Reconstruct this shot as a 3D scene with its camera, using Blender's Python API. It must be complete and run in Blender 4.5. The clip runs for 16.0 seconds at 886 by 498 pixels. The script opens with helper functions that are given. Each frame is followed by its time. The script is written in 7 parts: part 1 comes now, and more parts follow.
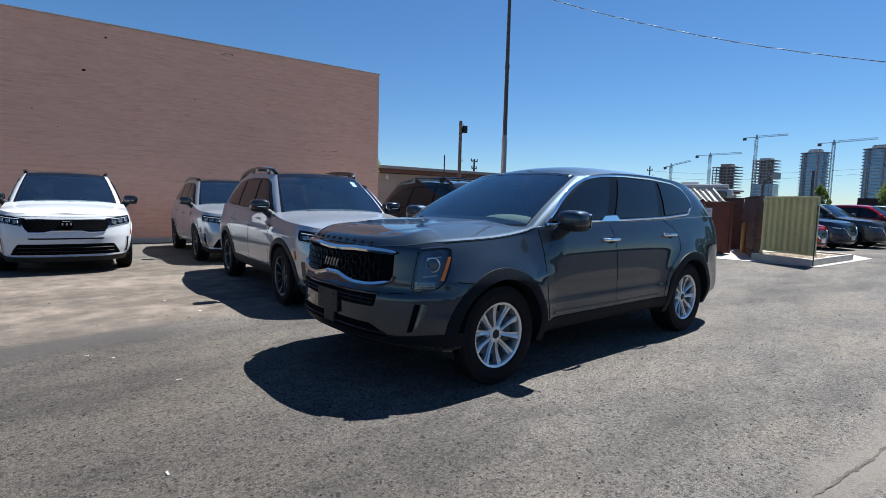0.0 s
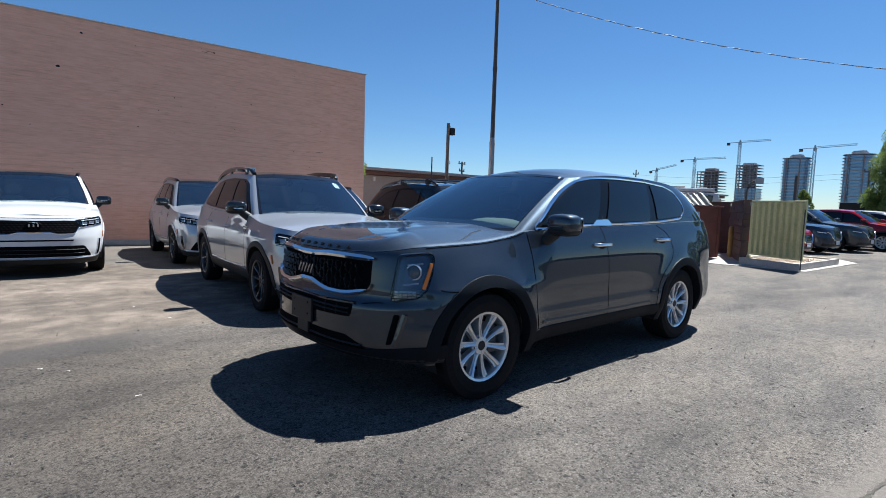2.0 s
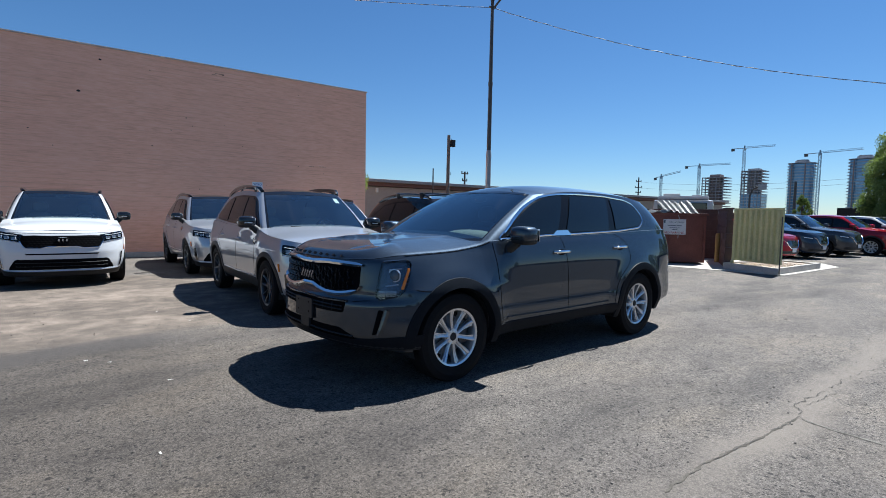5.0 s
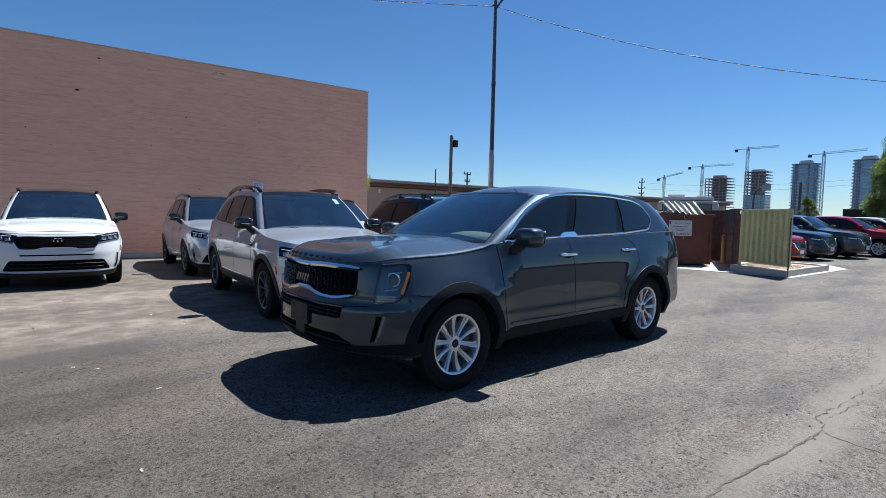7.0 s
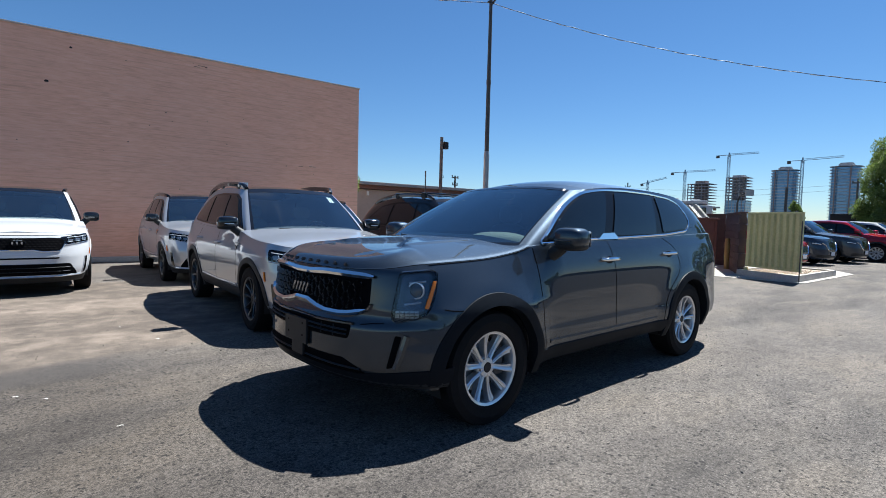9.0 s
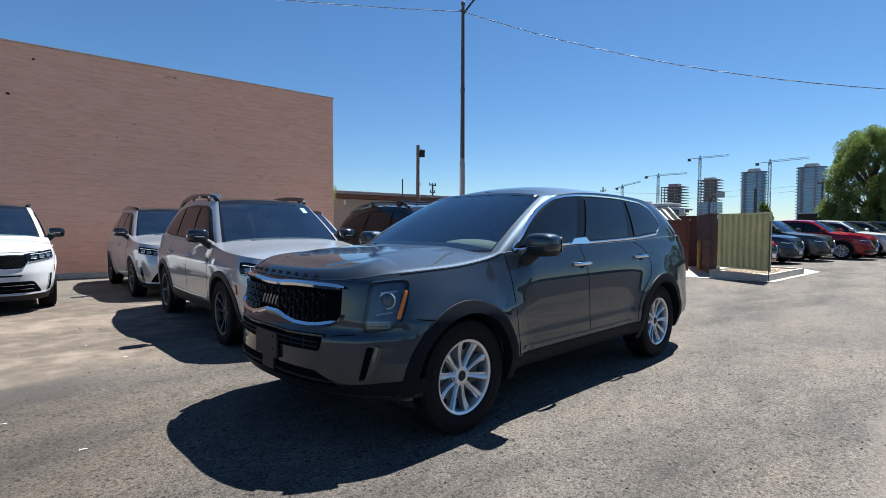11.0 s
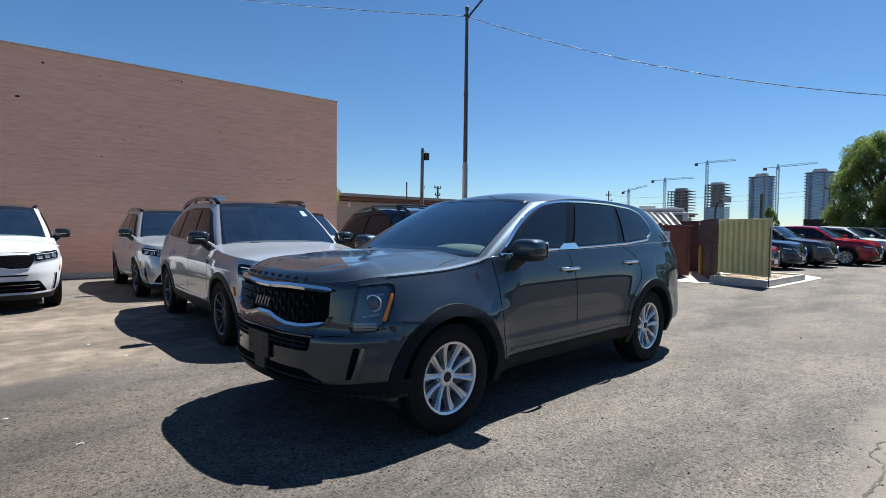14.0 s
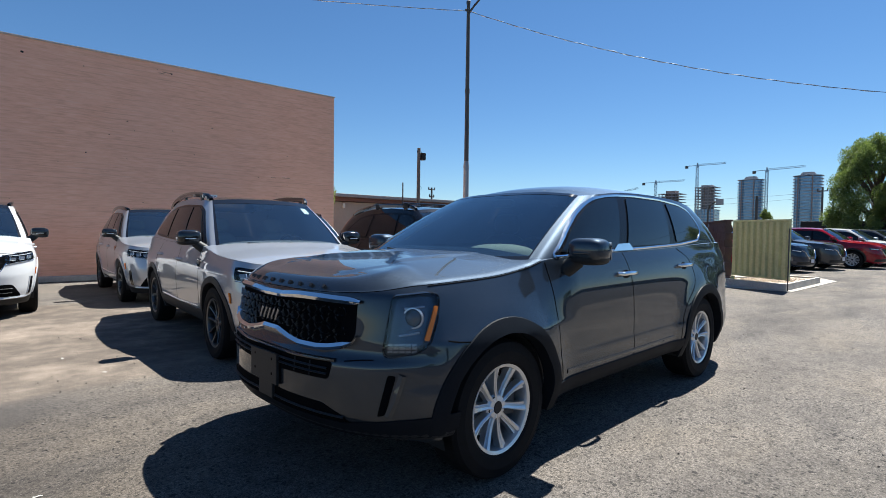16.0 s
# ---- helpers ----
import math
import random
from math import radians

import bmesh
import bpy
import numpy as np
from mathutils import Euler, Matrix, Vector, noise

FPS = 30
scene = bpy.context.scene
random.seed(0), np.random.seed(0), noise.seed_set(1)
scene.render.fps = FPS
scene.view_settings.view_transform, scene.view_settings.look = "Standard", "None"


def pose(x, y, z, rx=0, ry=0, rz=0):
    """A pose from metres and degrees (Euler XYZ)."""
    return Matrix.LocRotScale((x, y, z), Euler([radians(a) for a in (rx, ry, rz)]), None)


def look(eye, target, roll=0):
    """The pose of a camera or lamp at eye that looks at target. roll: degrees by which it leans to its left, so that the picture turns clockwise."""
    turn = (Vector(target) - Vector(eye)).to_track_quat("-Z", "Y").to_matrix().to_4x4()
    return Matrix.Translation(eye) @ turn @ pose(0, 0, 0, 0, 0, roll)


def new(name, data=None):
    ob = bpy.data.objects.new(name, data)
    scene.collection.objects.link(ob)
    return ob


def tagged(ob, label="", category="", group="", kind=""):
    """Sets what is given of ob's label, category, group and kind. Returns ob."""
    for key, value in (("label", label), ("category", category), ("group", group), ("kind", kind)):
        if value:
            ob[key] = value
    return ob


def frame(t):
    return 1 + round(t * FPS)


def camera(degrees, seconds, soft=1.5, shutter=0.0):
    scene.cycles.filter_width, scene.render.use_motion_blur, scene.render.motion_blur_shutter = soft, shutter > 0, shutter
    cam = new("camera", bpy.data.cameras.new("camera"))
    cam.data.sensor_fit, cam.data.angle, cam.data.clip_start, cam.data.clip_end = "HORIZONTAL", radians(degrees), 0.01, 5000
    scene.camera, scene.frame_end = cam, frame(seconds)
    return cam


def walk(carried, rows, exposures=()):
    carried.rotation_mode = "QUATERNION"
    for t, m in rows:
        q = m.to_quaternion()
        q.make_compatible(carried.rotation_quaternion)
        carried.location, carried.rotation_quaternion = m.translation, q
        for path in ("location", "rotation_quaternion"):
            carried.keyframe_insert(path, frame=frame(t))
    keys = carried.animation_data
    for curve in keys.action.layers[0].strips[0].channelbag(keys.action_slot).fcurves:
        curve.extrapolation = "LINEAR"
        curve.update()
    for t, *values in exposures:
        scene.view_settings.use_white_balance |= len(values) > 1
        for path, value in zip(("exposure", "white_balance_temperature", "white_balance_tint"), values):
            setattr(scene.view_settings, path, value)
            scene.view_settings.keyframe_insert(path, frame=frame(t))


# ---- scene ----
cam = camera(81.4, 16.0, soft=0.9)
PATH = [
    (0, (4.158, 3.564, 1.34), (2.889, 2.029, 1.159), 1.5),
    (0.5, (4.006, 3.433, 1.344), (2.734, 1.9, 1.165), 1.3),
    (1, (3.945, 3.394, 1.331), (2.667, 1.865, 1.158), 1.3),
    (1.5, (3.931, 3.382, 1.322), (2.636, 1.867, 1.15), 1.6),
    (2, (3.974, 3.398, 1.341), (2.668, 1.893, 1.171), 1.8),
    (2.5, (4.108, 3.501, 1.357), (2.799, 1.997, 1.198), 1.9),
    (3, (4.236, 3.69, 1.363), (2.926, 2.187, 1.208), 1.7),
    (3.5, (4.28, 3.813, 1.382), (2.971, 2.31, 1.224), 1.6),
    (4, (4.286, 4.031, 1.397), (2.982, 2.521, 1.254), 1.3),
    (6.5, (4.205, 4.134, 1.397), (2.922, 2.606, 1.265), 1.2),
    (7, (4.148, 3.965, 1.4), (2.864, 2.437, 1.267), 1.2),
    (7.5, (4.104, 3.781, 1.391), (2.802, 2.268, 1.265), 1.4),
    (8, (4.021, 3.586, 1.365), (2.712, 2.079, 1.24), 1.5),
    (8.5, (3.934, 3.367, 1.363), (2.616, 1.867, 1.242), 1.4),
    (9, (3.899, 3.217, 1.341), (2.572, 1.725, 1.225), 1.4),
    (9.2, (3.896, 3.136, 1.355), (2.56, 1.652, 1.238), 1.4),
    (11.3, (3.847, 3.294, 1.347), (2.456, 1.859, 1.265), 0.2),
    (11.5, (3.872, 3.338, 1.36), (2.478, 1.906, 1.28), 0.3),
    (12, (3.926, 3.47, 1.375), (2.532, 2.037, 1.306), 0.4),
    (12.5, (4.007, 3.604, 1.367), (2.623, 2.161, 1.303), 0.4),
    (13, (4.013, 3.655, 1.378), (2.642, 2.2, 1.309), 0.3),
    (13.5, (3.95, 3.574, 1.376), (2.58, 2.118, 1.302), 0.5),
    (14, (3.828, 3.397, 1.365), (2.457, 1.943, 1.289), 0.6),
    (14.5, (3.793, 3.228, 1.349), (2.423, 1.773, 1.278), 0.7),
    (15, (3.758, 3.016, 1.344), (2.387, 1.562, 1.274), 0.8),
    (15.5, (3.719, 2.867, 1.329), (2.333, 1.426, 1.262), 0.7),
    (16, (3.613, 2.709, 1.331), (2.219, 1.277, 1.263), 0.7),
]
EXPOSURE = 1.2
walk(cam, [(t, look(eye, target, roll)) for t, eye, target, roll in PATH], [(t, EXPOSURE + e, k, 5) for t, e, k in ((0.0, -0.05, 5550), (2.5, 0.03, 5550), (5.0, -0.05, 5480), (7.0, -0.08, 5480), (9.0, 0.05, 5600), (11.5, 0.1, 5800), (13.0, 0.05, 5800), (16.0, 0.13, 5850))])

# ---- light: clear noon sky and one sun ----
SUN_FROM = Vector((-0.585, -0.06, 1.0)).normalized()
world = bpy.data.worlds.new("clear_sky")
scene.world = world
world.use_nodes = True
wn = world.node_tree
sky = wn.nodes.new("ShaderNodeTexSky")
sky.sky_type = 'NISHITA'
sky.sun_disc = False
sky.sun_elevation = math.asin(SUN_FROM.z)
sky.sun_rotation = math.atan2(SUN_FROM.x, SUN_FROM.y)
sky.altitude = 350
sky.air_density = 1.0
sky.dust_density = 0.0
sky.ozone_density = 5.0
wn.nodes["Background"].inputs["Strength"].default_value = 0.0425
hue = wn.nodes.new("ShaderNodeHueSaturation")
hue.inputs["Saturation"].default_value = 1.08
wn.links.new(sky.outputs[0], hue.inputs["Color"])
wn.links.new(hue.outputs[0], wn.nodes["Background"].inputs["Color"])
sun = new("sun", bpy.data.lights.new("sun", 'SUN'))
sun.data.energy = 5.0
sun.data.angle = radians(0.55)
sun.data.color = (1.0, 0.91, 0.79)
sun.matrix_world = look(tuple(SUN_FROM * 60), (0, 0, 0))
# ---- materials ----
def material(name):
    m = bpy.data.materials.new(name)
    m.use_nodes = True
    return m, m.node_tree, m.node_tree.nodes["Principled BSDF"]


def link(tree, a, b):
    tree.links.new(a, b)


def noise_node(tree, scale, detail=5, rough=0.6, vec=None, stretch=None):
    n = tree.nodes.new("ShaderNodeTexNoise")
    n.inputs["Scale"].default_value = scale
    n.inputs["Detail"].default_value = detail
    n.inputs["Roughness"].default_value = rough
    if vec is None:
        vec = tree.nodes.new("ShaderNodeTexCoord").outputs["Object"]
    if stretch:
        mp = tree.nodes.new("ShaderNodeMapping")
        mp.inputs["Scale"].default_value = stretch
        link(tree, vec, mp.inputs["Vector"])
        vec = mp.outputs["Vector"]
    link(tree, vec, n.inputs["Vector"])
    return n.outputs["Fac"]


def ramp(tree, fac, stops):
    r = tree.nodes.new("ShaderNodeValToRGB")
    el = r.color_ramp.elements
    while len(el) < len(stops):
        el.new(0.5)
    for e, (p, c) in zip(el, stops):
        e.position = p
        e.color = (*c, 1) if len(c) == 3 else c
    link(tree, fac, r.inputs["Fac"])
    return r.outputs["Color"]


def mix(tree, fac, a, b, mode='MIX'):
    n = tree.nodes.new("ShaderNodeMix")
    n.data_type = 'RGBA'
    n.blend_type = mode
    for value, slot in ((fac, n.inputs[0]), (a, n.inputs[6]), (b, n.inputs[7])):
        if isinstance(value, (int, float)):
            slot.default_value = value
        elif isinstance(value, tuple):
            slot.default_value = (*value, 1)
        else:
            link(tree, value, slot)
    return n.outputs[2]


def bump(tree, bsdf, height, strength=0.3, distance=0.01):
    b = tree.nodes.new("ShaderNodeBump")
    b.inputs["Strength"].default_value = strength
    b.inputs["Distance"].default_value = distance
    link(tree, height, b.inputs["Height"])
    link(tree, b.outputs["Normal"], bsdf.inputs["Normal"])


def plain(name, colour, rough=0.5, metal=0.0, vary=0.15, scale=6.0, bumps=0.0, coat=0.0, spec=0.5):
    """A surface of one colour with fine and broad variation."""
    m, t, b = material(name)
    dark = tuple(c * (1 - vary) for c in colour)
    light = tuple(min(1, c * (1 + vary)) for c in colour)
    fine, broad = noise_node(t, scale * 9, 4), noise_node(t, scale, 3)
    both = mix(t, 0.5, fine, broad)
    link(t, ramp(t, both, [(0.3, dark), (0.7, light)]), b.inputs["Base Color"])
    b.inputs["Roughness"].default_value = rough
    b.inputs["Metallic"].default_value = metal
    b.inputs["Coat Weight"].default_value = coat
    b.inputs["Specular IOR Level"].default_value = spec
    b.inputs["Coat Roughness"].default_value = 0.03
    if bumps:
        bump(t, b, fine, bumps)
    return m


def car_paint(name, colour, metal=0.0, rough=0.35, flake=0.0, dust=0.03, coat_ior=1.5):
    """Pigment, a metallic flake lobe (share metal) and a clear coat."""
    m, t, b = material(name)
    n = noise_node(t, 420, 2)
    d = noise_node(t, 5, 4)
    base = tuple(c * (1 - metal) for c in colour)
    veil = ramp(t, d, [(0.45, (0, 0, 0)), (0.75, (dust, dust, dust))])
    link(t, mix(t, veil, base, (0.32, 0.29, 0.25)), b.inputs["Base Color"])
    b.inputs["Roughness"].default_value = 0.5
    b.inputs["Specular IOR Level"].default_value = 0.0
    b.inputs["Coat Weight"].default_value = 1.0
    b.inputs["Coat Roughness"].default_value = 0.02
    b.inputs["Coat IOR"].default_value = coat_ior
    if metal:
        gl = t.nodes.new("ShaderNodeBsdfGlossy")
        lo = tuple(c * metal * (1 - flake) for c in colour)
        hi = tuple(min(1, c * metal * (1 + flake)) for c in colour)
        link(t, ramp(t, n, [(0.35, lo), (0.65, hi)]), gl.inputs["Color"])
        gl.inputs["Roughness"].default_value = rough
        ad = t.nodes.new("ShaderNodeAddShader")
        link(t, b.outputs[0], ad.inputs[0])
        link(t, gl.outputs[0], ad.inputs[1])
        link(t, ad.outputs[0], t.nodes["Material Output"].inputs["Surface"])
    return m


def glass_dark(name, tint=0.02, rough=0.015, colour=(0.9, 1.0, 0.98), ior=1.52, sky_sheen=0.0):
    """Tinted glazing: see-through by a share, with a clear reflection."""
    m, t, b = material(name)
    out = t.nodes["Material Output"]
    tr = t.nodes.new("ShaderNodeBsdfTransparent")
    tr.inputs["Color"].default_value = (*[tint * c for c in colour], 1)
    gl = t.nodes.new("ShaderNodeBsdfGlossy")
    gl.inputs["Roughness"].default_value = rough
    gl.inputs["Color"].default_value = (0.82, 0.93, 1, 1)
    lw = t.nodes.new("ShaderNodeLayerWeight")
    f0 = ((ior - 1) / (ior + 1)) ** 2
    edge = scalar(t, 'POWER', lw.outputs["Facing"], 5.0)
    fac = scalar(t, 'ADD', f0, scalar(t, 'MULTIPLY', edge, 1 - f0))
    ms = t.nodes.new("ShaderNodeMixShader")
    link(t, fac, ms.inputs[0])
    link(t, tr.outputs[0], ms.inputs[1])
    link(t, gl.outputs[0], ms.inputs[2])
    top = ms.outputs[0]
    if sky_sheen:
        # thin bluish diffuse layer, its colour standing in for reflected sky
        df = t.nodes.new("ShaderNodeBsdfDiffuse")
        df.inputs["Color"].default_value = (0.32, 0.43, 0.53, 1)
        dm = t.nodes.new("ShaderNodeMixShader")
        link(t, ramp(t, noise_node(t, 3.0, 4), [(0.3, grey(sky_sheen * 0.6)), (0.7, grey(sky_sheen * 1.3))]), dm.inputs[0])
        link(t, top, dm.inputs[1])
        link(t, df.outputs[0], dm.inputs[2])
        top = dm.outputs[0]
    link(t, top, out.inputs["Surface"])
    t.nodes.remove(b)
    return m


def vec_math(t, op, a, b):
    n = t.nodes.new("ShaderNodeVectorMath")
    n.operation = op
    for v, slot in ((a, n.inputs[0]), (b, n.inputs[1])):
        if isinstance(v, tuple):
            slot.default_value = v
        else:
            link(t, v, slot)
    return n.outputs["Value"] if op in ('DISTANCE', 'LENGTH') else n.outputs[0]


def scalar(t, op, a, b):
    n = t.nodes.new("ShaderNodeMath")
    n.operation = op
    for v, slot in ((a, n.inputs[0]), (b, n.inputs[1])):
        if isinstance(v, (int, float)):
            slot.default_value = v
        else:
            link(t, v, slot)
    return n.outputs[0]


def wobbled(t, pos, scale, amount, detail=5):
    n = t.nodes.new("ShaderNodeTexNoise")
    n.inputs["Scale"].default_value = scale
    n.inputs["Detail"].default_value = detail
    link(t, pos, n.inputs["Vector"])
    d = vec_math(t, 'SUBTRACT', n.outputs["Color"], (0.5, 0.5, 0.5))
    return vec_math(t, 'ADD', pos, vec_math(t, 'MULTIPLY', d, (amount, amount, 0)))


def grey(v):
    return (v, v, v)


def make_asphalt():
    m, t, b = material("worn_asphalt")
    pos = t.nodes.new("ShaderNodeTexCoord").outputs["Object"]
    vor = t.nodes.new("ShaderNodeTexVoronoi")
    vor.inputs["Scale"].default_value = 80
    link(t, pos, vor.inputs["Vector"])
    stone = vor.outputs["Color"]
    grit = noise_node(t, 125, 5, 0.8, pos)
    fleck = noise_node(t, 22, 5, 0.75, pos)
    mid = noise_node(t, 3.2, 6, 0.65, pos)
    broad = noise_node(t, 0.4, 6, 0.6, pos)
    streak = noise_node(t, 0.42, 7, 0.65, wobbled(t, pos, 0.5, 1.5), (0.35, 1.7, 1))
    sp = t.nodes.new("ShaderNodeSeparateColor")
    link(t, stone, sp.inputs[0])
    base = ramp(t, grit, [(0.36, (0.028, 0.026, 0.023)), (0.5, (0.128, 0.118, 0.104)), (0.62, (0.30, 0.275, 0.24))])
    base = mix(t, ramp(t, sp.outputs[0], [(0.80, grey(0)), (0.9, grey(0.55))]), base, (0.20, 0.188, 0.170))
    base = mix(t, ramp(t, sp.outputs[1], [(0.84, grey(0)), (0.92, grey(0.7))]), base, (0.035, 0.034, 0.033))
    base = mix(t, ramp(t, broad, [(0.40, grey(0)), (0.66, grey(0.5))]), base, (0.150, 0.134, 0.113))
    base = mix(t, ramp(t, mid, [(0.52, grey(0)), (0.75, grey(0.4))]), base, (0.14, 0.129, 0.113))
    base = mix(t, ramp(t, streak, [(0.48, grey(0)), (0.62, grey(0.6))]), base, (0.056, 0.053, 0.049))
    # dark pits and short cracks
    base = mix(t, ramp(t, fleck, [(0.345, grey(0.95)), (0.385, grey(0))]), base, grey(0.02))
    mott = noise_node(t, 8, 6, 0.7, pos)
    base = mix(t, 1.0, base, ramp(t, mott, [(0.34, grey(0.74)), (0.5, grey(1.02)), (0.66, grey(1.08))]), 'MULTIPLY')
    grain = noise_node(t, 42, 3, 0.65, pos)
    base = mix(t, 1.0, base, ramp(t, grain, [(0.36, grey(0.58)), (0.5, grey(0.96)), (0.62, grey(1.18))]), 'MULTIPLY')
    # scattered dark chips
    chip = t.nodes.new("ShaderNodeTexVoronoi")
    chip.inputs["Scale"].default_value = 10
    link(t, wobbled(t, pos, 45, 0.035), chip.inputs["Vector"])
    cs = t.nodes.new("ShaderNodeSeparateColor")
    link(t, chip.outputs["Color"], cs.inputs[0])
    spot = scalar(t, 'MULTIPLY', ramp(t, chip.outputs["Distance"], [(0.10, grey(0.85)), (0.15, grey(0))]), ramp(t, cs.outputs[0], [(0.60, grey(0)), (0.64, grey(1))]))
    base = mix(t, spot, base, grey(0.022))
    # open surface: small dark pits, a few paler stones
    for size, lo, hi, depth, pale_lo in ((85, 0.80, 0.84, 0.8, 0.82), (46, 0.89, 0.91, 0.9, 2.0), (26, 0.965, 0.97, 0.85, 2.0)):
        pv = t.nodes.new("ShaderNodeTexVoronoi")
        pv.inputs["Scale"].default_value = size
        link(t, wobbled(t, pos, size * 1.3, 1.1 / size, 3), pv.inputs["Vector"])
        pc = t.nodes.new("ShaderNodeSeparateColor")
        link(t, pv.outputs["Color"], pc.inputs[0])
        pit = scalar(t, 'MULTIPLY', ramp(t, pv.outputs["Distance"], [(0.34, grey(depth)), (0.43, grey(0))]), ramp(t, pc.outputs[0], [(lo, grey(0)), (hi, grey(1))]))
        base = mix(t, pit, base, (0.026, 0.025, 0.024))
        if pale_lo < 1:
            pale_stone = scalar(t, 'MULTIPLY', ramp(t, pv.outputs["Distance"], [(0.26, grey(0.7)), (0.46, grey(0))]), ramp(t, pc.outputs[1], [(pale_lo, grey(0)), (pale_lo + 0.05, grey(1))]))
            base = mix(t, pale_stone, base, (0.27, 0.25, 0.225))
    # darker stretch towards +x, with a wavering edge
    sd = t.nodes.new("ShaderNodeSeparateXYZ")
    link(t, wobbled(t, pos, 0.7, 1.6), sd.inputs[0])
    darkened = scalar(t, 'MULTIPLY', ramp(t, scalar(t, 'MULTIPLY', scalar(t, 'SUBTRACT', sd.outputs["X"], 1.3), 0.5), [(0.0, grey(0)), (1.0, grey(1))]), ramp(t, scalar(t, 'ADD', sd.outputs["Y"], 2.5), [(0.0, grey(0)), (0.8, grey(1))]))
    base = mix(t, darkened, base, (0.60, 0.585, 0.57), 'MULTIPLY')
    # broad smears, lighter and browner
    smear = noise_node(t, 0.9, 6, 0.6, wobbled(t, pos, 1.1, 0.9), (0.55, 1.2, 1))
    base = mix(t, 1.0, base, ramp(t, smear, [(0.36, (0.76, 0.76, 0.78)), (0.5, (1.0, 1.0, 1.0)), (0.64, (1.22, 1.19, 1.13))]), 'MULTIPLY')
    # pale dusty area in front of the parked cars
    w = wobbled(t, wobbled(t, pos, 0.55, 0.8), 3.0, 0.3)
    d = vec_math(t, 'DISTANCE', vec_math(t, 'MULTIPLY', w, (0.40, 1.0, 1.0)), (0.40 * 4.2, -5.3, 0.0))
    pale = ramp(t, scalar(t, 'DIVIDE', d, 3.1), [(0.0, grey(0.9)), (0.8, grey(0.85)), (0.95, grey(0.7)), (1.0, grey(0))])
    base = mix(t, pale, base, ramp(t, mix(t, 0.45, mix(t, 0.5, mid, streak), grit), [(0.40, (0.050, 0.043, 0.037)), (0.5, (0.140, 0.118, 0.094)), (0.585, (0.31, 0.262, 0.208))]))
    # dark oily band at its edge
    sx = t.nodes.new("ShaderNodeSeparateXYZ")
    link(t, wobbled(t, wobbled(t, pos, 0.8, 0.3), 4.0, 0.14), sx.inputs[0])
    band = scalar(t, 'ABSOLUTE', scalar(t, 'ADD', scalar(t, 'ADD', sx.outputs["Y"], scalar(t, 'MULTIPLY', sx.outputs["X"], -0.2)), 2.68), 0.0)
    base = mix(t, scalar(t, 'MULTIPLY', ramp(t, scalar(t, 'DIVIDE', band, 0.36), [(0.0, grey(0.75)), (0.6, grey(0.6)), (1.0, grey(0))]), ramp(t, scalar(t, 'SUBTRACT', sx.outputs["X"], 2.4), [(0.0, grey(0)), (0.9, grey(1))])), base, (0.060, 0.056, 0.052))
    # dusty seam along a long crack
    sy = t.nodes.new("ShaderNodeSeparateXYZ")
    link(t, wobbled(t, pos, 1.3, 0.5), sy.inputs[0])
    reach = ramp(t, scalar(t, 'DIVIDE', scalar(t, 'ADD', sy.outputs["X"], 4.5), 7.0), [(0.0, grey(0)), (0.25, grey(1)), (0.75, grey(1)), (1.0, grey(0))])
    seam = scalar(t, 'ABSOLUTE', scalar(t, 'SUBTRACT', sy.outputs["Y"], 3.0), 0.0)
    base = mix(t, scalar(t, 'MULTIPLY', reach, ramp(t, scalar(t, 'DIVIDE', seam, 0.22), [(0.0, grey(0.8)), (0.5, grey(0.55)), (1.0, grey(0))])), base, (0.185, 0.168, 0.143))
    # unseen ground past y 4.6, darkened so that the car doors reflect dark
    unseen_dark = t.nodes.new("ShaderNodeSeparateXYZ")
    link(t, wobbled(t, pos, 2.0, 0.08), unseen_dark.inputs[0])
    base = mix(t, ramp(t, scalar(t, 'SUBTRACT', unseen_dark.outputs["Y"], 4.6), [(0.0, grey(0)), (0.05, grey(0.85))]), base, (0.032, 0.032, 0.034))
    base = mix(t, 1.0, base, (1.0, 0.955, 0.965), 'MULTIPLY')
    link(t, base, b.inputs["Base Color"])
    b.inputs["Roughness"].default_value = 0.9
    b.inputs["Specular IOR Level"].default_value = 0.25
    bump(t, b, mix(t, 0.5, grit, fleck), 0.8, 0.012)
    return m


ASPHALT = make_asphalt()
CONCRETE = plain("weathered_concrete", (0.46, 0.43, 0.39), 0.9, vary=0.25, scale=2.5, bumps=0.25)
BLACK_RUBBER = plain("black_rubber", (0.007, 0.007, 0.008), 0.75, vary=0.3, scale=4, bumps=0.1, spec=0.15)
BLACK_PLASTIC = plain("black_plastic", (0.020, 0.021, 0.023), 0.5, vary=0.2, scale=8, bumps=0.05, spec=0.22)
GLOSS_BLACK = plain("gloss_black", (0.008, 0.008, 0.009), 0.12, vary=0.2, coat=0.6)
CHROME = plain("bright_chrome", (0.86, 0.87, 0.88), 0.07, 1.0, vary=0.03)
ALLOY = plain("silver_alloy", (0.64, 0.65, 0.67), 0.3, 0.8, vary=0.05, coat=0.5)
DARK_ALLOY = plain("dark_machined_alloy", (0.085, 0.086, 0.09), 0.3, 0.8, vary=0.1, coat=0.4)
STEEL_GREY = plain("galvanised_steel", (0.30, 0.31, 0.32), 0.5, 0.6, vary=0.2, scale=3)
DARK_STEEL = plain("dark_painted_steel", (0.075, 0.07, 0.066), 0.6, 0.2, vary=0.25, scale=3)
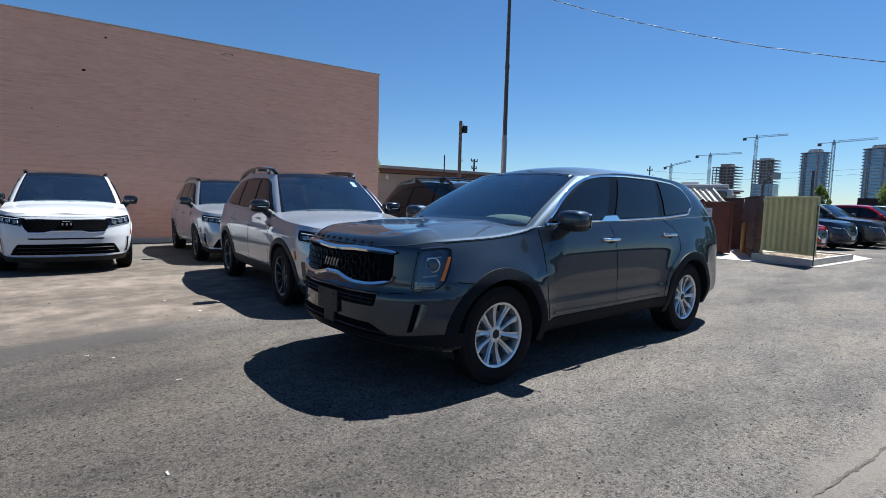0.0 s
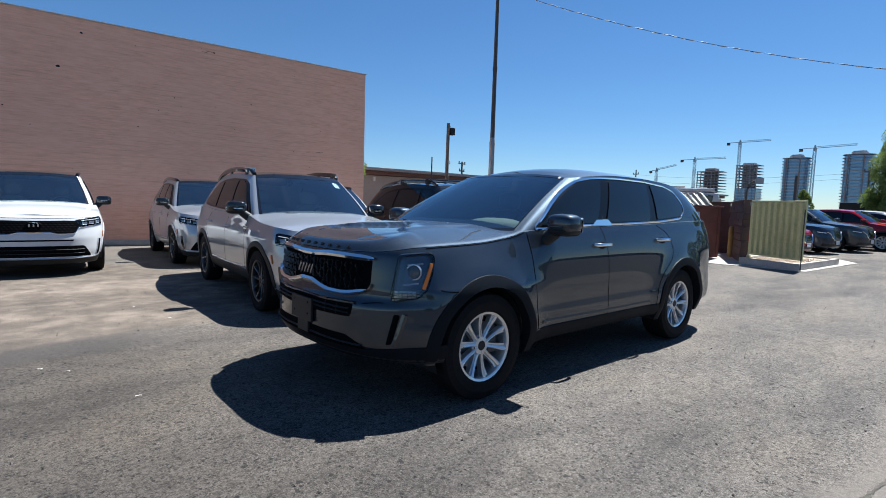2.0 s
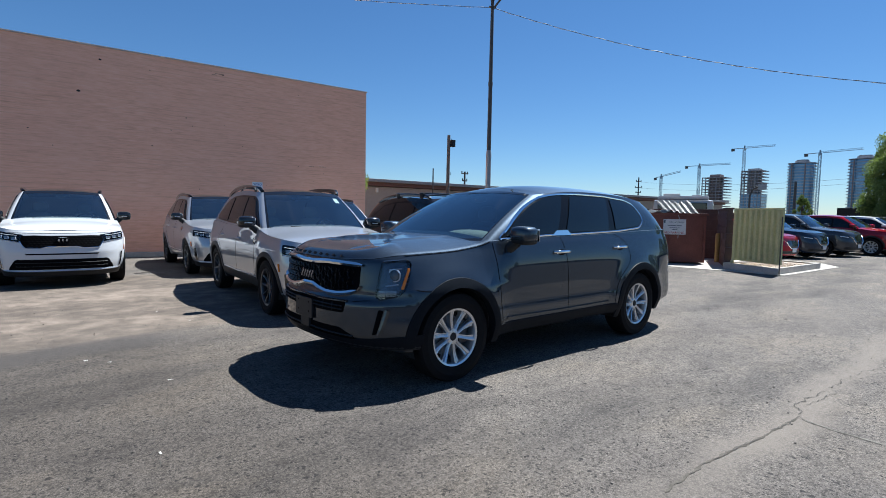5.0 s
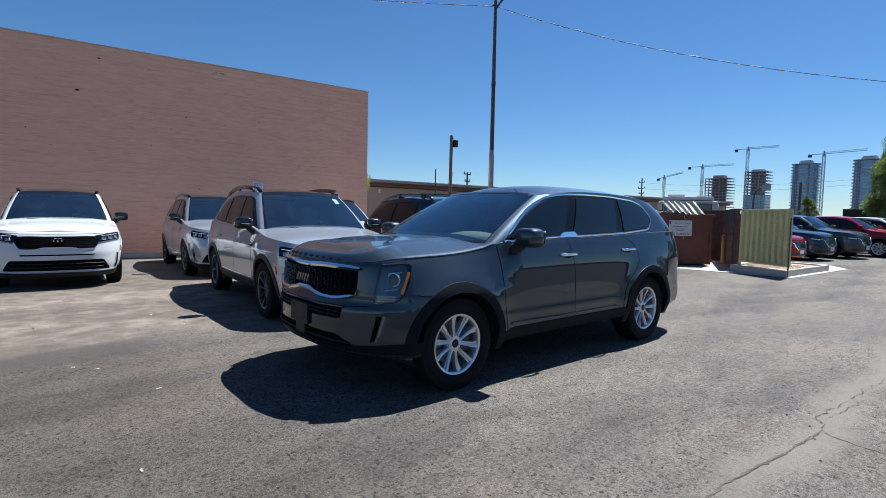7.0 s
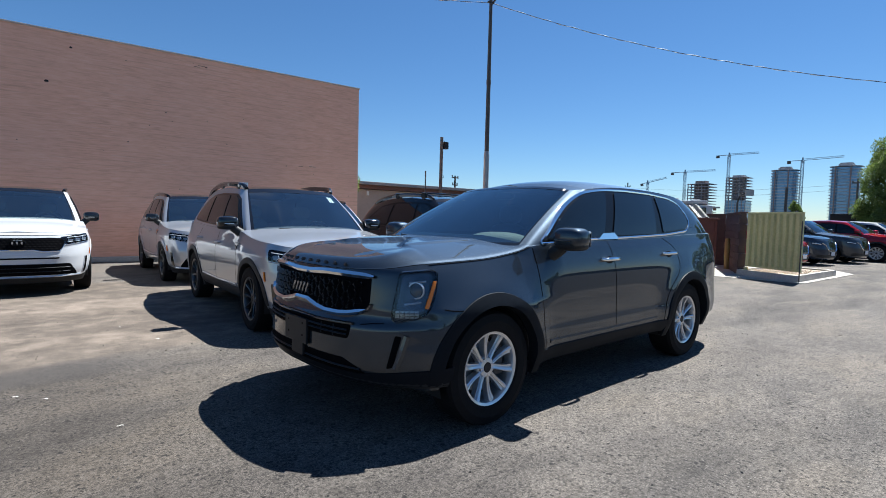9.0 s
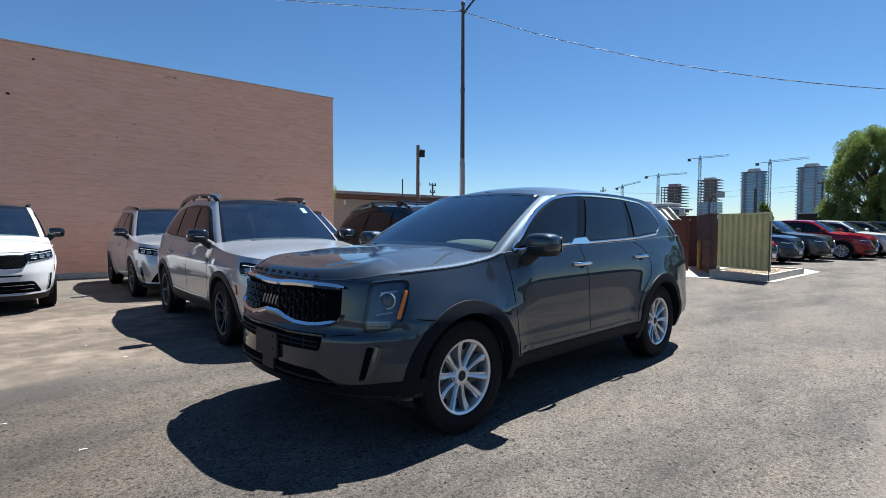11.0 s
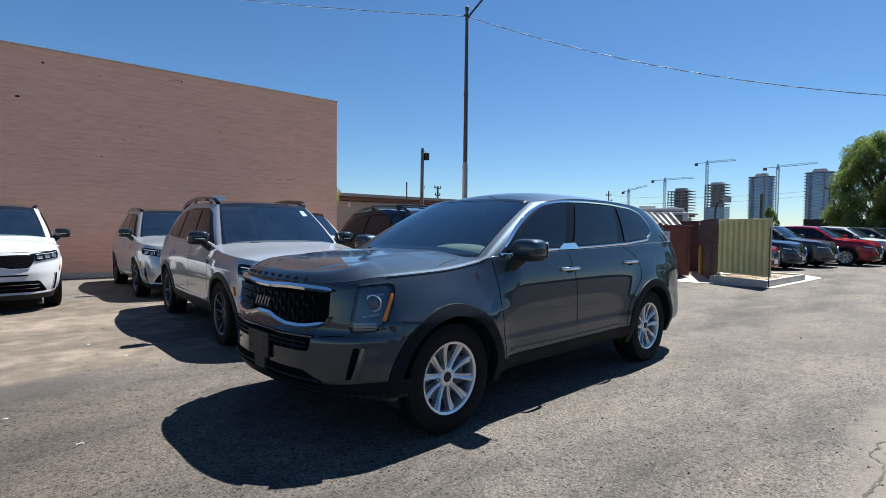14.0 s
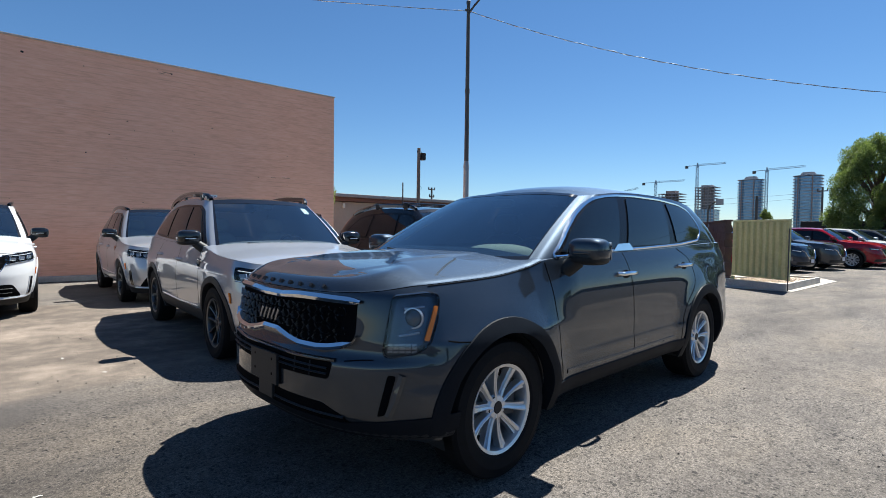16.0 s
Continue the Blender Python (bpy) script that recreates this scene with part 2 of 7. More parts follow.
# ---- mesh tools ----
def part(name, bm, mat, parent=None, label="", smooth=False, flip=False):
    """Links a bmesh as one mesh object, under a thing or a part where one is given."""
    if flip:
        bmesh.ops.reverse_faces(bm, faces=bm.faces[:])
    me = bpy.data.meshes.new(name)
    bm.to_mesh(me)
    bm.free()
    me.materials.append(mat)
    if smooth:
        me.shade_smooth()
        me.set_sharp_from_angle(angle=radians(38))
    ob = new(name, me)
    if parent is not None:
        ob.parent = parent
    if label:
        ob["label"] = label
    return ob


def thing(name, label, category, m=None, group="", kind=""):
    ob = new(name)
    ob.empty_display_size = 0.2
    if m is not None:
        ob.matrix_basis = m
    return tagged(ob, label, category, group, kind)


def box_into(bm, size, centre=(0, 0, 0), rot=None, bevel=0.0):
    """Adds a box, bevelled where asked, to bm."""
    m = Matrix.Translation(centre) @ (rot.to_4x4() if rot else Matrix()) @ Matrix.Diagonal((*size, 1))
    made = bmesh.ops.create_cube(bm, size=1, matrix=m)
    if bevel:
        edges = list({e for v in made["verts"] for e in v.link_edges})
        bmesh.ops.bevel(bm, geom=edges, offset=bevel, segments=2, affect='EDGES', profile=0.7)
    return bm


def box(size, centre=(0, 0, 0), rot=None, bevel=0.0):
    return box_into(bmesh.new(), size, centre, rot, bevel)


def tube_into(bm, pts, radii, n=10, cap=True, up=None):
    """A tube along a line of points; radii: one, or one for each point."""
    pts = [Vector(p) for p in pts]
    if isinstance(radii, (int, float)):
        radii = [radii] * len(pts)
    rings = []
    for i, p in enumerate(pts):
        d = (pts[min(i + 1, len(pts) - 1)] - pts[max(i - 1, 0)]).normalized()
        ref = Vector((0, 0, 1)) if abs(d.z) < 0.9 else Vector((1, 0, 0))
        a = d.cross(ref).normalized()
        b = d.cross(a)
        rings.append([bm.verts.new(p + radii[i] * (math.cos(k * 2 * math.pi / n) * a + math.sin(k * 2 * math.pi / n) * b)) for k in range(n)])
    for r0, r1 in zip(rings, rings[1:]):
        for k in range(n):
            bm.faces.new((r0[k], r0[(k + 1) % n], r1[(k + 1) % n], r1[k]))
    if cap:
        bm.faces.new(rings[0][::-1])
        bm.faces.new(rings[-1])
    return bm


def tube(pts, radii, n=10, cap=True):
    return tube_into(bmesh.new(), pts, radii, n, cap)


def fixed_normals(bm):
    bmesh.ops.recalc_face_normals(bm, faces=bm.faces[:])
    return bm


def grid_into(bm, rows, close=False):
    """Quads over rows of points."""
    vs = [[bm.verts.new(p) for p in row] for row in rows]
    for a, b in zip(vs, vs[1:]):
        for k in range(len(a) - 1):
            try:
                bm.faces.new((a[k], a[k + 1], b[k + 1], b[k]))
            except ValueError:
                pass
    return bm


def grid(rows):
    return grid_into(bmesh.new(), rows)


def prism_into(bm, outline, depth_vec):
    """A flat outline pushed along a vector into a solid."""
    d = Vector(depth_vec)
    a = [bm.verts.new(Vector(p)) for p in outline]
    b = [bm.verts.new(Vector(p) + d) for p in outline]
    bm.faces.new(a)
    bm.faces.new(b[::-1])
    n = len(a)
    for k in range(n):
        bm.faces.new((a[k], b[k], b[(k + 1) % n], a[(k + 1) % n]))
    return bm


def prism(outline, depth_vec):
    return fixed_normals(prism_into(bmesh.new(), outline, depth_vec))


def lerp(a, b, t):
    return a + (b - a) * t


def curve1(pts):
    """A smooth (monotone cubic) function through points (x, y), with x rising."""
    xs = [p[0] for p in pts]
    ys = [p[1] for p in pts]
    n = len(xs)
    d = [(ys[i + 1] - ys[i]) / (xs[i + 1] - xs[i]) for i in range(n - 1)]
    s = [d[0]] + [0 if d[i - 1] * d[i] <= 0 else 2 * d[i - 1] * d[i] / (d[i - 1] + d[i]) for i in range(1, n - 1)] + [d[-1]]

    def f(x):
        if x <= xs[0]:
            return ys[0]
        if x >= xs[-1]:
            return ys[-1]
        i = max(k for k in range(n - 1) if xs[k] <= x)
        h = xs[i + 1] - xs[i]
        t = (x - xs[i]) / h
        return (ys[i] * (1 + 2 * t) * (1 - t) ** 2 + s[i] * h * t * (1 - t) ** 2 + ys[i + 1] * t * t * (3 - 2 * t) + s[i + 1] * h * t * t * (t - 1))
    return f


def words(text, size, m, mat, parent, name="lettering", depth=0.002):
    """Raised lettering in the built-in font, as a mesh; m: pose of its middle, text along x, up along y."""
    cu = bpy.data.curves.new(name, 'FONT')
    cu.body = text
    cu.size = size
    cu.align_x, cu.align_y = 'CENTER', 'CENTER'
    cu.extrude = depth
    tmp = bpy.data.objects.new("tmp", cu)
    scene.collection.objects.link(tmp)
    bpy.context.view_layer.update()
    me = bpy.data.meshes.new_from_object(tmp.evaluated_get(bpy.context.evaluated_depsgraph_get()))
    bpy.data.objects.remove(tmp)
    bpy.data.curves.remove(cu)
    me.materials.clear()
    me.materials.append(mat)
    ob = new(name, me)
    if parent is not None:
        ob.parent = parent
    ob.matrix_basis = m
    return ob
# ---- ground ----
def make_ground():
    bm = bmesh.new()
    ring = [0, 4, 10, 25, 60, 150, 400, 1000, 2400]
    xs = sorted({-v for v in ring} | set(ring))
    grid_into(bm, [[(x, y, 0) for x in xs] for y in xs])
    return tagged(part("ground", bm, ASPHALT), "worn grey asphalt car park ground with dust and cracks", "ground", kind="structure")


make_ground()
ROW = -4.25           # the building and the parked rows are turned by this
WALL_M = pose(1.4, -12.85, 0, 0, 0, ROW)


# ---- stucco building ----
def make_stucco():
    m, t, b = material("salmon_stucco")
    pos = t.nodes.new("ShaderNodeTexCoord").outputs["Object"]
    streak = noise_node(t, 1.6, 6, 0.6, pos, (0.6, 1, 3.0))
    fine = noise_node(t, 3.0, 5, 0.65, pos, (1.1, 1, 6.0))
    grain = noise_node(t, 90, 3, 0.7, pos)
    broad = noise_node(t, 0.4, 4, 0.5, pos)
    lines = noise_node(t, 6.0, 3, 0.5, pos, (0.5, 1, 6.0))
    c = ramp(t, mix(t, 0.35, mix(t, 0.5, streak, fine), lines), [(0.36, (0.74, 0.375, 0.24)), (0.5, (0.90, 0.485, 0.325)), (0.64, (0.96, 0.57, 0.405))])
    c = mix(t, ramp(t, broad, [(0.4, (0, 0, 0)), (0.7, (0.35, 0.35, 0.35))]), c, (0.84, 0.48, 0.34))
    # block courses telling through the coat, and small pocks
    sz = t.nodes.new("ShaderNodeSeparateXYZ")
    wav = t.nodes.new("ShaderNodeTexNoise")
    wav.inputs["Scale"].default_value = 1.2
    link(t, pos, wav.inputs["Vector"])
    link(t, vec_math(t, 'ADD', pos, vec_math(t, 'MULTIPLY', vec_math(t, 'SUBTRACT', wav.outputs["Color"], (0.5, 0.5, 0.5)), (0, 0, 0.05))), sz.inputs[0])
    course = scalar(t, 'ABSOLUTE', scalar(t, 'SUBTRACT', scalar(t, 'FRACT', scalar(t, 'MULTIPLY', sz.outputs["Z"], 7.5), 0.0), 0.5), 0.0)
    show = ramp(t, noise_node(t, 0.9, 5, 0.65, pos, (0.5, 1, 1.5)), [(0.42, grey(0)), (0.62, grey(1))])
    line = scalar(t, 'MULTIPLY', ramp(t, course, [(0.36, grey(0)), (0.47, grey(0.26))]), show)
    c = mix(t, line, c, (0.42, 0.20, 0.135))
    pv = t.nodes.new("ShaderNodeTexVoronoi")
    pv.inputs["Scale"].default_value = 5.5
    link(t, wobbled(t, pos, 20, 0.05, 2), pv.inputs["Vector"])
    pc = t.nodes.new("ShaderNodeSeparateColor")
    link(t, pv.outputs["Color"], pc.inputs[0])
    pock = scalar(t, 'MULTIPLY', ramp(t, pv.outputs["Distance"], [(0.05, grey(0.9)), (0.09, grey(0))]), ramp(t, pc.outputs[0], [(0.86, grey(0)), (0.9, grey(1))]))
    c = mix(t, pock, c, (0.22, 0.10, 0.07))
    link(t, c, b.inputs["Base Color"])
    b.inputs["Roughness"].default_value = 0.92
    bump(t, b, mix(t, 0.35, fine, grain), 0.5, 0.02)
    return m


STUCCO = make_stucco()
HOLE = plain("dark_hole", (0.02, 0.016, 0.014), 0.95)


SCAR = plain("worn_scar", (0.20, 0.11, 0.08), 0.95, vary=0.3)


def make_building():
    top = 5.74
    w = tagged(part("wall_south", box((22.0, 0.3, top), (11.0 - 7.27, -0.15, top / 2)), STUCCO), "tall salmon stucco wall with horizontal streaks", "wall", kind="structure")
    w.matrix_basis = WALL_M
    w2 = tagged(part("wall_west", box((0.3, 18.0, top - 0.004), (-7.12, -9.3, top / 2 - 0.002)), STUCCO), "salmon stucco side wall", "wall", kind="structure")
    w2.matrix_basis = WALL_M
    w3 = tagged(part("wall_east", box((0.3, 18.0, top - 0.004), (14.58, -9.3, top / 2 - 0.002)), STUCCO), "salmon stucco side wall", "wall", kind="structure")
    w3.matrix_basis = WALL_M
    w4 = tagged(part("wall_north", box((22.0, 0.3, top), (3.73, -18.45, top / 2)), STUCCO), "salmon stucco back wall", "wall", kind="structure")
    w4.matrix_basis = WALL_M
    cop = tagged(part("trim", box((22.06, 0.36, 0.035), (3.73, -0.15, top + 0.02), bevel=0.008), plain("roof_edge_metal", (0.55, 0.47, 0.42), 0.6)), "thin metal coping on the wall top", "coping", kind="structure")
    cop.matrix_basis = WALL_M
    roof = tagged(part("roof", box((21.4, 17.98, 0.2), (3.73, -9.3, top - 0.4)), CONCRETE), "flat roof behind the parapet", "roof", kind="structure")
    roof.matrix_basis = WALL_M
    kerb = tagged(part("kerb", box((22.0, 0.22, 0.13), (3.73, 0.11, 0.065), bevel=0.02), CONCRETE), "low concrete kerb at the wall foot", "kerb", kind="structure")
    kerb.matrix_basis = WALL_M
    # small holes and a scar in the stucco
    for x, z, r in ((1.31, 4.5, 0.045), (0.81, 5.41, 0.035), (-2.35, 5.53, 0.03), (-1.3, 4.1, 0.02), (-0.4, 3.2, 0.018), (2.4, 3.4, 0.02), (-3.4, 4.2, 0.018), (-0.9, 3.7, 0.016), (1.9, 3.0, 0.016)):
        bm = bmesh.new()
        n = 9
        outline = [(x + r * (0.75 + 0.4 * random.random()) * math.cos(k * 2 * math.pi / n), 0.001, z + r * 0.7 * (0.75 + 0.4 * random.random()) * math.sin(k * 2 * math.pi / n)) for k in range(n)]
        prism_into(bm, outline, (0, 0.003, 0))
        part("hole", fixed_normals(bm), HOLE, w)
    for x, z, l in ((-2.25, 5.54, 0.5), (-2.1, 5.50, 0.3), (-5.6, 2.95, 0.5), (-5.2, 2.93, 0.3)):
        bm = box((l * 0.5, 0.004, 0.011), (x, 0.003, z), bevel=0.0015)
        part("scar", bm, SCAR, w)
    return w


make_building()


def make_speed_sign():
    s = thing("traffic_sign", "small white sign with blue lettering on the stucco wall", "sign", WALL_M @ pose(-3.36, 0.05, 2.26))
    part("panel", box((0.32, 0.012, 0.42), (0, 0, -0.165), bevel=0.004), plain("sign_white", (0.75, 0.77, 0.8), 0.4), s)
    blue = plain("sign_blue", (0.03, 0.08, 0.3), 0.5)
    words("SPEED", 0.10, pose(0, 0.008, -0.03, 90, 0, 180), blue, s)
    words("LIMIT", 0.10, pose(0, 0.008, -0.13, 90, 0, 180), blue, s)
    return s


make_speed_sign()


# ---- low building behind ----
def make_far_building():
    m = pose(-14.0, -26.0, 0, 0, 0, ROW)
    f = thing("office_building", "long low beige building with a brown roof band", "building", m)
    beige = plain("beige_wall", (0.36, 0.31, 0.26), 0.9, vary=0.1, scale=0.6, bumps=0.1)
    brown = plain("brown_fascia", (0.15, 0.075, 0.055), 0.7, vary=0.15, scale=1)
    grey = plain("grey_roof_edge", (0.30, 0.29, 0.28), 0.7)
    part("wall", box((60, 8, 3.2), (-20, -4.3, 1.6)), beige, f)
    part("fascia", box((60.4, 8.6, 0.26), (-20, -4.3, 3.36), bevel=0.02), brown, f)
    part("roof", box((61, 9.2, 0.2), (-20, -4.3, 3.6), bevel=0.03), grey, f)
    dark = plain("dark_glazing", (0.03, 0.035, 0.04), 0.15)
    for k in range(8):
        part("window", box((2.4, 0.06, 1.2), (-6 - 5.5 * k, -0.29, 1.7), bevel=0.02), dark, f)
    lampshade = plain("wall_light_white", (0.7, 0.68, 0.62), 0.5)
    for x in (-1.3, -12.0, -23.0):
        part("wall_light", box((0.16, 0.14, 0.3), (x, -0.23, 2.95), bevel=0.03), lampshade, f)
    g = tagged(part("fence", box((16, 0.12, 2.35), (-10, 6.2, 1.175), bevel=0.01), plain("brown_fence", (0.075, 0.055, 0.045), 0.8, vary=0.2)), "dark brown solid fence in front of the low building", "fence")
    g.matrix_basis = m
    return f


make_far_building()


# ---- poles and wires ----
def street_lamp():
    p = thing("street_lamp", "tall steel street lamp pole with a curved arm", "street lamp", pose(-10.4, -10.5, 0))
    part("base", box((0.42, 0.42, 0.5), (0, 0, 0.25), bevel=0.04), CONCRETE, p)
    part("lower_pole", tube([(0, 0, 0.4), (0, 0, 3.75)], [0.105, 0.1], 16), STEEL_GREY, p, smooth=True)
    part("joint", tube([(0, 0, 3.7), (0, 0, 3.95)], [0.115, 0.085], 16), STEEL_GREY, p)
    part("upper_pole", tube([(0, 0, 3.8), (0, 0, 6.6), (0, 0, 9.75)], [0.085, 0.075, 0.06], 16), DARK_STEEL, p, smooth=True)
    part("collar", tube([(0, 0, 6.45), (0, 0, 6.6)], 0.088, 16), DARK_STEEL, p)
    part("cap", tube([(0, 0, 9.7), (0, 0, 9.8), (0, 0, 9.84)], [0.075, 0.075, 0.03], 16), DARK_STEEL, p)
    d = Vector((-0.62, 0.78, 0))
    arm = [Vector((0, 0, 9.35)) + d * s + Vector((0, 0, h)) for s, h in ((0, 0), (0.25, 0.32), (0.6, 0.72), (1.1, 1.1), (1.8, 1.36), (2.4, 1.42))]
    part("arm", tube(arm, 0.038, 10), DARK_STEEL, p, smooth=True)
    head = part("lamp_head", box((0.75, 0.3, 0.14), (0, 0, 0), bevel=0.05), STEEL_GREY, p)
    head.matrix_basis = pose(*(d * 2.7 + Vector((0, 0, 10.78))), 0, 0, math.degrees(math.atan2(d.y, d.x)))
    part("bracket", box((0.2, 0.05, 0.06), (0.06, 0, 9.45), bevel=0.01), DARK_STEEL, p)
    return p


street_lamp()


def power_cable():
    a, e = Vector((-10.4, -10.5, 9.45)), Vector((-24.0, 14.0, 5.6))
    b = a + (a - e) * 0.75 + Vector((6.5, -2.0, 1.6))
    bm = bmesh.new()
    for s, f, sag in ((b, a, 0.55), (a, e, 2.05)):
        pts = [s.lerp(f, k / 30) - Vector((0, 0, sag * 4 * (k / 30) * (1 - k / 30))) for k in range(31)]
        tube_into(bm, pts, 0.009, 6)
    ob = tagged(part("power_cable", bm, plain("weathered_cable", (0.05, 0.05, 0.055), 0.5)), "thin sagging overhead cable fixed to the lamp pole", "cable")
    # the twisted second strand on the part nearest the pole
    bm = bmesh.new()
    for s, f, sag, n0, n1 in ((b, a, 0.55, 100, 200), (a, e, 2.05, 0, 90)):
        pts = []
        for k in range(n0, n1 + 1):
            u = k / 200
            c = s.lerp(f, u) - Vector((0, 0, sag * 4 * u * (1 - u)))
            pts.append(c + Vector((0, 0.02 * math.cos(k * 0.9), 0.02 * math.sin(k * 0.9))))
        tube_into(bm, pts, 0.006, 5)
    part("strand", bm, plain("bare_strand", (0.62, 0.62, 0.62), 0.4, 0.6), ob, "bare twisted support strand")


power_cable()


def wooden_pole():
    p = thing("wooden_pole", "weathered wooden pole with a dark speaker box", "pole", pose(-18.2, -22.0, 0))
    wood = plain("weathered_pole_wood", (0.14, 0.125, 0.11), 0.9, vary=0.3, scale=5, bumps=0.3)
    part("shaft", tube([(0, 0, 0), (0.02, 0, 3.2), (0, 0, 6.6)], [0.125, 0.115, 0.105], 12), wood, p, smooth=True)
    part("flood_light", box((0.30, 0.3, 0.46), (-0.25, 0.08, 6.08), bevel=0.04), BLACK_PLASTIC, p, "dark box lamp")
    part("bracket", box((0.25, 0.08, 0.08), (-0.12, 0.05, 6.1), bevel=0.01), DARK_STEEL, p)
    for z in (4.1, 6.35):
        bm = tube([(0.18 * math.cos(a) - 0.05, 0, z + 0.12 * math.sin(a)) for a in [k * 0.6 for k in range(11)]], 0.015, 5)
        part("wire_loop", bm, BLACK_PLASTIC, p)
    return p


wooden_pole()


def thin_post(x, y, h, r, label, name="thin_post"):
    p = tagged(part(name, tube([(0, 0, 0), (0, 0, h * 0.6), (0, 0, h)], [r, r * 0.9, r * 0.8], 8), DARK_STEEL), label, "post")
    p.matrix_basis = pose(x, y, 0)
    return p


def utility_pole(x, y, h, arms, label="distant wooden utility pole with crossarms and insulators", turn=40):
    p = thing("utility_pole", label, "utility pole", pose(x, y, 0, 0, 0, turn))
    wood = DARK_STEEL
    part("shaft", tube([(0, 0, 0), (0, 0, h)], [0.2, 0.13], 8), wood, p)
    for dz, w in arms:
        part("crossarm", box((w, 0.14, 0.16), (0, 0, h - dz), bevel=0.02), wood, p)
        for s in (-0.45, 0.45):
            part("insulator", tube([(s * w, 0, h - dz), (s * w, 0, h - dz + 0.35)], 0.09, 6), wood, p)
    return p
# ---- bin enclosure with green gate ----
RUST = plain("rust_red_paint", (0.17, 0.055, 0.038), 0.7, vary=0.3, scale=2.5, bumps=0.15)
BLOCK = plain("brown_block", (0.085, 0.052, 0.048), 0.92, vary=0.2, scale=3, bumps=0.3)
GREEN = plain("faded_olive_green_paint", (0.55, 0.52, 0.26), 0.6, 0.0, vary=0.18, scale=2, bumps=0.05)
GALV = plain("corrugated_galvanised_sheet", (0.26, 0.26, 0.25), 0.45, 0.6, vary=0.35, scale=3)


def make_enclosure():
    """Kerbed island, the olive sheet-metal gate and its post, block walls behind."""
    isl = thing("kerb_island", "kerbed concrete island filled with pale gravel", "kerb", kind="structure")
    loop = [(-10.85, -0.36), (-14.1, -0.24), (-14.25, -1.2), (-12.2, -1.95), (-11.35, -1.9)]
    inner = []
    c = Vector((sum(p[0] for p in loop) / 5, sum(p[1] for p in loop) / 5))
    for p in loop:
        d = (Vector(p) - c)
        inner.append(c + d * (1 - 0.15 / d.length))
    bm = bmesh.new()
    n = len(loop)
    o0 = [bm.verts.new((*p, 0)) for p in loop]
    o1 = [bm.verts.new((*p, 0.17)) for p in loop]
    i1 = [bm.verts.new((*p, 0.17)) for p in inner]
    i0 = [bm.verts.new((*p, 0.10)) for p in inner]
    for k in range(n):
        j = (k + 1) % n
        for q in ((o0[k], o0[j], o1[j], o1[k]), (o1[k], o1[j], i1[j], i1[k]), (i1[k], i1[j], i0[j], i0[k])):
            bm.faces.new(q)
    part("kerb", fixed_normals(bm), CONCRETE, isl)
    bm = bmesh.new()
    bm.faces.new([bm.verts.new((*p, 0.13)) for p in inner])
    part("gravel_bed", bm, plain("gravel_bed_mix", (0.40, 0.32, 0.25), 0.95, vary=0.5, scale=9, bumps=0.8), isl)
    bm = bmesh.new()
    for k in range(900):
        w = np.random.dirichlet(np.ones(5))
        x = sum(a * p[0] for a, p in zip(w, inner))
        y = sum(a * p[1] for a, p in zip(w, inner))
        s = random.uniform(0.012, 0.03)
        bmesh.ops.create_icosphere(bm, subdivisions=1, radius=s, matrix=Matrix.LocRotScale((x, y, 0.135), Euler((random.random() * 6, random.random() * 6, 0)), (1, 0.8, 0.6)))
    st = part("gravel", bm, plain("gravel_stones", (0.46, 0.37, 0.30), 0.9, vary=0.4, scale=20), isl)
    st["kind"] = "stuff"

    tagged(part("pavement", prism([(-10.2, -4.6, 0.004), (-10.75, -0.2, 0.004), (-15.2, -0.02, 0.004), (-16.6, -0.9, 0.004), (-15.5, -5.2, 0.004)], (0, 0, 0.008)), plain("pale_concrete_apron", (0.40, 0.365, 0.32), 0.9, vary=0.2, scale=1.5, bumps=0.1)), "pale concrete apron round the bin enclosure", "pavement", kind="structure")

    a, b = Vector((-11.62, -1.76, 0)), Vector((-10.82, -0.31, 0))
    L = (b - a).length
    g = thing("metal_gate", "open olive-green corrugated sheet-metal gate leaf", "gate", pose(a.x, a.y, 0, 0, 0, math.degrees(math.atan2((b - a).y, (b - a).x))))
    z0, z1 = 0.26, 1.72
    part("sheet", box((L, 0.004, z1 - z0 - 0.06), (L / 2, 0.0, (z0 + z1) / 2)), GREEN, g)
    ribs = 9
    for k in range(ribs):
        x = L * (k + 0.5) / ribs
        prof = [(x - 0.062, -0.003, z0 + 0.045), (x - 0.035, -0.062, z0 + 0.045), (x + 0.035, -0.062, z0 + 0.045), (x + 0.062, -0.003, z0 + 0.045)]
        part("sheet_rib", prism(prof, (0, 0, z1 - z0 - 0.1)), GREEN, g)
    for name, c, s in (("top_rail", (L / 2, 0.0, z1 - 0.02), (L + 0.02, 0.05, 0.05)), ("bottom_rail", (L / 2, 0.0, z0 + 0.02), (L + 0.02, 0.05, 0.045)), ("stile", (0.015, 0, (z0 + z1) / 2), (0.045, 0.052, z1 - z0)), ("stile", (L - 0.015, 0, (z0 + z1) / 2), (0.045, 0.052, z1 - z0))):
        part(name, box(s, c, bevel=0.006), GREEN, g)
    part("drop_rod", tube([(L + 0.02, -0.05, 0.02), (L + 0.02, -0.05, 1.5)], 0.014, 8), DARK_STEEL, g, "rusty drop rod")
    part("caster", box((0.1, 0.06, 0.12), (0.06, -0.05, z0 - 0.07), bevel=0.02), GREEN, g)

